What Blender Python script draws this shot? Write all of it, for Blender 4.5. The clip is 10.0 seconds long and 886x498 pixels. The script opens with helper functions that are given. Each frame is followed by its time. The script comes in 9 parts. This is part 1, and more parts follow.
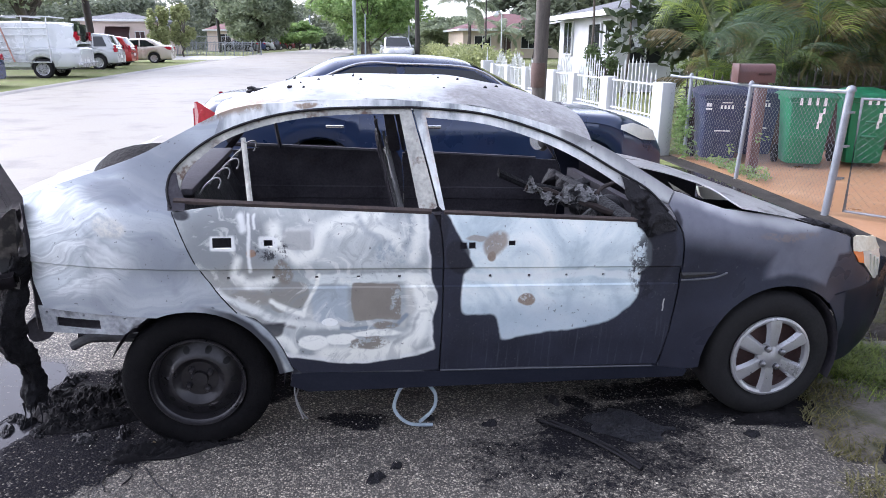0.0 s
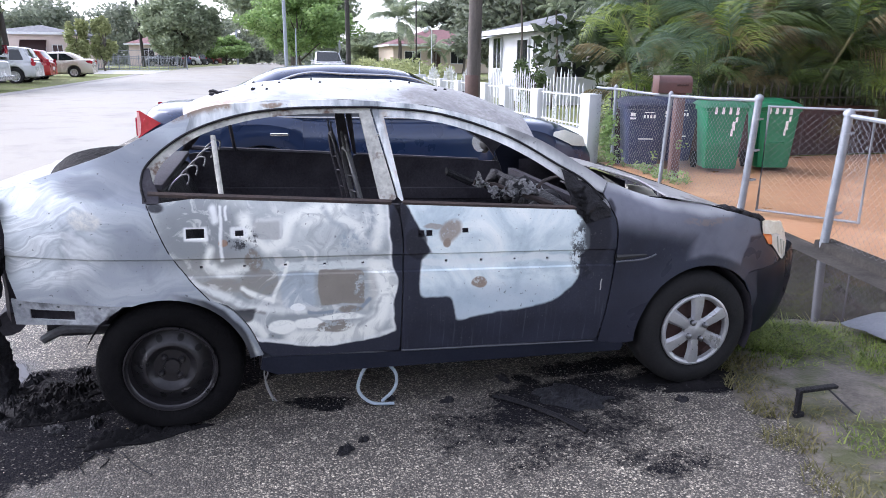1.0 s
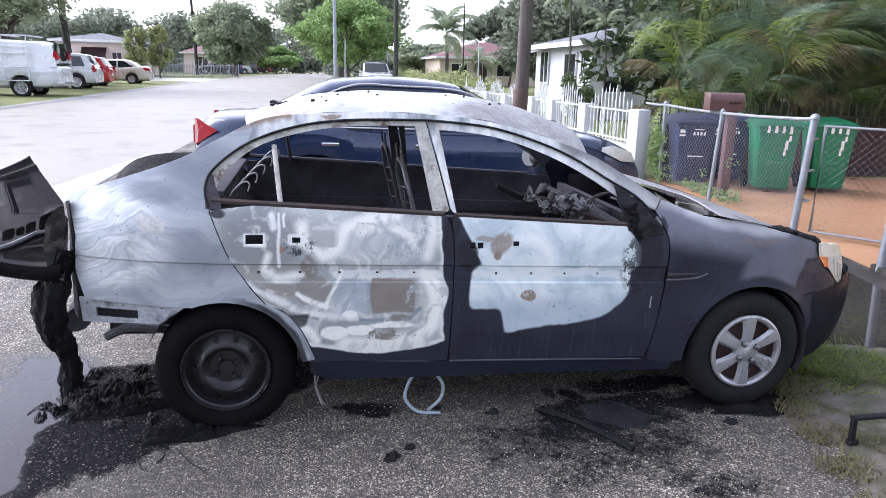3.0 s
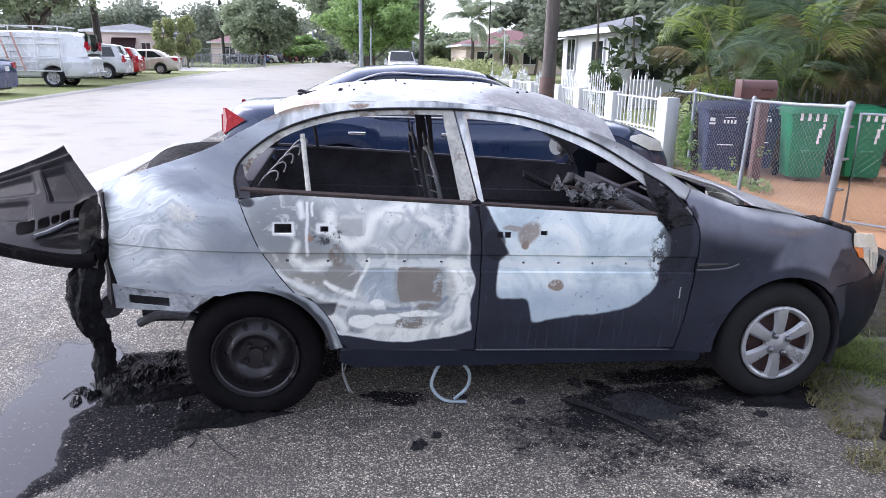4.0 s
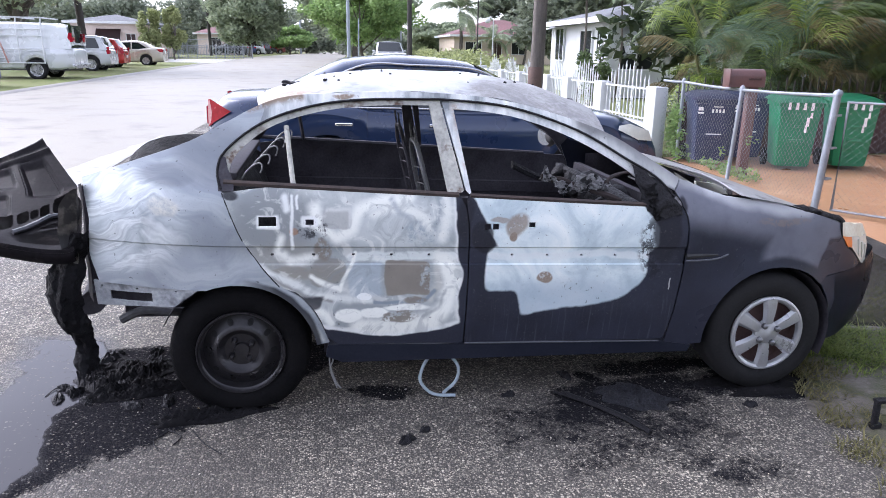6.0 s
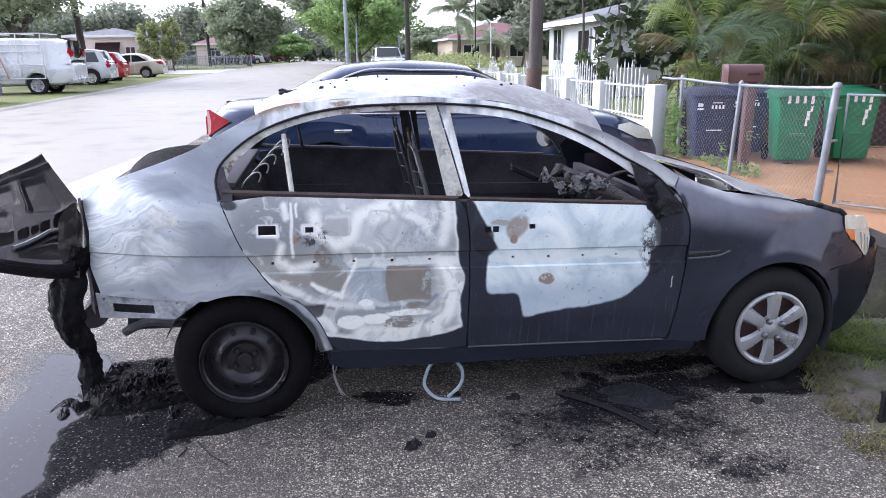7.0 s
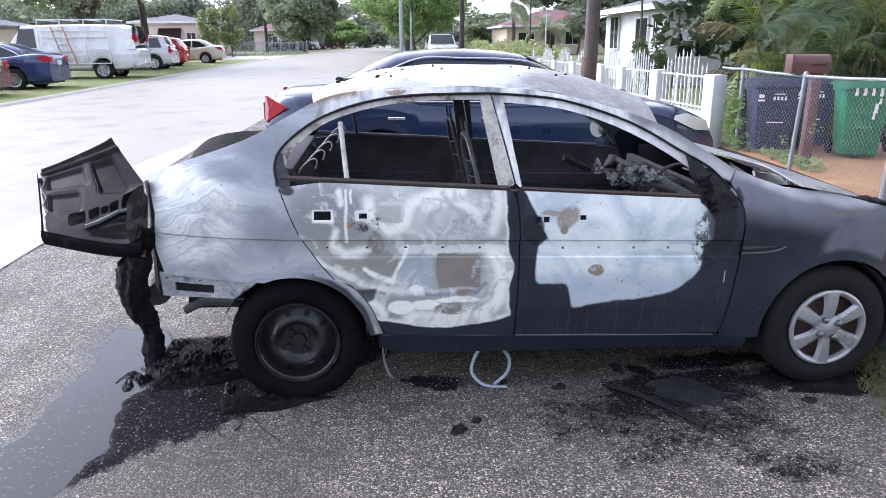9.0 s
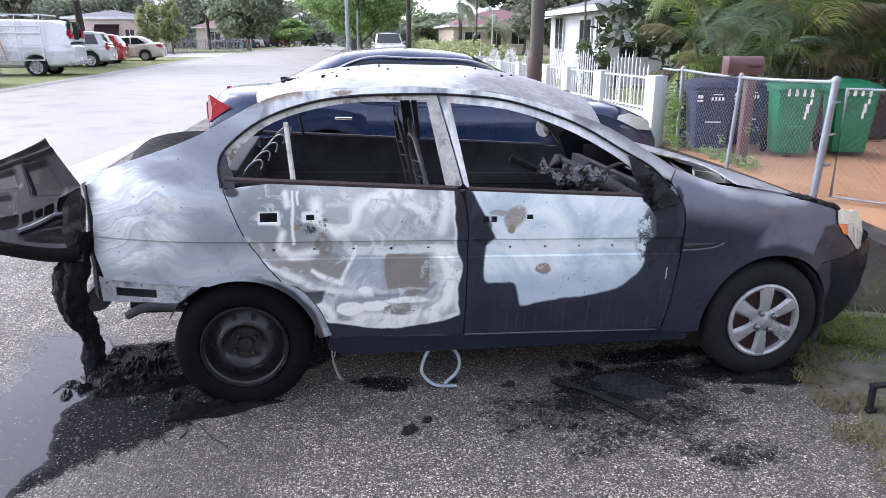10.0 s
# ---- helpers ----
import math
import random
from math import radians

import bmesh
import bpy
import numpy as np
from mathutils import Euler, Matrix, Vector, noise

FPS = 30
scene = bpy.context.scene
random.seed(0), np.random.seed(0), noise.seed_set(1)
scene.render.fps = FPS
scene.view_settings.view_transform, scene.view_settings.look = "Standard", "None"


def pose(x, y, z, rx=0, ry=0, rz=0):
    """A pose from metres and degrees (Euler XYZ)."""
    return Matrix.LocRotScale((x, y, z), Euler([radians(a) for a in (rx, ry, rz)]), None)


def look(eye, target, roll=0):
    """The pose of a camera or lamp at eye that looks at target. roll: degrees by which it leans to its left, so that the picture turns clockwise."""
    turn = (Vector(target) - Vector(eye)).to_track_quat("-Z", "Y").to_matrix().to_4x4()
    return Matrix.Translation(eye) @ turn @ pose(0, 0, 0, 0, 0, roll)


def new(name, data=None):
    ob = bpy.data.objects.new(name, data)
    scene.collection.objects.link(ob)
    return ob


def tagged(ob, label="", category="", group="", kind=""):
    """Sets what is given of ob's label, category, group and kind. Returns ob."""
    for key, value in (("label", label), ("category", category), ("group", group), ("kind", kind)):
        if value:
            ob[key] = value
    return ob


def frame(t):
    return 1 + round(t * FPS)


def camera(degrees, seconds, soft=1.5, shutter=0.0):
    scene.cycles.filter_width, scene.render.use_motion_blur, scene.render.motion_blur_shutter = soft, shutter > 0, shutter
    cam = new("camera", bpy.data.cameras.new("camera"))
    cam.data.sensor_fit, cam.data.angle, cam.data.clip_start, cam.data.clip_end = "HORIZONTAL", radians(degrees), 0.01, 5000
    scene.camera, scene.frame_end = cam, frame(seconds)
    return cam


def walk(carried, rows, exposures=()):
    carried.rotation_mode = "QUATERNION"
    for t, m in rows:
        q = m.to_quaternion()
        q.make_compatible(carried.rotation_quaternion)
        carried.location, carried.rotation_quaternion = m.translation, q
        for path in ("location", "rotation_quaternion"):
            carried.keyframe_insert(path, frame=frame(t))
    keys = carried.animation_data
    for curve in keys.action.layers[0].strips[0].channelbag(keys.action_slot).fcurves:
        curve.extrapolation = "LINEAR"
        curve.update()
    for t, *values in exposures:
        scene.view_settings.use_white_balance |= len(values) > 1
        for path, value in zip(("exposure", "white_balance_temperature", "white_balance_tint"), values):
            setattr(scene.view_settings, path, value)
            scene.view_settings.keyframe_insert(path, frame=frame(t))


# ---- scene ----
cam = camera(64.8, 10.0, soft=0.9)
PATH = [
    (0, (0.622, -2.633, 1.581), (0.909, -0.735, 1.02), 0.2),
    (0.5, (0.534, -2.801, 1.541), (0.964, -0.903, 1.081), -1.9),
    (1, (0.473, -2.873, 1.536), (0.948, -1.001, 1.016), 0.4),
    (1.5, (0.456, -2.888, 1.532), (0.946, -1.022, 1.004), 1.3),
    (2, (0.437, -2.901, 1.537), (0.903, -1.02, 1.043), 1.3),
    (2.5, (0.425, -2.891, 1.542), (0.864, -0.995, 1.083), 1.4),
    (3, (0.419, -2.898, 1.547), (0.783, -0.993, 1.057), 1.3),
    (4.5, (0.407, -2.883, 1.547), (0.689, -0.974, 1.021), 1.2),
    (5, (0.413, -2.866, 1.543), (0.7, -0.96, 1.007), 2.1),
    (5.5, (0.417, -2.86, 1.543), (0.727, -0.962, 0.995), 1.8),
    (7, (0.441, -2.856, 1.544), (0.751, -0.954, 1.008), -0.9),
    (7.5, (0.431, -2.834, 1.539), (0.759, -0.935, 1.005), 0.7),
    (8, (0.43, -2.864, 1.547), (0.776, -0.968, 1.013), 0.8),
    (8.5, (0.448, -2.893, 1.559), (0.753, -0.995, 1.007), -0.8),
    (9, (0.429, -2.893, 1.556), (0.599, -0.983, 0.989), -0.6),
    (9.5, (0.422, -2.884, 1.562), (0.681, -0.983, 0.994), 0.4),
    (10, (0.433, -2.897, 1.562), (0.746, -1.006, 0.992), -0.1),
]
walk(cam, [(t, look(eye, target, roll)) for t, eye, target, roll in PATH], [(0, 1.95, 5800, 20), (10, 1.95, 5800, 20)])

# ---------------- world, sun, exposure ----------------
world = bpy.data.worlds.new("sky")
scene.world = world
world.use_nodes = True
wn, wl = world.node_tree.nodes, world.node_tree.links
sky = wn.new("ShaderNodeTexSky")
sky.sky_type, sky.sun_disc = "NISHITA", False
sky.sun_elevation, sky.sun_rotation = radians(38), radians(-60)
sky.dust_density, sky.air_density = 2.0, 1.0
grey = wn.new("ShaderNodeHueSaturation")
grey.inputs["Saturation"].default_value = 0.25
wl.new(sky.outputs[0], grey.inputs["Color"])
wl.new(grey.outputs[0], wn["Background"].inputs[0])
wn["Background"].inputs[1].default_value = 0.14
sun = new("sun", bpy.data.lights.new("sun", "SUN"))
sun.data.energy, sun.data.angle, sun.data.color = 0.55, radians(40), (1.0, 0.97, 0.92)
sun.matrix_world = look((-20, 12, 22), (0, 0, 0))

# ---------------- helpers ----------------
YC = 0.8   # middle of the burnt car


def link_mesh(name, bm, material, smooth=True):
    me = bpy.data.meshes.new(name)
    bm.to_mesh(me)
    bm.free()
    for m in (material if isinstance(material, (list, tuple)) else [material]):
        me.materials.append(m)
    if smooth:
        for p in me.polygons:
            p.use_smooth = True
        me.set_sharp_from_angle(angle=radians(38))
    return new(name, me)


def part(name, bm, material, parent, label="", smooth=True):
    ob = link_mesh(name, bm, material, smooth)
    ob.parent = parent
    return tagged(ob, label)


def thing(name, label, category, m=None, group="", kind=""):
    ob = new(name)
    ob.empty_display_size = 0.1
    if m is not None:
        ob.matrix_world = m
    return tagged(ob, label, category, group, kind)


def structure(name, bm, material, label, smooth=False):
    return tagged(link_mesh(name, bm, material, smooth), label, name.split("_")[0], kind="structure")


def quad_grid(bm, f, nu, nv, closed_u=False, flip=False):
    """Faces over the points f(i, j), i up to nu, j up to nv."""
    rows = [[bm.verts.new(f(i, j)) for j in range(nv + 1)] for i in range(nu + (0 if closed_u else 1))]
    n = len(rows)
    for i in range(nu):
        for j in range(nv):
            q = [rows[i][j], rows[(i + 1) % n][j], rows[(i + 1) % n][j + 1], rows[i][j + 1]]
            try:
                bm.faces.new(q[::-1] if flip else q)
            except ValueError:
                pass
    return rows


def box(bm, lo, hi, m=None, bevel=0.0):
    r = bmesh.ops.create_cube(bm, size=1.0)
    vs = r["verts"]
    c = [(a + b) / 2 for a, b in zip(lo, hi)]
    s = [b - a for a, b in zip(lo, hi)]
    for v in vs:
        v.co = Vector((c[0] + v.co.x * s[0], c[1] + v.co.y * s[1], c[2] + v.co.z * s[2]))
    if bevel > 0:
        es = list({e for v in vs for e in v.link_edges})
        out = bmesh.ops.bevel(bm, geom=es, offset=bevel, segments=2, affect="EDGES", profile=0.5)
        vs = list({v for f in out["faces"] for v in f.verts} | {v for v in vs if v.is_valid})
    if m is not None:
        for v in vs:
            v.co = m @ v.co
    return vs


def tube(bm, pts, r, sides=8, closed=False, r_end=None, caps=True):
    """A round bar along points."""
    pts = [Vector(p) for p in pts]
    n = len(pts)
    rings = []
    up = Vector((0.13, 0.21, 0.97))
    for i, p in enumerate(pts):
        a = pts[i - 1] if (i or closed) else p
        b = pts[(i + 1) % n] if (i < n - 1 or closed) else p
        d = (b - a).normalized()
        s = d.cross(up)
        if s.length < 1e-3:
            s = d.cross(Vector((1, 0, 0)))
        s.normalize()
        t = s.cross(d)
        rr = r if r_end is None else r + (r_end - r) * i / max(1, n - 1)
        rings.append([bm.verts.new(p + (s * math.cos(k * 2 * math.pi / sides) + t * math.sin(k * 2 * math.pi / sides)) * rr) for k in range(sides)])
    for i in range(n if closed else n - 1):
        a, b = rings[i], rings[(i + 1) % n]
        for k in range(sides):
            bm.faces.new((a[k], b[k], b[(k + 1) % sides], a[(k + 1) % sides]))
    if caps and not closed:
        bm.faces.new(rings[0])
        bm.faces.new(rings[-1][::-1])
    return rings


def lathe(bm, prof, n, centre=(0, 0, 0), axis="y"):
    """A turned body: prof holds (radius, along)."""
    cx, cy, cz = centre

    def f(i, j):
        r, a = prof[j]
        t = 2 * math.pi * i / n
        if axis == "y":
            return (cx + r * math.cos(t), cy + a, cz + r * math.sin(t))
        return (cx + r * math.cos(t), cy + r * math.sin(t), cz + a)
    return quad_grid(bm, f, n, len(prof) - 1, closed_u=True)


def arc(cx, cz, r, a0, a1, n):
    return [(cx + r * math.cos(radians(a0 + (a1 - a0) * k / n)), cz + r * math.sin(radians(a0 + (a1 - a0) * k / n))) for k in range(n + 1)]


def smooth_line(pts, per=6):
    """A rounded line through points (Catmull-Rom)."""
    out = []
    n = len(pts)
    for i in range(n - 1):
        p0, p1, p2, p3 = (Vector(pts[max(0, i - 1)]), Vector(pts[i]), Vector(pts[i + 1]), Vector(pts[min(n - 1, i + 2)]))
        for k in range(per):
            t = k / per
            out.append(tuple(0.5 * ((2 * p1) + (p2 - p0) * t + (2 * p0 - 5 * p1 + 4 * p2 - p3) * t * t + (3 * p1 - p0 - 3 * p2 + p3) * t ** 3)))
    out.append(tuple(pts[-1]))
    return out


def lerp_table(table, x):
    """The value at x along (x, value) pairs, eased between them."""
    if x <= table[0][0]:
        return table[0][1]
    for (a, va), (b, vb) in zip(table, table[1:]):
        if x <= b:
            return va + (vb - va) * (x - a) / (b - a)
    return table[-1][1]


def soft_table(table, x, w=0.06):
    return (lerp_table(table, x - w) + 2 * lerp_table(table, x) + lerp_table(table, x + w)) / 4


def sheet(outline, step, surface, thick, holes=(), inward=(0, 1, 0), creases=()):
    """A pressed sheet: an outline in (x, z), cut in a net of squares, bent onto surface(x, z) -> y, with thickness and rectangular holes."""
    bm = bmesh.new()
    vs = [bm.verts.new((x, 0, z)) for x, z in outline]
    bm.faces.new(vs)
    xs, zs = [p[0] for p in outline], [p[1] for p in outline]
    cuts = [((x, 0, 0), (1, 0, 0)) for x in np.arange(min(xs) + step, max(xs), step)]
    cuts += [((0, 0, z), (0, 0, 1)) for z in np.arange(min(zs) + step, max(zs), step)]
    for x0, z0, x1, z1 in holes:
        cuts += [((x0, 0, 0), (1, 0, 0)), ((x1, 0, 0), (1, 0, 0)), ((0, 0, z0), (0, 0, 1)), ((0, 0, z1), (0, 0, 1))]
    cuts += list(creases)
    for co, no in cuts:
        bmesh.ops.bisect_plane(bm, geom=bm.verts[:] + bm.edges[:] + bm.faces[:], dist=1e-5, plane_co=co, plane_no=no)
    dead = []
    for f in bm.faces:
        c = f.calc_center_median()
        if any(x0 < c.x < x1 and z0 < c.z < z1 for x0, z0, x1, z1 in holes):
            dead.append(f)
    bmesh.ops.delete(bm, geom=dead, context="FACES")
    for v in bm.verts:
        v.co.y = surface(v.co.x, v.co.z)
    bmesh.ops.recalc_face_normals(bm, faces=bm.faces[:])
    if sum(f.normal.y for f in bm.faces) > 0:
        bmesh.ops.reverse_faces(bm, faces=bm.faces[:])
    old = bm.faces[:]
    edge = [e for e in bm.edges if e.is_boundary]
    d = Vector(inward) * thick
    back = {v: bm.verts.new(v.co + d) for v in bm.verts[:]}
    for f in old:
        bm.faces.new([back[v] for v in f.verts][::-1])
    for e in edge:
        f = e.link_faces[0]
        a, b = e.verts
        for l in f.loops:
            if l.edge == e:
                a, b = l.vert, l.link_loop_next.vert
        bm.faces.new((b, a, back[a], back[b]))
    return bm


def mirrored(bm, y=YC):
    for v in bm.verts:
        v.co.y = 2 * y - v.co.y
    bmesh.ops.reverse_faces(bm, faces=bm.faces[:])
    return bm


def rough_up(bm, amount, scale, seed=0):
    for v in bm.verts:
        v.co += noise.noise_vector(v.co * scale + Vector((seed, seed, seed))) * amount
    return bm


# ---------------- ground heights ----------------
def zg(x, y):
    """The ground: it falls gently towards the fence and climbs along the street."""
    return -0.02 * min(3.5, max(-1.5, x)) + 0.01 * min(70.0, max(0.0, y - 5.0))


def street_x(x0, y):
    """A line along the street that passes x0 at y = 0."""
    return x0 + 0.035 * y


# ---------------- materials ----------------
def base_material(name, rough=0.6, metal=0.0):
    m = bpy.data.materials.new(name)
    m.use_nodes = True
    n = m.node_tree.nodes
    b = n["Principled BSDF"]
    b.inputs["Roughness"].default_value, b.inputs["Metallic"].default_value = rough, metal
    return m, n, m.node_tree.links, b


def tex_coord(n, l, scale=(1, 1, 1), kind="Object"):
    t = n.new("ShaderNodeTexCoord")
    mp = n.new("ShaderNodeMapping")
    mp.inputs["Scale"].default_value = scale
    l.new(t.outputs[kind], mp.inputs["Vector"])
    return mp.outputs[0]


def noise_node(n, l, vec, scale, detail=4.0, rough=0.6, distort=0.0):
    t = n.new("ShaderNodeTexNoise")
    t.inputs["Scale"].default_value, t.inputs["Detail"].default_value = scale, detail
    t.inputs["Roughness"].default_value, t.inputs["Distortion"].default_value = rough, distort
    l.new(vec, t.inputs["Vector"])
    return t.outputs["Fac"]


def ramp(n, l, fac, stops):
    r = n.new("ShaderNodeValToRGB")
    e = r.color_ramp.elements
    while len(e) < len(stops):
        e.new(0.5)
    for el, (p, c) in zip(e, stops):
        el.position = p
        el.color = (c, c, c, 1) if isinstance(c, (int, float)) else (*c, 1)
    l.new(fac, r.inputs[0])
    return r.outputs[0]


def mix(n, l, fac, a, b, blend="MIX"):
    m = n.new("ShaderNodeMix")
    m.data_type, m.blend_type = "RGBA", blend
    for sock, v in ((m.inputs[0], fac), (m.inputs[6], a), (m.inputs[7], b)):
        if isinstance(v, (int, float)):
            sock.default_value = v if sock.type == "VALUE" else (v, v, v, 1)
        elif isinstance(v, tuple):
            sock.default_value = (*v, 1)
        else:
            l.new(v, sock)
    return m.outputs[2]


def math_node(n, l, op, a, b=0.0, c=None):
    m = n.new("ShaderNodeMath")
    m.operation = op
    for sock, v in zip(m.inputs, (a, b) if c is None else (a, b, c)):
        if isinstance(v, (int, float)):
            sock.default_value = v
        else:
            l.new(v, sock)
    return m.outputs[0]


def bump(n, l, b, height, strength, dist=0.01):
    bp = n.new("ShaderNodeBump")
    bp.inputs["Strength"].default_value, bp.inputs["Distance"].default_value = strength, dist
    l.new(height, bp.inputs["Height"])
    l.new(bp.outputs[0], b.inputs["Normal"])


def surf(name, dark, light, scale=4.0, fine=60.0, rough=0.6, metal=0.0, relief=0.3, dist=0.004, spots=None, coat=0.0, vary=0.0, stretch=(1, 1, 1)):
    """A plain weathered surface: two tones at a large and a fine scale, uneven gloss and fine relief."""
    m, n, l, b = base_material(name, rough, metal)
    v = tex_coord(n, l, stretch)
    big = noise_node(n, l, v, scale, 5)
    small = noise_node(n, l, v, fine, 3)
    f = math_node(n, l, "ADD", math_node(n, l, "MULTIPLY", big, 0.65), math_node(n, l, "MULTIPLY", small, 0.35))
    col = ramp(n, l, f, [(0.32, dark), (0.68, light)])
    if spots:
        c, sc, lo, hi = spots
        col = mix(n, l, ramp(n, l, noise_node(n, l, v, sc, 4), [(lo, 0.0), (hi, 1.0)]), col, c)
    if vary:
        oi = n.new("ShaderNodeObjectInfo")
        k = math_node(n, l, "MULTIPLY_ADD", oi.outputs["Random"], vary, 1 - vary / 2)
        col = mix(n, l, 1.0, col, k, "MULTIPLY")
    l.new(col, b.inputs["Base Color"])
    l.new(ramp(n, l, big, [(0.3, max(0.02, rough - 0.1)), (0.7, min(1.0, rough + 0.1))]), b.inputs["Roughness"])
    b.inputs["Coat Weight"].default_value = coat
    b.inputs["Coat Roughness"].default_value = 0.08
    if relief:
        bump(n, l, b, small, relief, dist)
    return m


def burnt_paint(zone):
    """Scorched panels. zone: quarter (bare steel), rear (ash and stains), front (ash and surviving paint), wing (paint), rail (streaked pillars)."""
    m, n, l, b = base_material("scorched_" + zone, 0.6)
    pos = n.new("ShaderNodeTexCoord").outputs["Object"]

    def vec(op, a, c=None, d=None):
        v = n.new("ShaderNodeVectorMath")
        v.operation = op
        for sock, x in zip(v.inputs, (a, c, d)):
            if isinstance(x, tuple):
                sock.default_value = x
            elif x is not None:
                l.new(x, sock)
        return v

    def tex_colour(scale, detail):
        t = n.new("ShaderNodeTexNoise")
        t.inputs["Scale"].default_value, t.inputs["Detail"].default_value = scale, detail
        l.new(pos, t.inputs["Vector"])
        return t.outputs["Color"]

    def warped_by(start, scale, detail, amount):
        shift = vec("MULTIPLY_ADD", tex_colour(scale, detail), (amount, 0.0, amount), (-amount / 2, 0.0, -amount / 2)).outputs[0]
        return vec("ADD", start, shift).outputs[0]

    flat = vec("MULTIPLY", pos, (1.0, 0.0, 1.0)).outputs[0]
    soft_p = warped_by(warped_by(flat, 4.5, 2.0, 0.075), 22.0, 3.0, 0.016)   # for chalk and swirls
    crisp_p = warped_by(flat, 9.0, 6.0, 0.034)                                # for paint edges
    swirl_p = warped_by(warped_by(flat, 2.4, 2.0, 0.42), 8.0, 2.0, 0.05)      # for long drawn bands

    def xz(p):
        s = n.new("ShaderNodeSeparateXYZ")
        l.new(p, s.inputs[0])
        return s.outputs["X"], s.outputs["Z"]
    X, Z = xz(soft_p)
    X0, Z0 = xz(crisp_p)

    def spread(x, lo, hi):
        mr = n.new("ShaderNodeMapRange")
        mr.interpolation_type, mr.clamp = "SMOOTHSTEP", False
        l.new(x, mr.inputs[0])
        mr.inputs[1].default_value, mr.inputs[2].default_value = lo, hi
        return mr.outputs[0]

    def grade(x, lo, at_lo, hi, at_hi):
        mr = n.new("ShaderNodeMapRange")
        mr.interpolation_type, mr.clamp = "SMOOTHSTEP", False
        l.new(x, mr.inputs[0])
        for sock, v in zip(mr.inputs[1:5], (lo, hi, at_lo, at_hi)):
            sock.default_value = v
        return mr.outputs[0]

    def times(a, c):
        return math_node(n, l, "MULTIPLY", a, c)

    def blob(cx, cz, rx, rz, soft, power=2.0):
        dx = math_node(n, l, "POWER", math_node(n, l, "ABSOLUTE", math_node(n, l, "MULTIPLY_ADD", X, 1 / rx, -cx / rx)), power)
        dz = math_node(n, l, "POWER", math_node(n, l, "ABSOLUTE", math_node(n, l, "MULTIPLY_ADD", Z, 1 / rz, -cz / rz)), power)
        return spread(math_node(n, l, "ADD", dx, dz), 1.0 + soft, 1.0 - soft)

    def stroke(points, width, soft):
        """A brushed line through points (x, z)."""
        best = None
        for (ax, az), (bx, bz) in zip(points, points[1:]):
            d = Vector((bx - ax, 0, bz - az))
            v = vec("SUBTRACT", soft_p, (ax, 0.0, az)).outputs[0]
            k = vec("DOT_PRODUCT", v, tuple(d / d.length_squared)).outputs["Value"]
            k = math_node(n, l, "MINIMUM", math_node(n, l, "MAXIMUM", k, 0.0), 1.0)
            sc = n.new("ShaderNodeVectorMath")
            sc.operation = "SCALE"
            sc.inputs[0].default_value = d
            l.new(k, sc.inputs["Scale"])
            dist = vec("DISTANCE", v, sc.outputs[0]).outputs["Value"]
            best = dist if best is None else math_node(n, l, "MINIMUM", best, dist)
        return spread(best, width + soft, max(0.0, width - soft))

    def union(items):
        out = items[0]
        for i in items[1:]:
            out = math_node(n, l, "MAXIMUM", out, i)
        return out

    def plane(kx, kz, c):
        return math_node(n, l, "MULTIPLY_ADD", X0, kx, math_node(n, l, "MULTIPLY_ADD", Z0, kz, -c))

    def inside(k, *planes):
        out = planes[0]
        for i in planes[1:]:
            out = math_node(n, l, "SMOOTH_MIN", out, i, k)
        return out

    def join(k, *fields):
        out = fields[0]
        for i in fields[1:]:
            out = math_node(n, l, "SMOOTH_MAX", out, i, k)
        return out

    def no(a):
        return math_node(n, l, "SUBTRACT", 1.0, a)

    def lay(col, mask, tint, amount=1.0):
        return mix(n, l, mask if amount == 1.0 else times(mask, amount), col, tint)

    grain = noise_node(n, l, pos, 120.0, 3)
    flake = noise_node(n, l, pos, 34.0, 6, 0.75)
    cloud = noise_node(n, l, soft_p, 5.0, 7, 0.6, 0.8)
    broad = noise_node(n, l, soft_p, 2.4, 4, 0.55, 0.5)
    white = (0.87, 0.88, 0.82)

    pale = paint_f = soot = None
    dull = 0.0
    if zone == "rear":
        # rear door: cloudy grey, then chalk, tan and blue-grey areas with their tide marks
        ash = ramp(n, l, math_node(n, l, "ADD", times(broad, 0.6), times(cloud, 0.4)), [(0.34, (0.24, 0.265, 0.28)), (0.46, (0.37, 0.40, 0.405)), (0.55, (0.49, 0.515, 0.505)), (0.66, (0.68, 0.70, 0.66))])
        ash = lay(ash, blob(0.19, 0.87, 0.19, 0.14, 0.6), (0.20, 0.215, 0.225), 0.8)
        ash = lay(ash, blob(0.22, 0.69, 0.16, 0.10, 0.7), (0.30, 0.295, 0.27), 0.7)
        ash = lay(ash, blob(0.68, 0.86, 0.25, 0.105, 0.5), (0.58, 0.61, 0.60), 0.8)
        ash = lay(ash, times(blob(0.83, 0.83, 0.11, 0.055, 0.5), grade(flake, 0.38, 1.0, 0.56, 0.0)), (0.29, 0.35, 0.40), 0.8)
        ash = lay(ash, stroke([(0.35, 0.93), (0.365, 0.85), (0.44, 0.805), (0.505, 0.85), (0.54, 0.93), (0.62, 0.962), (0.73, 0.962)], 0.024, 0.020), white)
        ash = lay(ash, blob(0.44, 0.888, 0.062, 0.042, 0.25, 3.0), (0.44, 0.445, 0.43), 0.9)
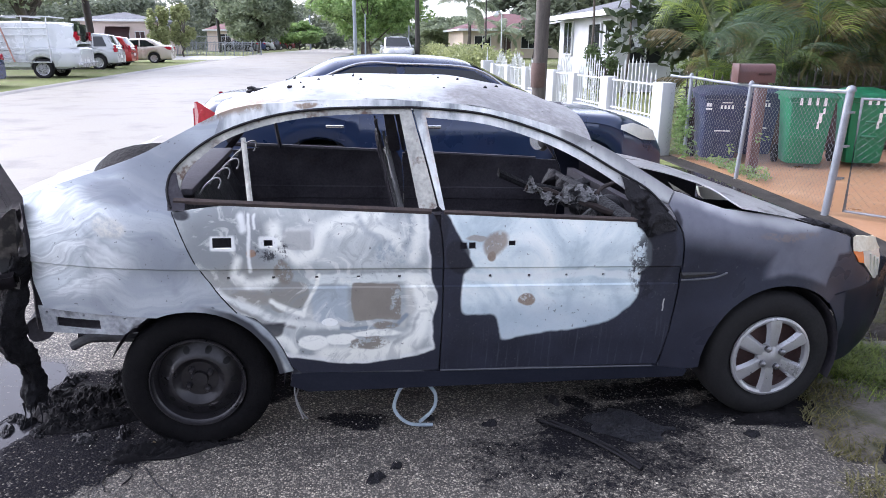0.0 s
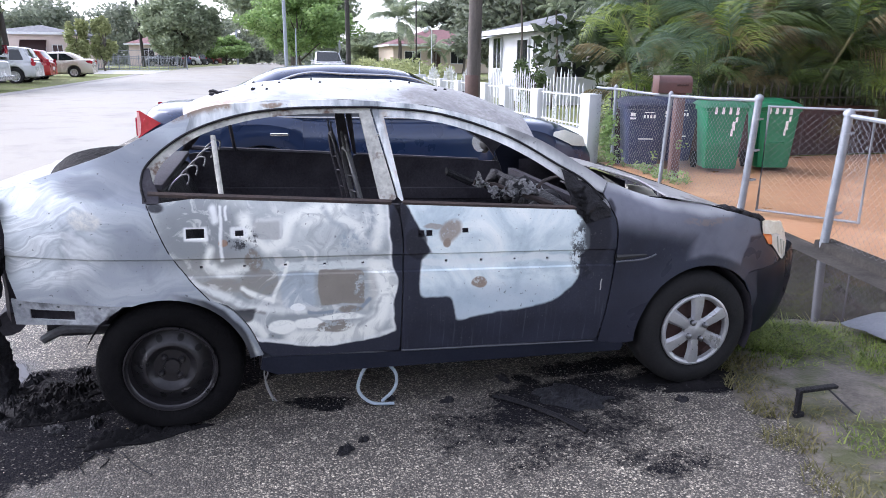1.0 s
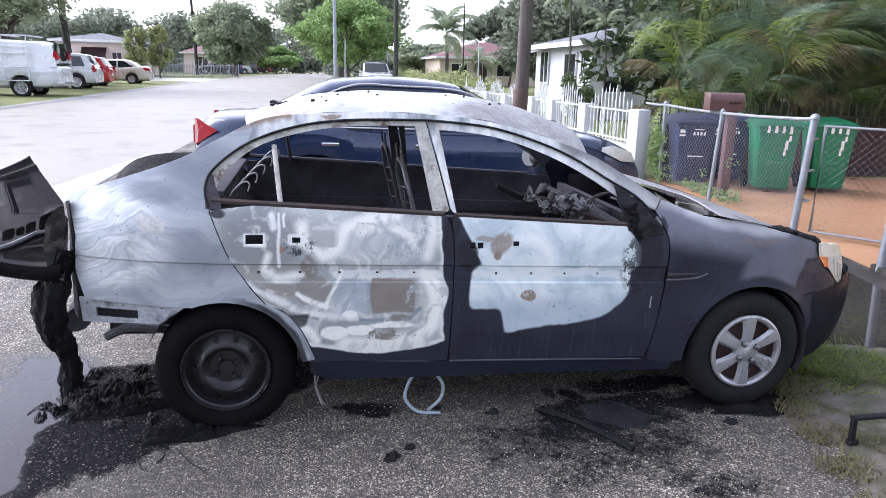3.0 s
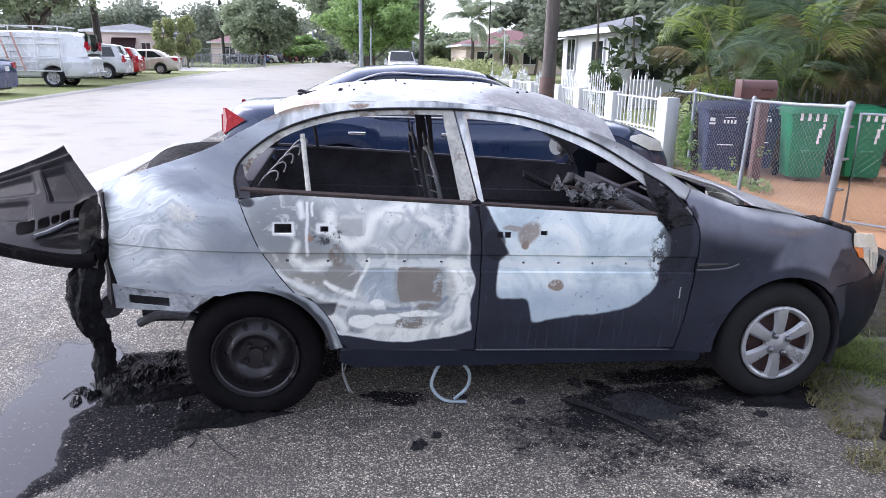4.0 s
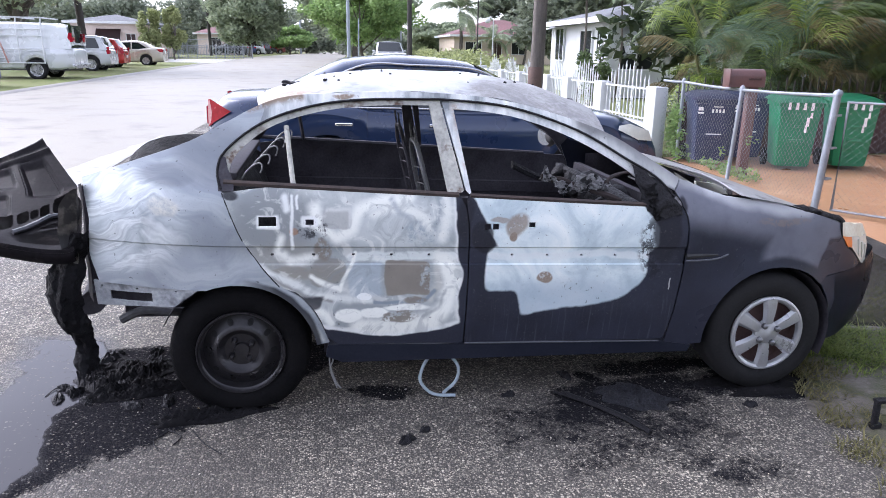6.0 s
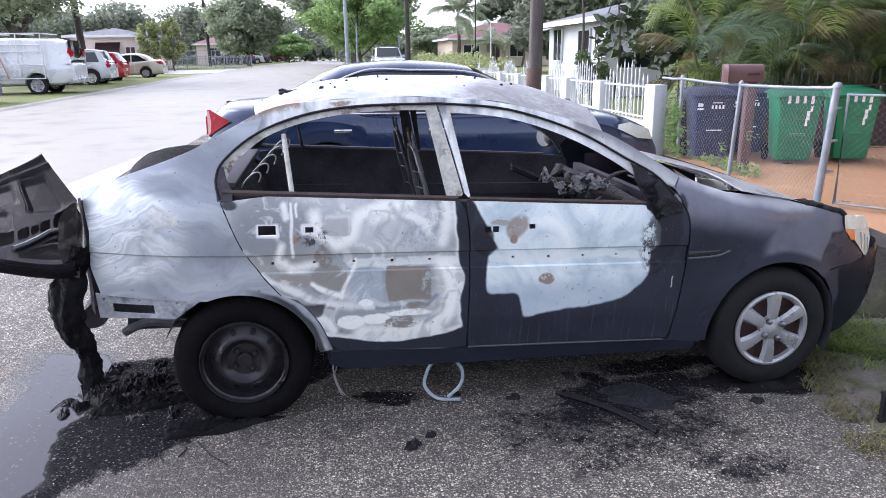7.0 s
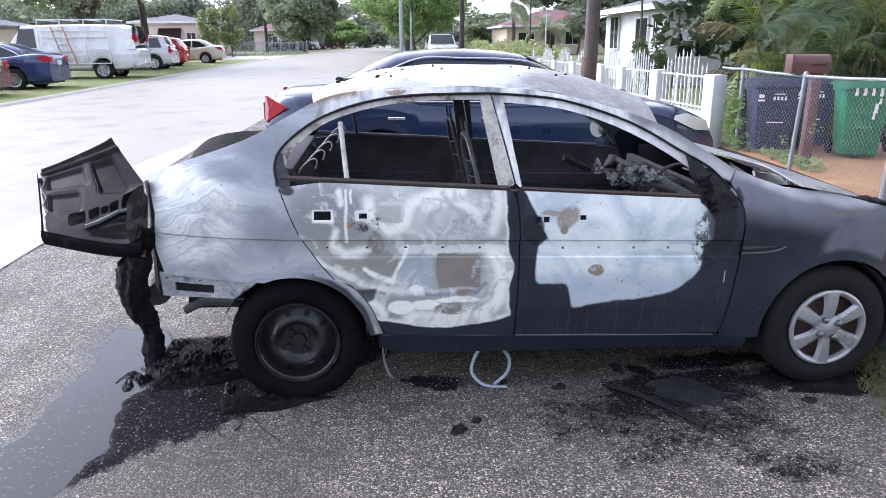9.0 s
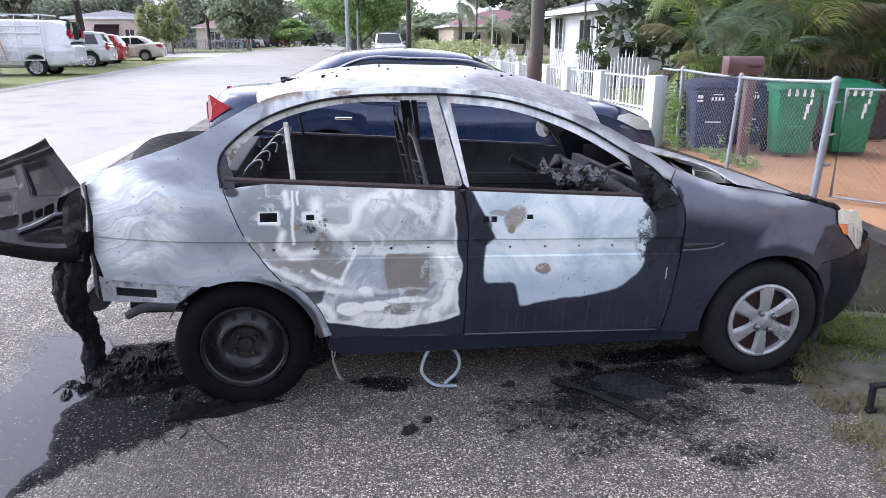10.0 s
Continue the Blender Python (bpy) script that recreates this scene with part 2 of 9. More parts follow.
        ash = lay(ash, stroke([(0.40, 0.925), (0.50, 0.93), (0.49, 0.86)], 0.006, 0.006), (0.62, 0.63, 0.61))
        ash = lay(ash, stroke([(0.60, 0.90), (0.66, 0.93), (0.78, 0.90), (0.83, 0.86)], 0.018, 0.018), white, 0.8)
        ash = lay(ash, stroke([(0.66, 0.965), (0.70, 0.90), (0.76, 0.87)], 0.010, 0.010), (0.36, 0.40, 0.43), 0.7)
        ash = lay(ash, stroke([(0.89, 0.97), (0.905, 0.88), (0.885, 0.80)], 0.020, 0.022), white, 0.75)
        ash = lay(ash, stroke([(0.855, 0.965), (0.868, 0.90), (0.85, 0.86)], 0.012, 0.012), (0.28, 0.32, 0.35), 0.7)
        ash = lay(ash, stroke([(0.21, 0.80), (0.20, 0.74), (0.25, 0.70), (0.34, 0.71)], 0.017, 0.016), white, 0.9)
        ash = lay(ash, stroke([(0.49, 0.722), (0.70, 0.724), (0.93, 0.72)], 0.020, 0.006), (0.70, 0.74, 0.72), 0.9)
        ash = lay(ash, spread(inside(0.03, plane(1, 0, 0.485), plane(-1, 0, -0.632), plane(0, 1, 0.545), plane(0, -1, -0.700)), -0.006, 0.012), (0.40, 0.46, 0.505), 0.85)
        ash = lay(ash, blob(0.405, 0.652, 0.078, 0.052, 0.25, 3.0), (0.255, 0.245, 0.22), 0.9)
        ash = lay(ash, blob(0.25, 0.652, 0.085, 0.030, 0.4), (0.285, 0.27, 0.24), 0.85)
        ash = lay(ash, stroke([(0.51, 0.742), (0.495, 0.67), (0.458, 0.582), (0.40, 0.600), (0.335, 0.645)], 0.0085, 0.006), white)
        ash = lay(ash, stroke([(0.10, 0.70), (0.18, 0.645), (0.29, 0.60), (0.40, 0.555), (0.58, 0.535)], 0.013, 0.010), (0.70, 0.72, 0.69))
        ash = lay(ash, stroke([(0.13, 0.655), (0.22, 0.605), (0.32, 0.565), (0.42, 0.535)], 0.007, 0.007), (0.25, 0.25, 0.24), 0.9)
        ash = lay(ash, stroke([(0.13, 0.625), (0.22, 0.578), (0.31, 0.53), (0.39, 0.47), (0.42, 0.43)], 0.017, 0.013), white, 0.85)
        ash = lay(ash, stroke([(0.89, 0.70), (0.93, 0.62), (0.915, 0.50), (0.85, 0.425), (0.70, 0.395), (0.54, 0.405)], 0.040, 0.024), white)
        ash = lay(ash, stroke([(0.865, 0.66), (0.875, 0.59), (0.84, 0.535)], 0.014, 0.012), (0.55, 0.55, 0.51), 0.8)
        ash = lay(ash, stroke([(0.905, 0.57), (0.88, 0.50), (0.81, 0.45)], 0.006, 0.007), (0.45, 0.47, 0.46), 0.8)
        # lower white islands ringed with grey
        islands = union([blob(0.49, 0.465, 0.055, 0.034, 0.3), blob(0.59, 0.475, 0.060, 0.026, 0.3), blob(0.73, 0.495, 0.10, 0.018, 0.4)])
        ash = lay(ash, stroke([(0.45, 0.425), (0.425, 0.47), (0.455, 0.512), (0.55, 0.508), (0.64, 0.495), (0.70, 0.515)], 0.010, 0.009), (0.30, 0.325, 0.33))
        ash = lay(ash, islands, white)
        ash = lay(ash, stroke([(0.60, 0.523), (0.68, 0.529), (0.75, 0.524), (0.82, 0.535), (0.858, 0.567)], 0.0085, 0.005), (0.24, 0.285, 0.33))
        ash = lay(ash, blob(0.562, 0.553, 0.027, 0.015, 0.15), (0.86, 0.88, 0.86))
        foot = math_node(n, l, "SUBTRACT", Z0, times(math_node(n, l, "POWER", math_node(n, l, "ABSOLUTE", math_node(n, l, "SUBTRACT", X0, 0.68)), 2.0), 0.55))
        edge_r = join(0.03, plane(-1, -0.06, -0.995), math_node(n, l, "SUBTRACT", 0.128, vec("DISTANCE", vec("MULTIPLY", crisp_p, (1.0, 1.0, 0.95)).outputs[0], (0.848, 0.0, 0.595)).outputs["Value"]))
        pale = spread(inside(0.02, math_node(n, l, "SUBTRACT", foot, 0.362), edge_r, plane(1, 0.9, 0.715)), -0.004, 0.006)
        rim = union([spread(math_node(n, l, "SUBTRACT", foot, 0.362), 0.030, 0.012), spread(edge_r, 0.020, 0.004)])
        ash = lay(ash, rim, (0.84, 0.85, 0.83), 0.75)
        paint_f = no(pale)
        col = mix(n, l, pale, (0.017, 0.020, 0.035), ash)
        # uneven thickness of the chalk
        thin = noise_node(n, l, swirl_p, 9.0, 7, 0.62, 1.6)
        col = lay(col, times(pale, grade(thin, 0.50, 0.0, 0.64, 1.0)), (0.25, 0.275, 0.285), 0.42)
        col = lay(col, times(pale, grade(thin, 0.46, 0.0, 0.36, 1.0)), (0.84, 0.84, 0.79), 0.45)
        # tan and brown stains with crisp, flaking edges
        block = spread(inside(0.02, plane(1, 0, 0.642), plane(-1, 0, -0.835), plane(0, 1, 0.548), plane(0, -1, -0.705)), -0.002, 0.006)
        tan = union([times(block, grade(math_node(n, l, "ADD", flake, spread(X, 0.80, 0.74)), 0.42, 0.0, 0.50, 1.0)), times(union([blob(0.70, 0.452, 0.085, 0.026, 0.3), blob(0.377, 0.745, 0.034, 0.050, 0.4), blob(0.775, 0.53, 0.05, 0.018, 0.5)]), grade(flake, 0.42, 0.0, 0.49, 1.0))])
        col = lay(col, tan, mix(n, l, cloud, (0.165, 0.145, 0.12), (0.275, 0.245, 0.205)), 0.94)
        col = lay(col, times(blob(0.269, 0.829, 0.020, 0.015, 0.3), grade(flake, 0.34, 0.4, 0.46, 1.0)), (0.30, 0.19, 0.13))
        # white chalk round the lock holes and drips below the belt
        col = lay(col, spread(inside(0.012, plane(1, 0, 0.113), plane(-1, 0, -0.207), plane(0, 1, 0.845), plane(0, -1, -0.901)), -0.004, 0.006), (0.86, 0.87, 0.85), 0.85)
        col = lay(col, spread(inside(0.02, plane(1, 0, 0.293), plane(-1, 0, -0.362), plane(0, 1, 0.848), plane(0, -1, -0.893)), -0.004, 0.006), (0.86, 0.87, 0.85), 0.8)
        col = lay(col, union([stroke([(0.262, 0.978), (0.259, 0.88), (0.262, 0.75)], 0.007, 0.005), stroke([(0.285, 0.978), (0.283, 0.93)], 0.005, 0.004), stroke([(0.225, 0.972), (0.235, 0.93)], 0.014, 0.010)]), (0.86, 0.87, 0.85), 0.85)
        soot = union([spread(inside(0.02, plane(0, 1, 0.495), plane(0, -1, -0.556), plane(-1, 0.3, -0.215), plane(1, 0.9, 0.735)), -0.006, 0.008), blob(0.02, 0.975, 0.035, 0.02, 0.5), blob(0.985, 0.90, 0.035, 0.12, 0.6), times(blob(0.345, 0.845, 0.06, 0.06, 0.5), grade(flake, 0.50, 0.0, 0.58, 1.0))])
    elif zone == "front":
        # front door: even pale blue-white
        even = ramp(n, l, noise_node(n, l, crisp_p, 3.4, 8, 0.62, 0.9), [(0.30, (0.36, 0.44, 0.49)), (0.44, (0.50, 0.59, 0.63)), (0.54, (0.68, 0.76, 0.775)), (0.66, (0.84, 0.88, 0.86))])
        even = lay(even, blob(1.45, 0.50, 0.42, 0.11, 0.8), (0.36, 0.44, 0.51), 0.75)
        even = lay(even, stroke([(1.10, 0.722), (1.45, 0.722), (1.86, 0.715)], 0.017, 0.006), (0.74, 0.78, 0.78), 0.7)
        upper = inside(0.05, plane(0, 1, 0.735), plane(1, 0.55, 1.545), plane(-1, 0, -1.868), plane(-0.75, -0.66, -1.955))
        lobe = inside(0.04, plane(1, 0, 1.078), plane(0, 1, 0.562), plane(0, -1, -0.76), plane(-1, 0, -1.6))
        main = inside(0.05, plane(1, 0.25, 1.352), plane(-0.13, 1, 0.285), plane(-1, 0.0, -1.828), plane(-0.62, 0.78, -0.662), plane(0, -1, -0.76))
        pale = spread(join(0.035, upper, lobe, main), -0.005, 0.008)
        paint_f = no(pale)
        paint = ramp(n, l, noise_node(n, l, pos, 5.0, 6), [(0.35, (0.012, 0.014, 0.026)), (0.65, (0.021, 0.024, 0.042))])
        rain = noise_node(n, l, tex_coord(n, l, (60, 1, 2.5)), 1.0, 4, 0.6)
        paint = mix(n, l, times(grade(rain, 0.55, 0.0, 0.70, 0.45), spread(Z0, 0.56, 0.44)), paint, (0.09, 0.092, 0.11))
        col = mix(n, l, pale, paint, even)
        rust = union([times(blob(1.215, 0.855, 0.050, 0.045, 0.45), 0.85), times(blob(1.135, 0.880, 0.050, 0.012, 0.4), 0.7), blob(1.205, 0.815, 0.020, 0.020, 0.4), blob(1.345, 0.62, 0.035, 0.028, 0.3)])
        rust = times(rust, grade(flake, 0.34, 0.4, 0.46, 1.0))
        col = mix(n, l, rust, col, mix(n, l, grain, (0.20, 0.150, 0.115), (0.34, 0.275, 0.22)))
        soot = union([blob(1.065, 0.80, 0.050, 0.070, 0.25), blob(0.985, 0.90, 0.035, 0.12, 0.6), blob(1.90, 0.87, 0.06, 0.20, 0.4), times(blob(1.85, 0.76, 0.07, 0.15, 0.5), grade(flake, 0.46, 0.0, 0.55, 1.0))])
        # a pale scratch on the front edge
        col = lay(col, stroke([(1.936, 0.55), (1.948, 0.61)], 0.003, 0.002), (0.42, 0.42, 0.41))
    elif zone == "wing":
        paint = ramp(n, l, noise_node(n, l, pos, 5.0, 6), [(0.35, (0.012, 0.014, 0.026)), (0.65, (0.021, 0.024, 0.042))])
        # heat-dulled upper and front part; paint keeps its gloss behind and in front
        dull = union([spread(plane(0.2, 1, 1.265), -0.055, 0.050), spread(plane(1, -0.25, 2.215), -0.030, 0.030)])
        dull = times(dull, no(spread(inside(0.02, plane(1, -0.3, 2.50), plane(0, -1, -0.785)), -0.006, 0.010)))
        # dull tone stops short of the arch: a dark band painted as its shade
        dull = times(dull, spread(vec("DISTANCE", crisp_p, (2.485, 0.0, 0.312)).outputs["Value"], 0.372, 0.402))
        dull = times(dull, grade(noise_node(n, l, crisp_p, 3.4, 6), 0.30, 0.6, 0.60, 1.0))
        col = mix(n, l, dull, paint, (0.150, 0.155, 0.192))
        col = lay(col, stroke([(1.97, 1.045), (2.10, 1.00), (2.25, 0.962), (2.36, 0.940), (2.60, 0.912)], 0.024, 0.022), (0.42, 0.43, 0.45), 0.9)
        col = lay(col, times(blob(2.48, 0.868, 0.14, 0.018, 0.6), grade(flake, 0.42, 0.0, 0.55, 1.0)), (0.20, 0.16, 0.14), 0.6)
        soot = blob(1.96, 0.93, 0.03, 0.05, 0.5)
    elif zone == "rail":
        # rails and pillars over the belt: streaked pale steel, sooty towards the cowl
        streak = noise_node(n, l, tex_coord(n, l, (30, 1, 5)), 1.0, 5, 0.6)
        rail = ramp(n, l, math_node(n, l, "ADD", times(cloud, 0.65), times(streak, 0.35)), [(0.36, (0.22, 0.24, 0.255)), (0.45, (0.50, 0.525, 0.53)), (0.54, (0.70, 0.715, 0.70)), (0.62, (0.84, 0.85, 0.83))])
        rail = lay(rail, times(blob(0.905, 1.17, 0.040, 0.22, 0.4), grade(streak, 0.47, 0.0, 0.60, 1.0)), (0.13, 0.15, 0.17), 0.8)
        rail = lay(rail, times(stroke([(0.955, 1.33), (0.985, 1.22), (1.00, 1.10)], 0.020, 0.018), grade(flake, 0.40, 0.0, 0.56, 1.0)), (0.36, 0.25, 0.16), 0.7)
        rail = lay(rail, stroke([(1.52, 1.285), (1.72, 1.195), (1.90, 1.105), (2.06, 1.02)], 0.030, 0.030), (0.115, 0.11, 0.11), 0.85)
        rail = lay(rail, spread(X, 1.50, 1.78), (0.17, 0.175, 0.185), 0.65)
        col = rail
        scab = times(union([stroke([(0.13, 1.325), (0.20, 1.355), (0.29, 1.365)], 0.020, 0.012), blob(0.47, 1.372, 0.05, 0.012, 0.5)]), grade(flake, 0.34, 0.0, 0.50, 1.0))
        col = lay(col, scab, mix(n, l, cloud, (0.10, 0.075, 0.055), (0.38, 0.25, 0.14)), 0.9)
        soot = blob(1.90, 0.97, 0.06, 0.05, 0.5)
    else:
        # rear wing: bare grey-blue steel with long drawn swirls, paler at the tail, darker at the pillar
        turn = n.new("ShaderNodeMapping")
        turn.inputs["Rotation"].default_value = (0, radians(-24), 0)
        turn.inputs["Scale"].default_value = (1.1, 1.0, 7.5)
        l.new(swirl_p, turn.inputs["Vector"])
        drawn = noise_node(n, l, turn.outputs[0], 1.7, 4.0, 0.55)
        wing = ramp(n, l, drawn, [(0.34, (0.265, 0.295, 0.335)), (0.48, (0.33, 0.36, 0.395)), (0.60, (0.41, 0.44, 0.465)), (0.70, (0.35, 0.38, 0.41))])
        tail = ramp(n, l, drawn, [(0.30, (0.35, 0.385, 0.415)), (0.42, (0.56, 0.60, 0.62)), (0.475, (0.40, 0.435, 0.46)), (0.52, (0.69, 0.72, 0.725)), (0.57, (0.50, 0.53, 0.545)), (0.63, (0.73, 0.755, 0.755)), (0.70, (0.45, 0.485, 0.51))])
        wing = lay(wing, blob(-0.42, 0.87, 0.25, 0.20, 0.55), tail)
        wing = lay(wing, blob(-0.24, 0.925, 0.055, 0.045, 0.5), ramp(n, l, flake, [(0.40, (0.42, 0.44, 0.44)), (0.60, (0.66, 0.64, 0.56))]), 0.8)
        wing = lay(wing, union([blob(-0.04, 1.13, 0.16, 0.12, 0.75), blob(-0.22, 1.06, 0.14, 0.045, 0.7)]), (0.14, 0.155, 0.18), 0.6)
        wing = lay(wing, grade(cloud, 0.52, 0.0, 0.72, 0.4), (0.16, 0.175, 0.205))
        wing = lay(wing, stroke([(0.17, 0.585), (0.26, 0.51), (0.325, 0.43), (0.365, 0.35)], 0.014, 0.012), (0.60, 0.63, 0.62), 0.8)
        col = wing
        scab = times(stroke([(0.10, 1.315), (0.20, 1.355)], 0.020, 0.012), grade(flake, 0.34, 0.0, 0.50, 1.0))
        col = lay(col, scab, mix(n, l, cloud, (0.10, 0.075, 0.055), (0.38, 0.25, 0.14)), 0.9)
        lip = spread(vec("DISTANCE", crisp_p, (0.03, 0.0, 0.287)).outputs["Value"], 0.356, 0.340)
        soot = union([blob(0.018, 1.045, 0.024, 0.09, 0.5), blob(0.02, 0.975, 0.035, 0.02, 0.5), times(lip, spread(X0, 0.0, 0.20))])
    col = lay(col, soot, (0.024, 0.024, 0.031), 0.9)
    speck = grade(noise_node(n, l, pos, 55.0, 2), 0.70, 0.0, 0.73, 1.0)
    col = lay(col, speck, (0.07, 0.07, 0.075), 0.6)
    chips = grade(noise_node(n, l, pos, 95.0, 5, 0.75), 0.58, 0.0, 0.66, 1.0)
    col = lay(col, times(chips, grade(cloud, 0.40, 1.0, 0.60, 0.2)), (0.12, 0.12, 0.125), 0.05 if zone == "wing" else 0.25)
    col = lay(col, grain, (0.2, 0.2, 0.21), 0.08)
    l.new(col, b.inputs["Base Color"])
    dry = 0.62 if pale is None else mix(n, l, pale, 0.42, 0.62)
    gloss = mix(n, l, dull, 0.25, 0.42) if zone == "wing" else 0.48 if pale is None else dry
    gloss = mix(n, l, soot, gloss, 0.9)
    l.new(mix(n, l, 0.15, gloss, broad), b.inputs["Roughness"])
    b.inputs["Metallic"].default_value = 0.35 if zone == "quarter" else 0.0
    shine = 0.3 if zone == "wing" else 0.5 if paint_f is None else math_node(n, l, "MULTIPLY_ADD", paint_f, -0.2, 0.5)
    l.new(times(math_node(n, l, "MULTIPLY_ADD", soot, -0.75, 1.0), shine), b.inputs["Specular IOR Level"])
    bump(n, l, b, math_node(n, l, "ADD", times(grain, 0.3), times(cloud, 0.5)), 0.4, 0.003)
    return m


def asphalt_material():
    """Coarse damp aggregate with an oily patch, scattered black stains and a puddle along the gutter side."""
    m, n, l, b = base_material("coarse_asphalt", 0.6)
    v = tex_coord(n, l)

    def stones(scale):
        vo = n.new("ShaderNodeTexVoronoi")
        vo.inputs["Scale"].default_value = scale
        l.new(v, vo.inputs["Vector"])
        sep = n.new("ShaderNodeSeparateColor")
        l.new(vo.outputs["Color"], sep.inputs[0])
        return vo.outputs["Distance"], sep.outputs
    d1, c1 = stones(135.0)
    d2, c2 = stones(66.0)
    stone = ramp(n, l, c1[0], [(0.0, (0.055, 0.051, 0.046)), (0.45, (0.155, 0.142, 0.120)), (0.70, (0.30, 0.27, 0.222)), (0.88, (0.48, 0.43, 0.345)), (1.0, (0.68, 0.61, 0.49))])
    col = mix(n, l, ramp(n, l, d1, [(0.30, 0.0), (0.66, 0.85)]), stone, (0.045, 0.043, 0.041))
    big_stone = math_node(n, l, "MULTIPLY", ramp(n, l, c2[0], [(0.80, 0.0), (0.82, 1.0)]), ramp(n, l, d2, [(0.30, 1.0), (0.46, 0.0)]))
    col = mix(n, l, big_stone, col, ramp(n, l, c2[1], [(0.0, (0.20, 0.185, 0.16)), (0.6, (0.44, 0.40, 0.33)), (1.0, (0.70, 0.64, 0.52))]))
    col = mix(n, l, ramp(n, l, noise_node(n, l, v, 1.1, 6), [(0.42, 0.0), (0.7, 0.45)]), col, (0.075, 0.070, 0.064))
    col = mix(n, l, ramp(n, l, noise_node(n, l, v, 6.0, 8, 0.75), [(0.50, 0.0), (0.64, 0.55)]), col, (0.045, 0.042, 0.040))

    def field(amount, scale, detail):
        wn_ = n.new("ShaderNodeTexNoise")
        wn_.inputs["Scale"].default_value, wn_.inputs["Detail"].default_value = scale, detail
        l.new(v, wn_.inputs["Vector"])
        vm = n.new("ShaderNodeVectorMath")
        vm.operation = "MULTIPLY_ADD"
        l.new(wn_.outputs["Color"], vm.inputs[0])
        vm.inputs[1].default_value = (amount, amount, 0.0)
        l.new(v, vm.inputs[2])
        s = n.new("ShaderNodeSeparateXYZ")
        l.new(vm.outputs[0], s.inputs[0])
        return s.outputs[0], s.outputs[1]
    X, Y = field(0.36, 3.6, 7.0)
    off = 0.18

    def stain(cx, cy, rx, ry, s):
        dx = math_node(n, l, "POWER", math_node(n, l, "DIVIDE", math_node(n, l, "SUBTRACT", X, cx + off), rx), 2.0)
        dy = math_node(n, l, "POWER", math_node(n, l, "DIVIDE", math_node(n, l, "SUBTRACT", Y, cy + off), ry), 2.0)
        mr = n.new("ShaderNodeMapRange")
        l.new(math_node(n, l, "ADD", dx, dy), mr.inputs[0])
        mr.inputs[1].default_value, mr.inputs[2].default_value, mr.inputs[4].default_value = 1.7, 0.2, s
        return mr.outputs[0]

    def side_of(kx, ky, c, soft):
        """1 past the line kx * x + ky * y = c."""
        d = math_node(n, l, "MULTIPLY_ADD", X, kx, math_node(n, l, "MULTIPLY_ADD", Y, ky, -c - off * (kx + ky)))
        mr = n.new("ShaderNodeMapRange")
        l.new(d, mr.inputs[0])
        mr.inputs[1].default_value, mr.inputs[2].default_value = -soft, soft
        return mr.outputs[0]

    def least(*items):
        out = items[0]
        for i in items[1:]:
            out = math_node(n, l, "MINIMUM", out, i)
        return out

    def most(*items):
        out = items[0]
        for i in items[1:]:
            out = math_node(n, l, "MAXIMUM", out, i)
        return out
    rag = math_node(n, l, "ADD", math_node(n, l, "MULTIPLY", noise_node(n, l, v, 26.0, 9, 0.85), 1.6), math_node(n, l, "MULTIPLY", noise_node(n, l, v, 5.0, 3), 0.5))
    rag = math_node(n, l, "SUBTRACT", rag, 1.0)
    # oil that ran from the tail, and the lesser stains by the sill and the front wheel
    oil = least(side_of(-0.67, 0.74, 0.07, 0.07), side_of(1, 0, -0.80, 0.05), side_of(0, -1, -0.80, 0.1), side_of(-1, 0.3, -0.30, 0.12))
    spots = most(stain(1.80, -0.03, 0.36, 0.20, 0.95), stain(1.50, -0.18, 0.16, 0.13, 0.7), stain(2.06, 0.10, 0.30, 0.12, 0.75), stain(1.70, 0.20, 0.06, 0.12, 0.95), stain(2.66, 0.04, 0.46, 0.15, 1.0), stain(2.15, 0.30, 0.40, 0.10, 0.8), stain(0.62, 0.17, 0.18, 0.08, 0.75), stain(1.42, -0.60, 0.15, 0.07, 0.45), stain(2.05, -0.70, 0.24, 0.10, 0.55), stain(1.85, -0.55, 0.20, 0.08, 0.45), stain(1.62, -0.28, 0.62, 0.36, 0.53))
    st = ramp(n, l, math_node(n, l, "ADD", most(oil, spots), rag), [(0.36, 0.0), (0.64, 1.0)])
    st = math_node(n, l, "MULTIPLY", st, ramp(n, l, c1[1], [(0.88, 1.0), (0.93, 0.6)]))
    col = mix(n, l, math_node(n, l, "MULTIPLY", st, 0.95), col, (0.011, 0.011, 0.014))
    # the puddle, with a damp skirt
    pool = least(side_of(1, 0, -1.10, 0.10), side_of(-1, 0, 0.735, 0.05), side_of(0, 1, -0.95, 0.1), side_of(-0.35, -0.93, -0.50, 0.10))
    pool = math_node(n, l, "ADD", pool, math_node(n, l, "MULTIPLY", rag, 0.22))
    damp = ramp(n, l, pool, [(0.05, 0.0), (0.45, 0.7)])
    wet = ramp(n, l, pool, [(0.52, 0.0), (0.60, 1.0)])
    wet = math_node(n, l, "MULTIPLY", wet, math_node(n, l, "MULTIPLY_ADD", big_stone, -0.40, 1.0))
    seep = ramp(n, l, math_node(n, l, "ADD", most(stain(-0.42, -0.62, 0.60, 0.50, 0.9), stain(-1.0, -0.75, 0.35, 0.3, 0.9)), math_node(n, l, "MULTIPLY", rag, 0.5)), [(0.15, 0.0), (0.80, 0.62)])
    col = mix(n, l, math_node(n, l, "MULTIPLY", seep, math_node(n, l, "SUBTRACT", 1.0, st)), col, (0.050, 0.046, 0.043))
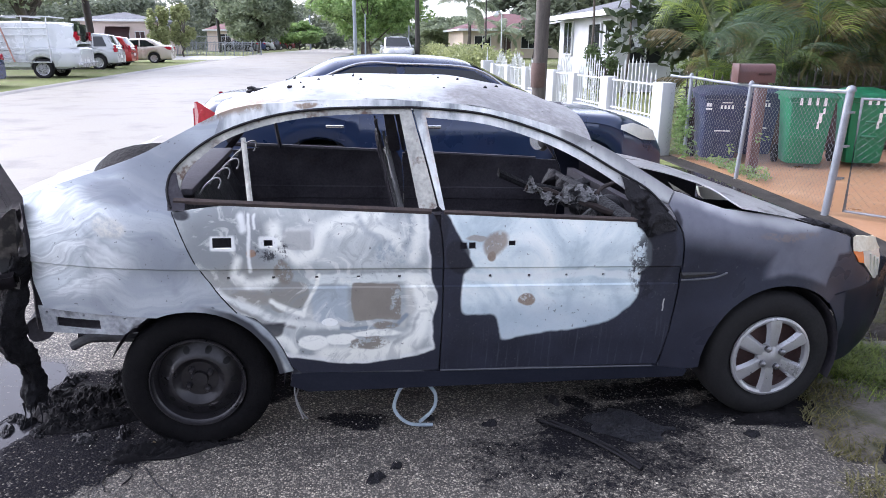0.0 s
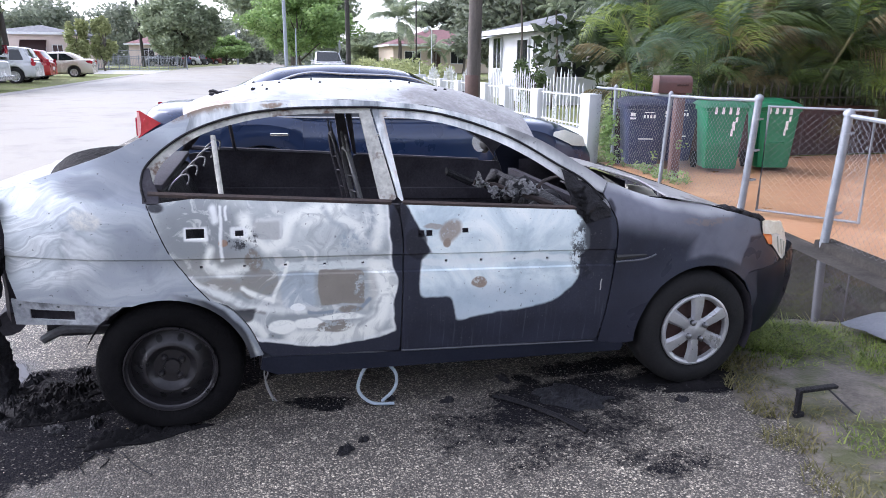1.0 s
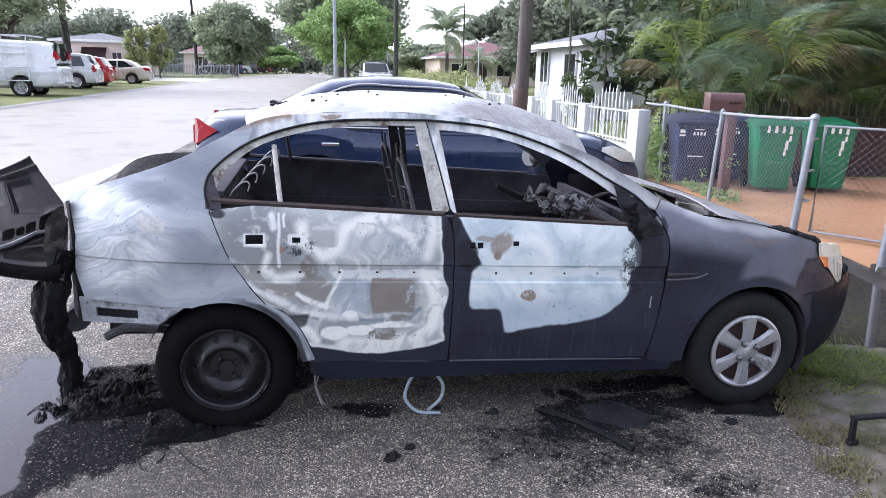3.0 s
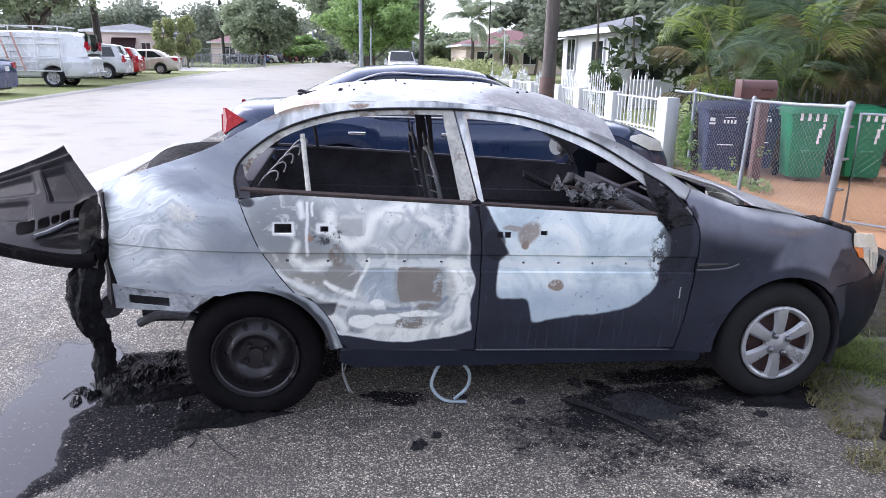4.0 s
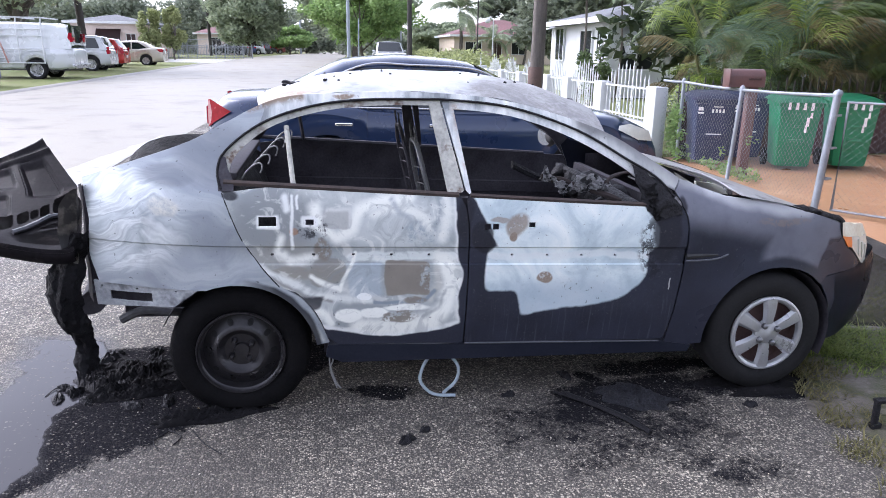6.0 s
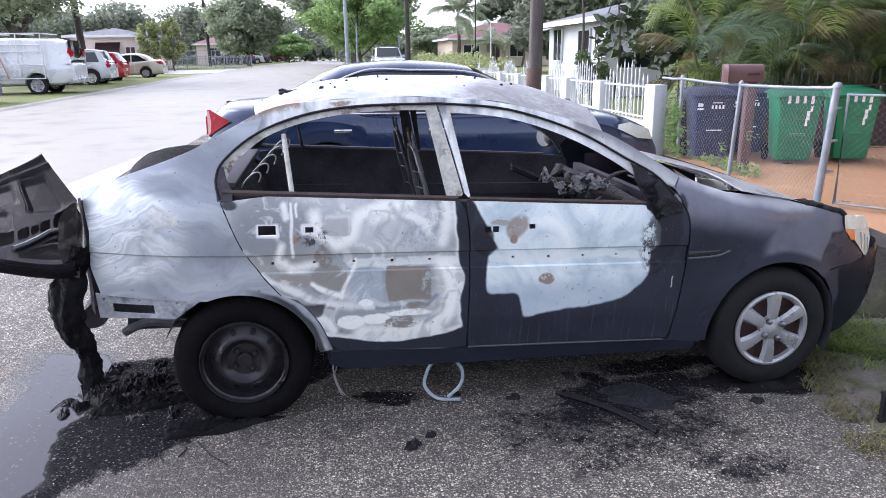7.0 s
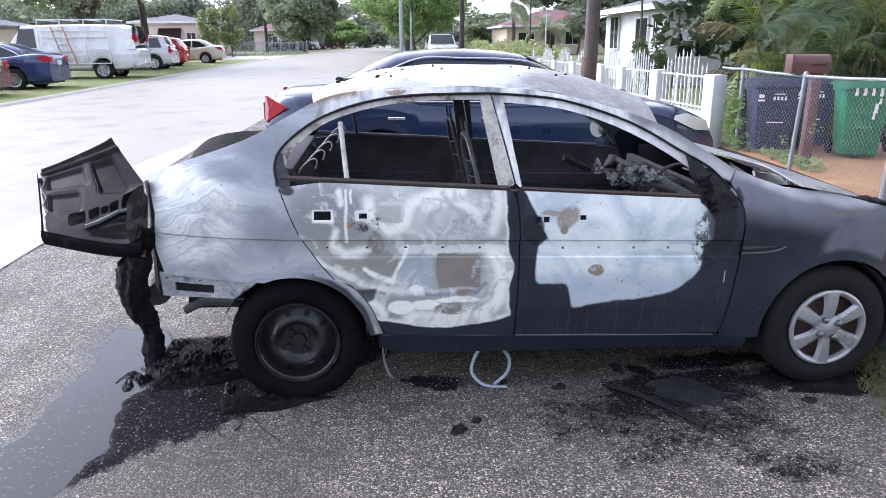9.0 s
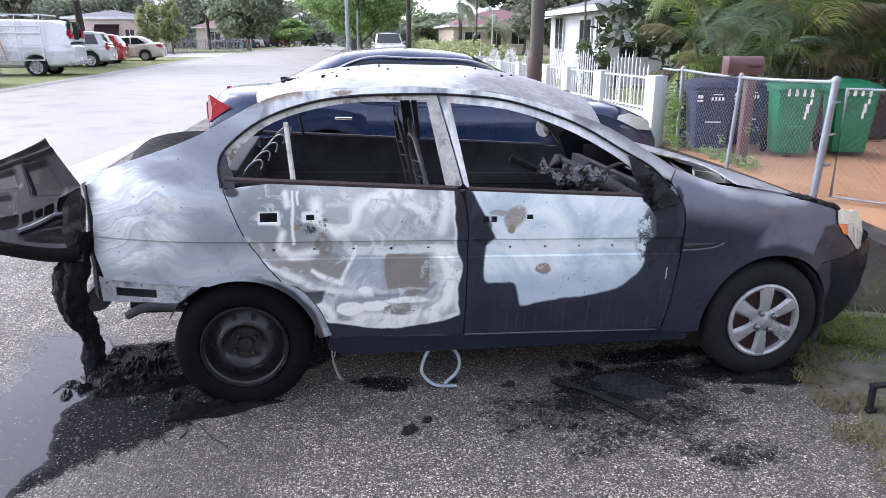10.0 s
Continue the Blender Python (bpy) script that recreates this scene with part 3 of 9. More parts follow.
    col = mix(n, l, damp, col, (0.035, 0.034, 0.036))
    col = mix(n, l, wet, col, (0.040, 0.039, 0.044))
    l.new(math_node(n, l, "MULTIPLY_ADD", math_node(n, l, "MULTIPLY", st, math_node(n, l, "SUBTRACT", 1.0, wet)), -0.20, math_node(n, l, "MULTIPLY_ADD", wet, -0.07, 0.20)), b.inputs["Specular IOR Level"])
    l.new(col, b.inputs["Base Color"])
    rg = mix(n, l, st, ramp(n, l, noise_node(n, l, v, 2.2, 4), [(0.35, 0.5), (0.7, 0.8)]), 0.7)
    l.new(mix(n, l, wet, mix(n, l, damp, rg, 0.25), 0.03), b.inputs["Roughness"])
    h = math_node(n, l, "ADD", math_node(n, l, "MULTIPLY", d1, -0.7), math_node(n, l, "MULTIPLY", big_stone, 0.5))
    h = math_node(n, l, "MULTIPLY", h, math_node(n, l, "SUBTRACT", 1.0, wet))
    bump(n, l, b, h, 0.7, 0.006)
    return m


def grass_ground():
    m, n, l, b = base_material("turf", 0.9)
    v = tex_coord(n, l)
    f1, f2 = noise_node(n, l, v, 0.5, 6), noise_node(n, l, v, 30.0, 4)
    col = ramp(n, l, f2, [(0.3, (0.075, 0.10, 0.022)), (0.55, (0.17, 0.20, 0.055)), (0.75, (0.29, 0.29, 0.12))])
    col = mix(n, l, ramp(n, l, f1, [(0.45, 0.0), (0.65, 0.6)]), col, (0.17, 0.15, 0.08))
    l.new(col, b.inputs["Base Color"])
    bump(n, l, b, f2, 0.9, 0.03)
    return m


def leaf_material(name, dark, light, rough=0.5, patch=1.5):
    m, n, l, b = base_material(name, rough)
    v = tex_coord(n, l)
    g = n.new("ShaderNodeNewGeometry")
    oi = n.new("ShaderNodeObjectInfo")
    k = math_node(n, l, "FRACT", math_node(n, l, "ADD", g.outputs["Random Per Island"], oi.outputs["Random"]))
    f = math_node(n, l, "ADD", math_node(n, l, "MULTIPLY", k, 0.5), math_node(n, l, "MULTIPLY", noise_node(n, l, v, patch, 3), 0.5))
    l.new(ramp(n, l, f, [(0.25, dark), (0.75, light)]), b.inputs["Base Color"])
    tr = n.new("ShaderNodeBsdfTranslucent")
    l.new(ramp(n, l, f, [(0.25, dark), (0.75, light)]), tr.inputs[0])
    ms = n.new("ShaderNodeMixShader")
    ms.inputs[0].default_value = 0.42
    l.new(b.outputs[0], ms.inputs[1])
    l.new(tr.outputs[0], ms.inputs[2])
    l.new(ms.outputs[0], n["Material Output"].inputs[0])
    return m


def glass_material(name, tint, rough=0.03, alpha=1.0):
    m, n, l, b = base_material(name, rough)
    b.inputs["Base Color"].default_value = (*tint, 1)
    b.inputs["Specular IOR Level"].default_value = 0.6
    return m


SCORCHED = {zone: burnt_paint(zone) for zone in ("quarter", "rear", "front", "wing", "rail")}
MAT_SOOT = surf("sooty_steel", (0.032, 0.030, 0.037), (0.085, 0.080, 0.092), 6, 70, 0.7, 0.0, 0.5, 0.004, ((0.05, 0.04, 0.035), 5, 0.6, 0.8))
MAT_CHAR = surf("charred_plastic", (0.007, 0.007, 0.009), (0.022, 0.021, 0.024), 9, 45, 0.6, 0.0, 0.9, 0.012)
MAT_RUST = surf("heat_rusted_steel", (0.028, 0.023, 0.023), (0.085, 0.062, 0.055), 12, 80, 0.8, 0.2, 0.5, 0.002)


def roof_material():
    """Bare pale steel: dust, rust scabs near the rear edge, brown scorch towards the screen."""
    m, n, l, b = base_material("scorched_roof", 0.42, 0.15)
    v = tex_coord(n, l)
    sep = n.new("ShaderNodeSeparateXYZ")
    wob = noise_node(n, l, v, 6.0, 5)
    l.new(v, sep.inputs[0])
    x = math_node(n, l, "MULTIPLY_ADD", wob, 0.30, math_node(n, l, "SUBTRACT", sep.outputs[0], 0.15))
    y = math_node(n, l, "MULTIPLY_ADD", noise_node(n, l, v, 7.0, 5), 0.2, math_node(n, l, "SUBTRACT", sep.outputs[1], 0.10))
    col = ramp(n, l, noise_node(n, l, v, 2.6, 6), [(0.34, (0.27, 0.285, 0.30)), (0.52, (0.42, 0.43, 0.44)), (0.68, (0.52, 0.525, 0.525))])
    flake = noise_node(n, l, v, 30.0, 6, 0.75)
    brown = math_node(n, l, "MULTIPLY", ramp(n, l, x, [(0.30, 1.0), (0.44, 0.0)]), ramp(n, l, y, [(0.36, 1.0), (0.50, 0.0)]))
    brown = math_node(n, l, "MULTIPLY", brown, ramp(n, l, flake, [(0.36, 0.0), (0.50, 1.0)]))
    col = mix(n, l, brown, col, ramp(n, l, wob, [(0.35, (0.09, 0.07, 0.055)), (0.65, (0.36, 0.24, 0.14))]))
    scorch = math_node(n, l, "MULTIPLY", ramp(n, l, math_node(n, l, "ADD", x, math_node(n, l, "MULTIPLY", y, -0.35)), [(0.90, 0.0), (1.35, 0.85)]), ramp(n, l, flake, [(0.30, 0.5), (0.60, 1.0)]))
    col = mix(n, l, scorch, col, (0.12, 0.11, 0.10))
    smudge = math_node(n, l, "MULTIPLY", ramp(n, l, y, [(0.30, 1.0), (0.46, 0.0)]), ramp(n, l, noise_node(n, l, v, 9.0, 6), [(0.54, 0.0), (0.64, 0.7)]))
    col = mix(n, l, smudge, col, (0.15, 0.15, 0.155))
    speck = ramp(n, l, noise_node(n, l, v, 48.0, 2), [(0.70, 0.0), (0.73, 0.8)])
    col = mix(n, l, speck, col, (0.06, 0.055, 0.05))
    l.new(col, b.inputs["Base Color"])
    l.new(ramp(n, l, wob, [(0.3, 0.34), (0.7, 0.55)]), b.inputs["Roughness"])
    bump(n, l, b, flake, 0.25, 0.003)
    return m


MAT_ROOF = roof_material()
MAT_DARKPAINT = surf("dark_grey_paint", (0.012, 0.014, 0.023), (0.022, 0.025, 0.039), 3, 90, 0.34, 0.0, 0.08, 0.001)
MAT_DARKPAINT.node_tree.nodes["Principled BSDF"].inputs["Specular IOR Level"].default_value = 0.2
MAT_PLASTIC = surf("black_plastic", (0.012, 0.012, 0.013), (0.025, 0.025, 0.027), 8, 120, 0.55, 0, 0.2, 0.001)
MAT_RUBBER = surf("tyre_rubber", (0.010, 0.010, 0.011), (0.024, 0.0235, 0.024), 7, 90, 0.75, 0, 0.4, 0.002)
MAT_BURNT_RUBBER = surf("burnt_rubber", (0.004, 0.004, 0.005), (0.010, 0.0095, 0.010), 9, 60, 0.7, 0, 0.8, 0.006)
for mat_, shine in ((MAT_RUBBER, 0.14), (MAT_BURNT_RUBBER, 0.06), (MAT_SOOT, 0.16), (MAT_CHAR, 0.2)):
    mat_.node_tree.nodes["Principled BSDF"].inputs["Specular IOR Level"].default_value = shine
MAT_WHEEL_DARK = surf("sooty_wheel_steel", (0.010, 0.010, 0.012), (0.034, 0.031, 0.034), 9, 80, 0.34, 0.2, 0.3, 0.002, ((0.17, 0.16, 0.165), 14, 0.63, 0.68))
MAT_FRAME = surf("chalky_window_frame", (0.20, 0.20, 0.19), (0.58, 0.57, 0.51), 11, 60, 0.7, 0, 0.4, 0.003, ((0.11, 0.07, 0.05), 14, 0.55, 0.66))
MAT_SILVER = surf("silver_hubcap", (0.34, 0.345, 0.36), (0.46, 0.465, 0.48), 6, 150, 0.33, 0.55, 0.1, 0.001, ((0.3, 0.29, 0.28), 12, 0.6, 0.8))
MAT_RUSTRIM = surf("brown_rusted_rim", (0.06, 0.034, 0.033), (0.13, 0.076, 0.072), 12, 80, 0.8, 0.1, 0.4, 0.002)
MAT_ASH = surf("white_ash", (0.07, 0.07, 0.075), (0.52, 0.51, 0.51), 22, 90, 0.9, 0, 1.0, 0.012, ((0.02, 0.02, 0.022), 26, 0.53, 0.60))
MAT_WIRE = surf("bare_seat_wire", (0.05, 0.05, 0.052), (0.16, 0.16, 0.165), 14, 60, 0.5, 0.3, 0.2, 0.001)
MAT_LENS = surf("yellowed_headlight_lens", (0.55, 0.55, 0.50), (0.72, 0.70, 0.60), 9, 60, 0.18, 0, 0.1, 0.002, coat=0.6)
MAT_LENS_BURNT = surf("blistered_lens", (0.55, 0.45, 0.30), (0.75, 0.70, 0.58), 12, 60, 0.6, 0, 0.8, 0.006)
MAT_AMBER = surf("amber_lens", (0.75, 0.16, 0.02), (0.85, 0.24, 0.04), 9, 60, 0.2, 0, 0.1, 0.001, coat=0.5)
MAT_ASPHALT = asphalt_material()
MAT_TURF = grass_ground()
MAT_ROAD = surf("wet_road", (0.245, 0.229, 0.198), (0.335, 0.313, 0.268), 0.35, 40, 0.58, 0, 0.5, 0.006, ((0.19, 0.182, 0.165), 1.2, 0.5, 0.8))
MAT_ROAD.node_tree.nodes["Principled BSDF"].inputs["Specular IOR Level"].default_value = 0.26
MAT_CONC = surf("wet_concrete", (0.36, 0.35, 0.33), (0.52, 0.51, 0.49), 1.5, 40, 0.36, 0, 0.4, 0.005, ((0.20, 0.19, 0.18), 3, 0.58, 0.75))
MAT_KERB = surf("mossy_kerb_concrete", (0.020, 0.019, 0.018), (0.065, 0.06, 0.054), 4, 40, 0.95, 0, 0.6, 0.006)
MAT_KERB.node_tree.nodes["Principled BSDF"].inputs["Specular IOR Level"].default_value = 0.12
MAT_ORANGE = surf("orange_painted_concrete", (0.33, 0.17, 0.085), (0.44, 0.245, 0.135), 0.9, 25, 0.36, 0, 0.2, 0.003, ((0.50, 0.31, 0.19), 1.6, 0.55, 0.75))

# ---------------- ground ----------------
MAT_GUTTER = surf("pale_wet_gutter", (0.24, 0.24, 0.235), (0.40, 0.40, 0.39), 1.2, 50, 0.4, 0, 0.3, 0.003, ((0.12, 0.12, 0.12), 5, 0.62, 0.72))


def ground_patch(name, x0, x1, y0, y1, nx, ny, material, label, lift=0.0, along=False, relief=0.0):
    bm = bmesh.new()

    def f(i, j):
        y = y0 + (y1 - y0) * j / ny
        x = x0 + (x1 - x0) * i / nx
        if along:
            x = street_x(x, y)
        return (x, y, zg(x, y) + lift + relief * noise.noise((x * 3, y * 3, 0)))
    quad_grid(bm, f, nx, ny)
    return structure(name, bm, material, label, True)


def big_ground():
    bm = bmesh.new()
    xs = [-900, -300, -120, -60, -30, -12, -6, -3, -1.5, 0, 1.5, 3.5, 6, 12, 30, 60, 120, 300, 900]
    ys = [-900, -300, -80, -30, -10, -4, 0, 2.5, 5, 10, 20, 40, 75, 120, 300, 900]
    quad_grid(bm, lambda i, j: (xs[i], ys[j], zg(xs[i], ys[j]) - 0.03), len(xs) - 1, len(ys) - 1)
    return structure("ground", bm, MAT_TURF, "wet short green grass and soil all round", True)


big_ground()
ground_patch("pavement", -2.45, 3.0, -14, 26, 40, 160, MAT_ASPHALT, "coarse wet grey asphalt with black oily stains", 0.0, False, 0.006)
ground_patch("pavement_gutter", -2.80, -2.32, -14, 26, 4, 160, MAT_GUTTER, "pale wet concrete gutter along the street", 0.012, False, 0.002)
bm = bmesh.new()
road_l = [(-60, -11.4), (0, -9.3), (50, -7.55), (59, -7.2), (104, -4.6), (240, 2.0)]
road_r = [(-60, -4.4), (-14, -2.8), (0, -2.72), (6.5, -2.5), (10, -2.0), (14.5, -1.8), (18, -1.5), (26, -0.6), (40, 0.9), (60, 1.65), (97, 3.4), (240, 8.5)]


def road_point(i, j):
    y = -60 + j
    x = lerp_table(road_l, y) * (1 - i / 10) + lerp_table(road_r, y) * i / 10
    return (x, y, zg(x, y) + 0.004 + 0.05 * (1 - (i / 5 - 1) ** 2))


quad_grid(bm, road_point, 10, 300)
structure("road", bm, MAT_ROAD, "wide wet light grey asphalt street", True)

# ---------------- the burnt car ----------------
CAR = thing("burnt_sedan", "burnt-out dark grey sedan with ash-white scorched doors on wet asphalt", "car", pose(0, 0, 0, 0, 1.35, 0))


def side(x, z):
    """The near flank of the car: the sideways place of the skin."""
    y = -0.045
    if x < 0.1:
        y += 0.17 * ((0.1 - x) / 0.75) ** 2.2
    if x > 2.5:
        y += 0.165 * ((x - 2.5) / 0.55) ** 2.2
    if z < 0.45:
        y += (0.45 - z) * 0.16
    if z > 0.78:
        y += 0.028 * min(1.0, (z - 0.78) / 0.19) ** 2
    if z > 0.86 and x > 1.97:
        y += 0.035 * min(1.0, (x - 1.97) / 0.12) * ((z - 0.86) / 0.12) ** 2
    if z > 0.97:
        y += (z - 0.97) * 0.53
    if x < 2.0 and z < 0.80:
        k = z + 0.012 * x
        y += 0.009 * max(0.0, min(1.0, (0.775 - k) / 0.007)) * (1.0 if k > 0.70 else max(0.0, 1 - (0.70 - k) / 0.006))
    for cx, cz in ((0.03, 0.287), (2.485, 0.312)):
        d = math.hypot(x - cx, z - cz)
        if d < 0.42:
            y -= 0.016 * (0.42 - d) / 0.09
    return y


CREASES = tuple(((0, 0, z), (s, 0, 1)) for z, s in ((0.775, 0.012), (0.768, 0.012), (0.70, 0.012), (0.694, 0.012)))


def belt(x):
    return 1.02 - 0.045 * x


ARCH_R, ARCH_F = 0.325, 0.342
ROOF_LINE = smooth_line([(-0.58, 1.02), (-0.38, 1.09), (-0.15, 1.175), (0.0, 1.255), (0.2, 1.35), (0.45, 1.378), (0.78, 1.39), (1.18, 1.365), (1.6, 1.255), (1.84, 1.128), (1.962, 1.054)], 5)
DOOR_TOP_R = smooth_line([(-0.015, 0.985), (-0.035, 1.06), (-0.005, 1.14), (0.13, 1.245), (0.32, 1.315), (0.55, 1.35), (0.885, 1.36)], 5)
DOOR_TOP_F = smooth_line([(0.905, 1.36), (1.2, 1.335), (1.5, 1.245), (1.72, 1.128), (1.84, 1.062), (1.905, 1.0), (1.953, 0.940)], 5)
GAP_B = smooth_line([(0.885, 1.36), (0.955, 1.08), (0.985, 0.93), (1.0, 0.75), (0.995, 0.315)], 4)
GAP_F = smooth_line([(1.955, 0.945), (1.996, 0.86), (1.995, 0.66), (1.955, 0.30)], 4)
REAR_EDGE = smooth_line([(-0.015, 0.985), (0.06, 0.80), (0.13, 0.69), (0.205, 0.60)], 4)


def quarter_outline():
    a = arc(0.03, 0.287, ARCH_R, 112, 8, 16)
    up = [(0.405, 0.34)] + arc(0.03, 0.287, ARCH_R + 0.045, 12, 52, 6)[1:-1]
    return [(-0.575, 1.0), (-0.55, 0.86), (-0.565, 0.72), (-0.53, 0.598), (-0.3, 0.590)] + a + up + REAR_EDGE[::-1][1:] + DOOR_TOP_R[1:16] + [p for p in ROOF_LINE[::-1] if p[0] < 0.17]


def make_uniside(far=False):
    """Outer skin of one side; the far one is the same, sooted."""
    skin = {zone: MAT_SOOT if far else m for zone, m in SCORCHED.items()}
    fin = (lambda b: mirrored(b)) if far else (lambda b: b)
    qp = sheet(quarter_outline(), 0.045, side, 0.012, creases=CREASES[:2])
    if far:
        for v in qp.verts:
            if v.co.z > 0.95 and v.co.x < 0.2:
                v.co.z -= 0.85 * (v.co.z - 0.95) * min(1.0, (0.2 - v.co.x) / 0.3) + 0.06 * min(1.0, (0.2 - v.co.x) / 0.5)
    part("quarter_panel", fin(qp), skin["quarter"], CAR, "" if far else "grey scorched rear wing with swirls of ash")
    # roof rail and screen pillar in one strip
    low = DOOR_TOP_R[15:] + DOOR_TOP_F[1:]
    rail = [p for p in ROOF_LINE if p[0] > 0.15] + [(1.930, 1.004)] + [(x, z + 0.008) for x, z in low[::-1] if z > 1.004]
    part("roof_rail", fin(sheet(rail, 0.06, side, 0.03)), skin["rail"], CAR)
    # charred seal round the door openings
    if not far:
        bm = bmesh.new()
        tube(bm, [(x, side(x, z) - 0.001, z + 0.003) for x, z in DOOR_TOP_R[1:] + DOOR_TOP_F[1:-3]], 0.0055, 6)
        part("door_seal", bm, MAT_CHAR, CAR, "charred black door seal")
        bm = bmesh.new()
        tube(bm, [(x - 0.002, side(x, z) + 0.001, z) for x, z in REAR_EDGE], 0.0028, 5)
        part("door_seal", bm, MAT_CHAR, CAR)
    # rear door
    d = part("rear_door", fin(sheet(REAR_EDGE[::-1] + [(x, belt(x)) for x in (0.2, 0.5, 0.8, 0.955)] + [p for p in [(x - 0.004, z) for x, z in GAP_B] if p[1] < 0.95] + [(0.44, 0.325)] + arc(0.03, 0.287, ARCH_R + 0.05, 12, 50, 6), 0.03, side, 0.014,
                              () if far else ((0.125, 0.853, 0.195, 0.893), (0.312, 0.858, 0.345, 0.883)) + tuple((x, 0.729 - 0.012 * (x - 0.17), x + 0.012, 0.741 - 0.012 * (x - 0.17)) for x in (0.17, 0.337, 0.50, 0.66, 0.82)), creases=CREASES)), skin["rear"], CAR, "" if far else "scorched rear door with chalky ash swirls, its handle burnt away")
    inner = smooth_line([(0.012, 1.022), (0.015, 1.09), (0.07, 1.163), (0.195, 1.247), (0.40, 1.306), (0.62, 1.331), (0.84, 1.336)], 4) + [(0.905, 0.985)]
    frame_r = DOOR_TOP_R[1:] + [p for p in GAP_B[1:] if p[1] > 0.99] + [(0.965, 0.99)] + inner[::-1]
    part("window_frame", fin(sheet(frame_r, 0.06, lambda x, z: side(x, z) + 0.006, 0.022)), MAT_SOOT if far else MAT_FRAME, d, "" if far else "chalky cream-white window frame")
    bm = bmesh.new()
    tube(bm, [(0.235 + 0.03 * (1 - k / 5), side(0.25, 1.01 + 0.235 * k / 5) + 0.014, 1.005 + 0.235 * k / 5) for k in range(6)], 0.011, 6)
    part("division_bar", fin(bm), MAT_SOOT if far else MAT_FRAME, d)
    bm = bmesh.new()
    tube(bm, [(x, side(x, belt(x)) + 0.006, belt(x) + 0.004) for x in (-0.01, 0.2, 0.5, 0.8, 0.95)], 0.013, 6)
    part("belt_rail", fin(bm), MAT_SOOT if far else MAT_RUST, d, "" if far else "rusty brown window rail")
    # front door
    d = part("front_door", fin(sheet([(x, belt(x)) for x in (0.99, 1.3, 1.6, 1.9, 1.965)] + GAP_F[1:-1] + [(1.95, 0.30), (1.0, 0.315)] + [p for p in [(x + 0.002, z) for x, z in GAP_B[::-1]] if p[1] < 0.95][1:], 0.03, side, 0.014,
                               () if far else ((1.062, 0.835, 1.09, 0.863), (1.098, 0.835, 1.126, 0.863), (1.258, 0.845, 1.288, 0.868)) + tuple((x, 0.716 - 0.012 * (x - 1.19), x + 0.012, 0.728 - 0.012 * (x - 1.19)) for x in (1.185, 1.345, 1.503, 1.66, 1.815)), creases=CREASES)), skin["front"], CAR, "" if far else "dark grey front door with a chalk-white burn patch, its handle burnt away")
    inner = [(1.005, 0.985)] + smooth_line([(0.945, 1.325), (1.2, 1.30), (1.45, 1.225), (1.66, 1.12), (1.80, 1.02), (1.835, 0.95)] if not far else [(0.945, 1.325), (1.2, 1.30), (1.47, 1.235), (1.72, 1.13), (1.90, 1.03), (1.935, 0.965)], 4)
    frame_f = [(0.995, 0.985)] + [(x + 0.008, z) for x, z in GAP_B[::-1] if z > 0.99] + DOOR_TOP_F[1:-1] + [(1.955, 0.945)] + inner[::-1]
    part("window_frame", fin(sheet(frame_f, 0.06, lambda x, z: side(x, z) + 0.006, 0.022)), skin["rail"], d)
    bm = bmesh.new()
    tube(bm, [(x, side(x, belt(x)) + 0.006, belt(x) + 0.004) for x in (1.0, 1.3, 1.6, 1.83)], 0.011, 6)
    part("belt_rail", fin(bm), MAT_SOOT if far else MAT_RUST, d)
    # front wing
    wing = [(1.965, 0.95), (1.936, 1.0), (1.968, 1.05), (2.02, 1.036), (2.09, 1.008), (2.2, 0.975), (2.45, 0.945), (2.65, 0.897), (2.77, 0.862), (2.805, 0.845), (2.822, 0.79), (2.878, 0.722), (2.925, 0.700), (3.03, 0.626), (3.02, 0.61), (2.95, 0.603), (2.83, 0.600), (2.76, 0.596)]
    wing += arc(2.485, 0.312, ARCH_F, 47, 186, 16) + [(2.08, 0.265), (1.965, 0.285)] + [(x + 0.008, z) for x, z in GAP_F[::-1]][1:-1]
    skin_w = sheet(wing, 0.045, side, 0.012)
    if far:
        for v in skin_w.verts:
            v.co.z -= 0.09 * max(0.0, min(1.0, (v.co.z - 0.7) / 0.2)) * max(0.0, min(1.0, (v.co.x - 2.4) / 0.25))
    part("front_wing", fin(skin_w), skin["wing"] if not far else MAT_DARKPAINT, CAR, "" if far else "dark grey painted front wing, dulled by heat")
    # sill
    part("sill", fin(sheet([(0.40, 0.325), (1.0, 0.305), (1.96, 0.285), (2.1, 0.26), (2.09, 0.225), (0.46, 0.232), (0.39, 0.27)], 0.06, side, 0.05)), MAT_DARKPAINT, CAR)


make_uniside()
make_uniside(True)


def nose_x(y):
    """The plan of the nose: how far forward the skin lies at a sideways place."""
    d = abs(y - YC)
    if d < 0.5:
        return 3.38 - 0.45 * d * d
    return 2.5 + 0.55 * (max(0.0, YC - d + 0.045) / 0.165) ** (1 / 2.2)


def hood_rear(s):
    """How far forward the rear edge of the hood is burnt away; s runs from -1 on the near side to 1."""
    return 2.08 + 0.17 * max(0.0, min(1.0, (-s - 0.1) / 0.4))


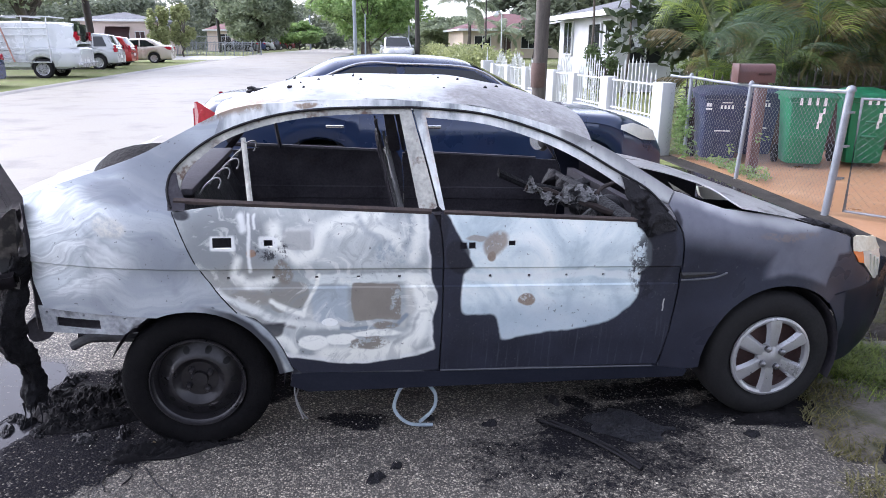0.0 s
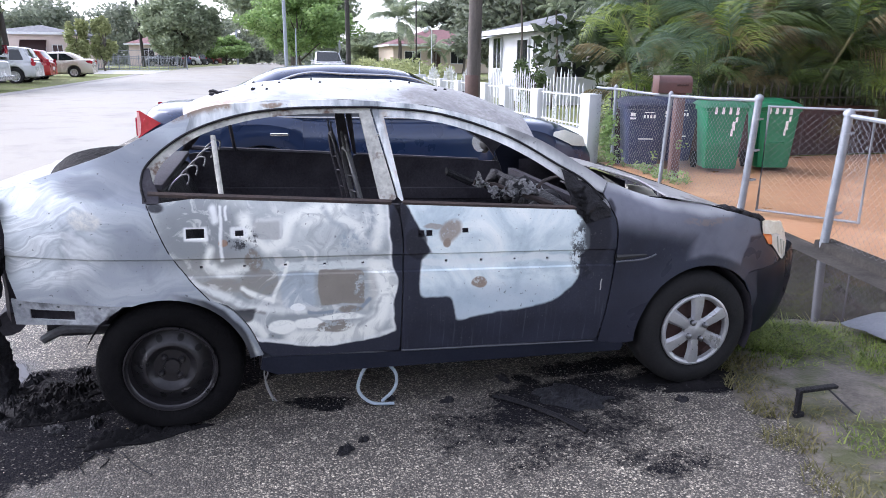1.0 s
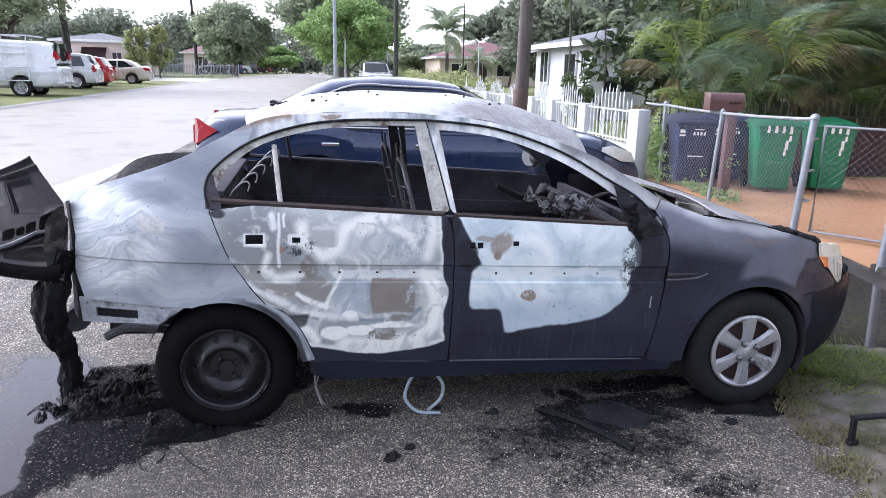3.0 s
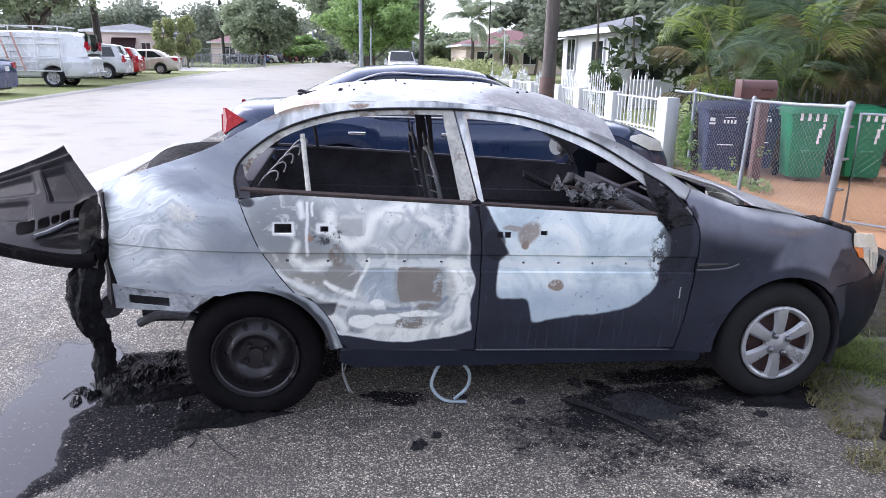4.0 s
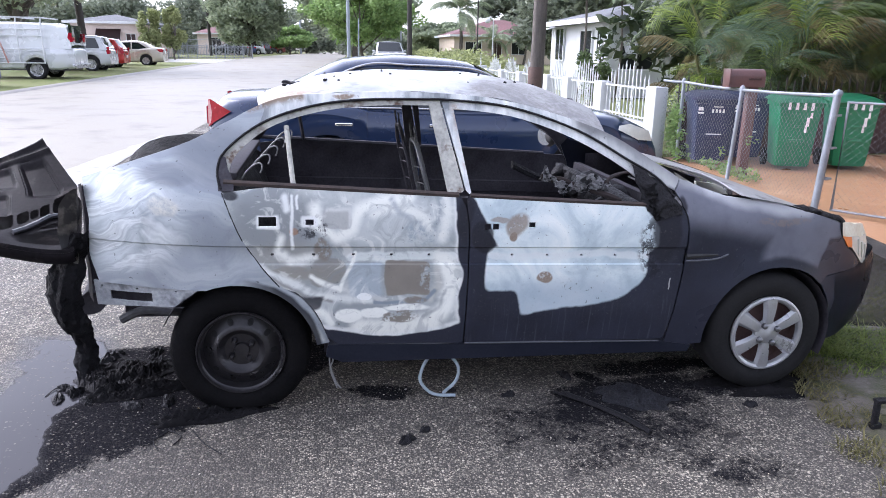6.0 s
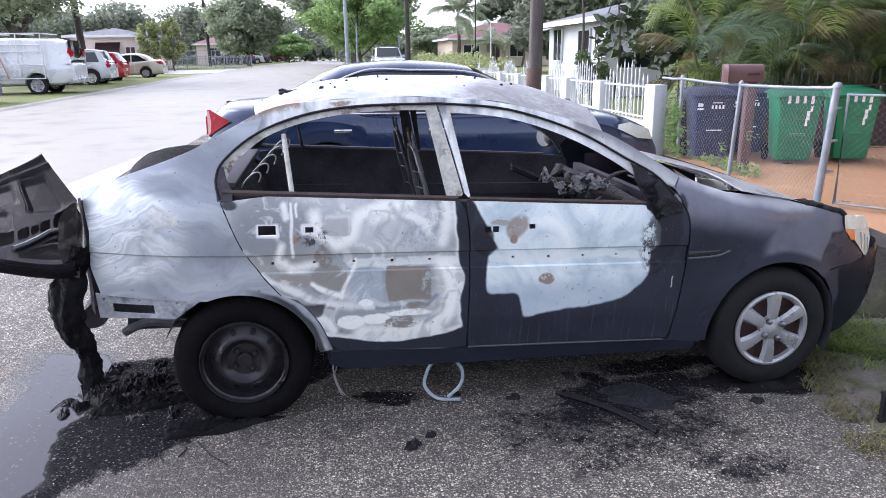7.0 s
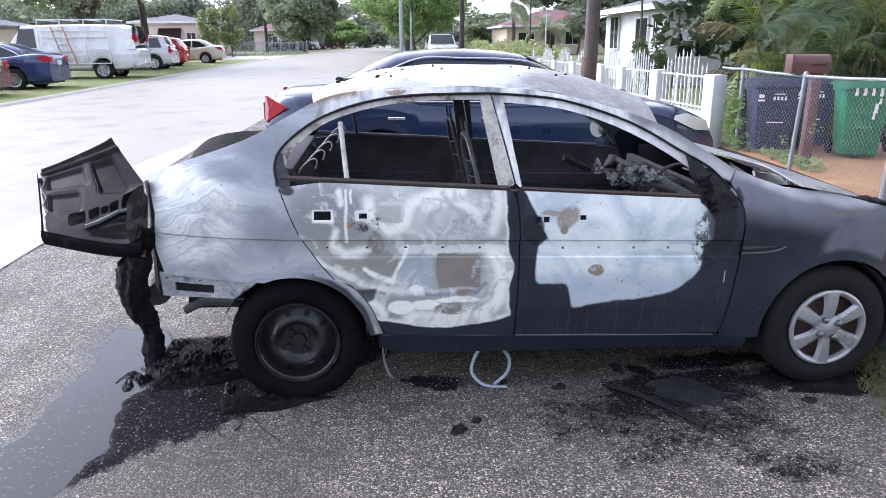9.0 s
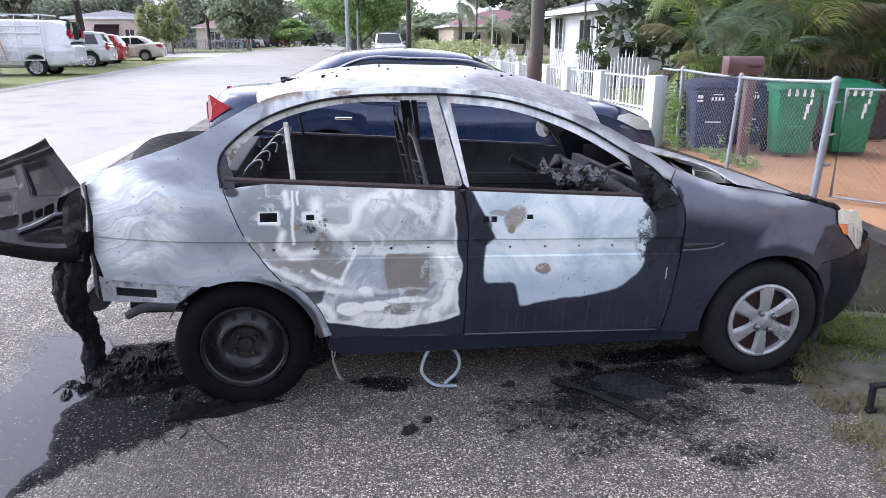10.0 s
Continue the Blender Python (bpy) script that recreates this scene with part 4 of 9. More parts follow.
def make_car_shell():
    roof_mid = [(0.10, 1.325), (0.2, 1.375), (0.4, 1.43), (0.69, 1.462), (1.16, 1.46), (1.47, 1.41), (1.66, 1.335)]
    roof_edge = [(0.10, 1.275), (0.2, 1.335), (0.45, 1.378), (0.78, 1.39), (1.18, 1.365), (1.6, 1.255), (1.70, 1.20)]

    def roof(i, j):
        s = -1 + 2 * j / 20
        x = 0.13 + 1.5 * i / 24 + (0.05 * (1 - s * s) if i == 24 else 0) - (0.05 * (1 - s * s) if i == 0 else 0)
        e = soft_table(roof_edge, x)
        z = e + (soft_table(roof_mid, x) - e) * (1 - abs(s) ** 2.6)
        y0 = side(x, e) + 0.004
        return (x, YC + s * (YC - y0), z + 0.004 + 0.006 * noise.noise((x * 4, s * 4, 2)))
    bm = bmesh.new()
    quad_grid(bm, roof, 24, 20, flip=True)
    part("roof", bm, MAT_ROOF, CAR, "pale scorched roof with rust-brown spots")
    # hood, its rear corner lifted and burnt through
    hood_mid = [(1.95, 1.05), (2.3, 1.02), (2.5, 0.965), (2.7, 0.90), (3.0, 0.775), (3.2, 0.69), (3.28, 0.65)]
    hood_edge = [(1.95, 1.0), (2.2, 0.99), (2.45, 0.95), (2.65, 0.902), (2.78, 0.862), (2.95, 0.79), (3.2, 0.69)]

    def hood(i, j):
        s = -1 + 2 * j / 18
        rear = hood_rear(s)
        x = rear
        y0 = 0.0
        for _ in range(2):
            y0 = side(x, 0.9) + 0.012
            yy = YC + s * (YC - y0)
            front = nose_x(yy) - 0.035 - 0.125 * (1 - abs(s)) ** 0.5
            x = rear + (front - rear) * i / 20
        e = soft_table(hood_edge, x)
        z = e + (soft_table(hood_mid, x) - e) * (1 - abs(s) ** 3)
        return (x, YC + s * (YC - y0), z + 0.002 + 0.006 * noise.noise((x * 5, s * 5, 7)))
    bm = bmesh.new()
    quad_grid(bm, hood, 20, 18, flip=True)
    bmesh.ops.solidify(bm, geom=bm.faces[:], thickness=0.012)
    HD = part("hood", bm, MAT_HOOD, CAR, "ash-grey scorched hood lifted off its catch")
    bm = bmesh.new()
    tube(bm, [Vector(hood(0, j)) + Vector((0, 0, 0.004)) for j in range(0, 9)], 0.0022, 6)
    part("hood_lip", bm, MAT_HOOD, HD, "pale chalky edge of the hood")
    # inner wings of the engine bay
    for yy in (0.16, 1.40):
        bm = bmesh.new()
        quad_grid(bm, lambda i, j: (2.04 + 0.78 * i / 10, yy, 0.45 + (soft_table(hood_edge, 2.04 + 0.78 * i / 10) - (0.02 if yy > 1 else 0.10) - 0.45) * j / 4), 10, 4)
        bmesh.ops.solidify(bm, geom=bm.faces[:], thickness=0.02)
        part("inner_wing", rough_up(bm, 0.008, 9), MAT_SOOT, CAR)
    # inner floor, firewall, rear bulkhead, trunk floor
    bm = bmesh.new()
    box(bm, (0.38, 0.10, 0.23), (2.05, 1.50, 0.28))
    box(bm, (-0.5, 0.28, 0.36), (0.40, 1.32, 0.42))
    box(bm, (2.0, 0.12, 0.33), (2.04, 1.48, 0.90))
    box(bm, (-0.10, 0.14, 0.42), (-0.04, 1.46, 0.98))
    box(bm, (2.06, 0.38, 0.25), (3.0, 1.22, 0.70))
    box(bm, (0.95, 0.03, 0.26), (1.05, 0.09, 0.96))
    box(bm, (1.95, 0.03, 0.33), (2.03, 0.09, 0.93))
    rough_up(bm, 0.01, 6)
    part("floor_pan", bm, MAT_SOOT, CAR)
    # wheel housings
    for cx in (0.03, 2.485):
        for yy in (0.0, 1.36):
            bm = bmesh.new()
            cz, a0, a1 = (0.287, -5, 160) if cx < 1 else (0.312, -22, 185)
            quad_grid(bm, lambda i, j: (cx + 0.335 * math.cos(radians(a0 + (a1 - a0) * i / 16)), (0.0 if cx < 1 or yy else -0.02) + yy + 0.24 * j, cz + 0.335 * math.sin(radians(a0 + (a1 - a0) * i / 16))), 16, 1)
            bmesh.ops.create_circle(bm, cap_ends=True, segments=32, radius=0.30, matrix=Matrix.Translation((cx, 0.23 + yy * 0.85, cz + 0.03)) @ Matrix.Rotation(radians(90), 4, "X"))
            part("wheel_housing", bm, MAT_SOOT, CAR)


MAT_HOOD = surf("scorched_hood", (0.30, 0.305, 0.315), (0.54, 0.545, 0.54), 3.2, 60, 0.55, 0.05, 0.35, 0.003, ((0.14, 0.135, 0.13), 7, 0.56, 0.70))
make_car_shell()


def wheel(parent, cx, cy, cz, r, flat, rim_prof, rim_mat, tyre_mat, outer=-1):
    """A wheel with its tyre; outer = -1 shows its face to -y."""
    bm = bmesh.new()
    w = 0.185
    prof = [(r * 0.62, 0.012), (r * 0.68, -0.002), (r * 0.80, -0.008), (r * 0.92, 0.002), (r * 0.985, 0.02), (r, 0.045), (r, w - 0.045), (r * 0.985, w - 0.02), (r * 0.9, w), (r * 0.62, w - 0.01)]
    lathe(bm, prof, 48, (0, 0, 0))
    for v in bm.verts:
        if v.co.z < -r + flat:
            squash = (-r + flat) - v.co.z
            v.co.z += squash
            v.co.y += -squash * 0.5 if v.co.y < w / 2 else squash * 0.5
        if outer > 0:
            v.co.y = w - v.co.y
        v.co += Vector((cx, cy, cz))
    if outer > 0:
        bmesh.ops.reverse_faces(bm, faces=bm.faces[:])
    wh = part("wheel", bm, tyre_mat, parent)
    bm = bmesh.new()
    lathe(bm, rim_prof, 48, (0, 0, 0))
    for v in bm.verts:
        if outer > 0:
            v.co.y = w - v.co.y
        v.co += Vector((cx, cy, cz))
    part("rim", bm, rim_mat, wh)
    return wh


R_STEEL = [(0.188, 0.004), (0.186, -0.006), (0.181, -0.006), (0.177, 0.008), (0.170, 0.014), (0.163, 0.050), (0.150, 0.046), (0.122, 0.022), (0.108, 0.012), (0.100, 0.012), (0.092, 0.024), (0.072, 0.042), (0.034, 0.044), (0.030, 0.030), (0.0, 0.029)]
R_DEEP = [(0.186, 0.004), (0.178, 0.02), (0.165, 0.055), (0.12, 0.06), (0.08, 0.05), (0.0, 0.05)]
WH = wheel(CAR, 0.03, 0.0, 0.287, 0.297, 0.045, R_STEEL, MAT_WHEEL_DARK, MAT_BURNT_RUBBER)
WF = wheel(CAR, 2.48, -0.035, 0.316, 0.298, 0.004, R_DEEP, MAT_RUSTRIM, MAT_RUBBER)
wheel(CAR, 0.03, 1.45, 0.287, 0.297, 0.045, R_STEEL, MAT_WHEEL_DARK, MAT_BURNT_RUBBER, 1)
wheel(CAR, 2.48, 1.45, 0.316, 0.298, 0.004, R_DEEP, MAT_RUSTRIM, MAT_RUBBER, 1)


def bumper_front():
    prof = [(-0.06, 0.685), (0.0, 0.67), (0.015, 0.63), (0.03, 0.56), (0.03, 0.45), (0.01, 0.36), (-0.03, 0.28), (-0.08, 0.255)]
    ys = [0.012 + (YC - 0.012) * (k / 28) ** 1.6 for k in range(29)]
    ys += [2 * YC - y for y in ys[-2::-1]]
    bm = bmesh.new()

    def f(i, j):
        y = ys[i]
        off, z = prof[j]
        k = (1 - (abs(y - YC) / YC) ** 2 * 0.6) * min(1.0, (YC - abs(y - YC)) / 0.16)
        return (nose_x(y) + off * k, y, z - (0.0, 0.3, 0.7, 1.0, 1.0)[min(4, 4 - j if j < 4 else 0)] * 0.10 * (abs(y - YC) / YC) ** 3)
    quad_grid(bm, f, len(ys) - 1, len(prof) - 1, flip=True)
    bmesh.ops.solidify(bm, geom=bm.faces[:], thickness=0.008)
    bum = part("front_bumper", bm, MAT_DARKPAINT, CAR, "dark grey plastic front bumper")
    corner = arc(2.485, 0.312, ARCH_F + 0.002, 62, 2, 8)[3:] + [(2.84, 0.275), (2.955, 0.265), (3.035, 0.27), (3.06, 0.60), (2.95, 0.597), (2.83, 0.594), (2.76, 0.590), (2.71, 0.582)]
    for far in (False, True):
        s = sheet(corner, 0.04, lambda x, z: side(x, z) + 0.002, 0.012)
        part("bumper_corner", mirrored(s) if far else s, MAT_DARKPAINT, bum)
    # nose between bumper and hood
    bm = bmesh.new()

    def g(i, j):
        y = ys[i]
        return (nose_x(y) - 0.02 - 0.05 * j, y, 0.645 + 0.03 * j - 0.05 * (abs(y - YC) / YC) ** 3)
    quad_grid(bm, g, len(ys) - 1, 3, flip=True)
    part("nose_panel", bm, MAT_DARKPAINT, CAR)


bumper_front()


# ---------------- details of the burnt car ----------------
def hubcap():
    """Six broad silver spokes over the rusted rim."""
    bm = bmesh.new()
    lathe(bm, [(0.187, 0.006), (0.186, -0.004), (0.176, -0.008), (0.164, -0.002), (0.158, 0.014)], 48)
    lathe(bm, [(0.066, 0.016), (0.062, -0.002), (0.05, -0.008), (0.028, -0.010), (0.024, -0.013), (0.0, -0.014)], 32)
    bmesh.ops.recalc_face_normals(bm, faces=bm.faces[:])
    for v in bm.verts:
        v.co += Vector((2.48, -0.038, 0.316))
    part("hubcap", bm, MAT_SILVER, WF, "six-spoke silver hubcap")
    for k in range(6):
        t = math.tau * k / 6 + math.tau / 4
        bm = bmesh.new()

        def f(i, j):
            r = 0.045 + 0.128 * i / 5
            w = (0.027 + 0.015 * (i / 5) ** 1.5) * (-1 + 2 * j / 6)
            y = -0.008 - 0.006 * math.sin(math.pi * i / 5) + (0.020, 0.003, 0.0, 0.0025, 0.0, 0.003, 0.020)[j]
            return (2.48 + r * math.cos(t) - w * math.sin(t), -0.038 + y, 0.316 + r * math.sin(t) + w * math.cos(t))
        quad_grid(bm, f, 5, 6)
        bmesh.ops.recalc_face_normals(bm, faces=bm.faces[:])
        part("hubcap_spoke", bm, MAT_SILVER, WF)
    for k in range(4):
        t = math.tau * k / 4 + 0.55
        bm = bmesh.new()
        lathe(bm, [(0.015, 0.0), (0.0145, -0.014), (0.008, -0.020), (0.0, -0.021)], 10, (2.48 + 0.05 * math.cos(t), -0.046, 0.316 + 0.05 * math.sin(t)))
        part("wheel_nut", bm, MAT_NUT, WF)


MAT_NUT = surf("dull_chrome_nut", (0.12, 0.12, 0.13), (0.3, 0.3, 0.31), 20, 90, 0.3, 0.9, 0, 0.001)
MAT_HOLE_SHADE = surf("painted_hole_shade", (0.004, 0.004, 0.005), (0.008, 0.008, 0.009), 9, 60, 0.8)
hubcap()


def steel_wheel_details():
    # flat near-black discs paint the shade inside the vent holes
    for k in range(10):
        bm = bmesh.new()
        t = math.tau * k / 10
        r = 0.136
        ring = [(0.03 + r * math.cos(t) + 0.014 * math.cos(t) * math.cos(q) - 0.013 * math.sin(t) * math.sin(q), 0.0315 + 0.012 * math.cos(q), 0.287 + r * math.sin(t) + 0.014 * math.sin(t) * math.cos(q) + 0.013 * math.cos(t) * math.sin(q)) for q in [math.tau * i / 12 for i in range(12)]]
        bm.faces.new([bm.verts.new(p) for p in ring])
        part("vent_hole", bm, MAT_HOLE_SHADE, WH)
    for k in range(4):
        t = math.tau * k / 4 + 0.6
        bm = bmesh.new()
        lathe(bm, [(0.014, 0.0), (0.013, -0.016), (0.007, -0.024), (0.0, -0.025)], 8, (0.03 + 0.052 * math.cos(t), 0.044, 0.287 + 0.05 * math.sin(t)))
        part("wheel_nut", bm, MAT_WHEEL_DARK, WH)


steel_wheel_details()


# pale grey for the wing slot's lip and the sill's painted highlight
MAT_LIP_AND_HIGHLIGHT = surf("trim_lip_and_sill_highlight", (0.05, 0.053, 0.065), (0.11, 0.113, 0.13), 9, 60, 0.35)


def headlight():
    srf = lambda x, z: side(x, min(z, 0.74)) - 0.002 + 0.9 * max(0.0, z - 0.76) ** 1.2
    lens = [(2.905, 0.775), (3.045, 0.765), (3.095, 0.70), (3.105, 0.63), (3.078, 0.608), (3.045, 0.622), (2.925, 0.715)]
    h = part("headlight", sheet(lens, 0.03, srf, 0.03), MAT_LENS, CAR, "clouded clear headlight lens")
    part("indicator_lens", sheet([(2.826, 0.79), (2.903, 0.776), (2.923, 0.716), (2.883, 0.726), (2.842, 0.77)], 0.03, lambda x, z: srf(x, z) - 0.002, 0.03), MAT_AMBER, h, "orange indicator lens")
    part("blister", rough_up(sheet([(2.808, 0.835), (2.86, 0.842), (2.93, 0.83), (3.03, 0.812), (3.06, 0.762), (2.905, 0.772), (2.820, 0.788)], 0.02, lambda x, z: srf(x, z) - 0.006, 0.03), 0.010, 24), MAT_LENS_BURNT, h, "heat-blistered yellowed lens top")
    # upright flutes in the lens
    for k in range(3):
        bm = bmesh.new()
        x = 2.965 + 0.045 * k
        tube(bm, [(x + 0.04 * q, srf(x + 0.04 * q, 0.76 - 0.10 * q) - 0.001, 0.755 - 0.02 * k - 0.09 * q) for q in (0.0, 0.35, 0.7, 1.0)], 0.006, 6, r_end=0.003)
        part("flute", bm, MAT_LENS, h)
    part("headlight", mirrored(sheet(lens, 0.04, srf, 0.03)), MAT_LENS, CAR)
    # charred sealing along the hood's edge
    bm = bmesh.new()
    for k in range(34):
        x = 2.56 + 0.26 * k / 33
        bmesh.ops.create_icosphere(bm, subdivisions=2, radius=0.010 + 0.010 * random.random(), matrix=Matrix.Translation((x, side(x, 0.88) + 0.02 + 0.02 * random.random(), lerp_table([(2.45, 0.945), (2.65, 0.905), (2.78, 0.866), (2.86, 0.84)], x))) @ Matrix.Diagonal((2.2, 1, 0.8, 1)))
    rough_up(bm, 0.012, 30)
    part("burnt_seal", bm, MAT_CHAR, CAR)
    bm = bmesh.new()
    tube(bm, [(2.80, side(2.8, 0.86) - 0.002, 0.865), (2.805, side(2.8, 0.82) - 0.004, 0.82), (2.815, side(2.8, 0.78) - 0.004, 0.785)], 0.006, 5, r_end=0.003)
    part("melt_drip", bm, MAT_CHAR, CAR)
    bm = bmesh.new()
    box(bm, (3.08, 0.45, 0.60), (3.22, 1.15, 0.69), None, 0.02)
    part("grille", bm, MAT_PLASTIC, CAR)
    # side indicator slot on the wing
    bm = bmesh.new()
    tube(bm, [(2.005 + 0.155 * k / 8, side(2.1, 0.735) + 0.004, 0.708 + 0.006 * k / 8) for k in range(9)], 0.015, 8, r_end=0.007)
    slot = part("wing_trim", bm, MAT_PLASTIC, CAR, "black side trim slot in the wing")
    bm = bmesh.new()
    tube(bm, smooth_line([(2.005, side(2.05, 0.7) - 0.001, 0.688), (2.10, side(2.1, 0.7) - 0.001, 0.690), (2.165, side(2.15, 0.7) - 0.001, 0.698), (2.21, side(2.2, 0.7) - 0.001, 0.716)], 4), 0.005, 6)
    part("lip", bm, MAT_LIP_AND_HIGHLIGHT, slot)


headlight()


def trunk_lid():
    """The lid hangs askew behind the tail and shows its charred inner frame."""
    c00, c10, c01, c11 = Vector((-0.60, 0.03, 0.735)), Vector((-1.00, 0.04, 0.78)), Vector((-0.785, 0.76, 1.03)), Vector((-1.316, 0.75, 0.915))

    def at(u, v, lift=0.0):
        p = c00 * (1 - u) * (1 - v) + c10 * u * (1 - v) + c01 * (1 - u) * v + c11 * u * v
        p = p + Vector((0, 0, 1)) * (0.02 * math.sin(math.pi * u) * v - 0.04 * math.sin(math.pi * v) * (1 - 0.3 * u) - 0.025 * math.sin(math.pi * u ** 0.6) * (1 - v))
        cut = (1 - u) ** 2 * max(0.0, (v - 0.68) / 0.32)
        p += Vector((-0.15, 0.0, 0.055)) * cut
        return p + Vector((0.05, -0.55, 0.80)) * lift
    nu, nv = 104, 104
    bm = bmesh.new()
    quad_grid(bm, lambda i, j: at(i / nu, j / nv, -0.035 - 0.07 * math.sin(math.pi * j / nv)), nu, nv)
    bmesh.ops.solidify(bm, geom=bm.faces[:], thickness=0.006)
    lid = part("trunk_lid", rough_up(bm, 0.002, 9), MAT_LID, CAR, "charred trunk lid hanging open, inner frame showing")
    bm = bmesh.new()
    rows = [[bm.verts.new(at(i / nu, j / nv, 0.012 + 0.0012 * noise.noise((i * 0.10, j * 0.10, 3)) + 0.012 * max(0.0, 1 - abs(j / nv - 0.93) / 0.025) + 0.014 * max(0.0, 1 - abs(j / nv - 0.99) / 0.03) - 0.006 * (j / nv > 0.94))) for j in range(nv + 1)] for i in range(nu + 1)]

    def hole(u, v):
        if u > 0.94 + 0.035 * noise.noise((v * 9, 1, 2)):
            return True
        for a, hw, hv in ((0.12, 0.088, 0.085), (0.282, 0.046, 0.055), (0.375, 0.036, 0.045), (0.475, 0.056, 0.062), (0.645, 0.088, 0.085)):
            w = v - (0.575 - 0.40 * u)
            if ((u - a) / hw) ** 4 + (w / hv) ** 4 < 1:
                return True
        if 0.03 < u < 0.52 and 0.10 < v < 0.27 - 0.30 * max(0.0, u - 0.22):
            return True
        if 0.01 < u < 0.34 and 0.305 - 0.12 * u < v < 0.42 - 0.42 * u:
            return True
        if 0.60 < u < 0.90 and 0.42 < v < 0.64 or 0.14 < u < 0.42 and 0.62 < v < 0.88 or 0.52 < u < 0.90 and 0.72 < v < 0.88:
            return "dish"
        return False
    for i in range(nu):
        for j in range(nv):
            h = hole((i + 0.5) / nu, (j + 0.5) / nv)
            if h is not True:
                bm.faces.new((rows[i][j], rows[i][j + 1], rows[i + 1][j + 1], rows[i + 1][j]))
    for i in range(nu + 1):
        for j in range(nv + 1):
            deep = sum(hole((i + a) / nu, (j + c) / nv) == "dish" for a in (-2.5, -1, 0, 1, 2.5) for c in (-2.5, -1, 0, 1, 2.5)) / 25
            rows[i][j].co += Vector((-0.03, 0.4, -0.75)) * 0.024 * deep
    bmesh.ops.solidify(bm, geom=bm.faces[:], thickness=0.018)
    part("inner_frame", bm, MAT_LID, lid)
    bm = bmesh.new()
    tube(bm, [at(u, v, 0.022) for u, v in ((0.56, 0.19), (0.45, 0.25), (0.34, 0.32), (0.24, 0.385), (0.12, 0.41), (0.0, 0.42))], 0.011, 6)
    part("brace", bm, MAT_SOOTGREY, lid)
    bm = bmesh.new()
    tube(bm, [at(0.94 + 0.035 * noise.noise((k / 20 * 9, 1, 2)), k / 20, 0.014) for k in range(21)], 0.003, 5)
    part("torn_edge", bm, MAT_SOOTGREY, lid)
    # the folded outer flange with a torn edge
    bm = bmesh.new()
    quad_grid(bm, lambda i, j: at(1.0 - 0.004 * j, i / 14, -0.045 + 0.020 * j + 0.004 * noise.noise((i * 0.9, j, 1))), 14, 3)
    bmesh.ops.solidify(bm, geom=bm.faces[:], thickness=0.005)
    part("flange", bm, MAT_LID, lid)
    bm = bmesh.new()
    quad_grid(bm, lambda i, j: at(i / 14, 0.0) + Vector((0, -0.012 * j + 0.006 * j * j, 0.025 - 0.022 * j)), 14, 3)
    bmesh.ops.solidify(bm, geom=bm.faces[:], thickness=0.005)
    part("lip", bm, MAT_LID, lid)


MAT_LID = surf("charred_lid_steel", (0.009, 0.008, 0.010), (0.030, 0.026, 0.031), 3, 60, 0.42, 0.0, 0.2, 0.002, ((0.10, 0.085, 0.08), 7, 0.60, 0.74))
MAT_LID.node_tree.nodes["Principled BSDF"].inputs["Specular IOR Level"].default_value = 0.13
MAT_RECESS = surf("mottled_burnt_steel", (0.018, 0.016, 0.016), (0.15, 0.135, 0.12), 9, 50, 0.5, 0.2, 0.5, 0.004, ((0.02, 0.019, 0.02), 8, 0.52, 0.60))
MAT_BRACKET = surf("ashy_bracket_steel", (0.16, 0.17, 0.19), (0.52, 0.54, 0.56), 5, 60, 0.6, 0.1, 0.3, 0.002, ((0.03, 0.03, 0.034), 4, 0.52, 0.60))
MAT_SOOTGREY = surf("grey_sooted_steel", (0.05, 0.05, 0.056), (0.14, 0.14, 0.15), 7, 60, 0.5, 0.3, 0.3, 0.003)
trunk_lid()


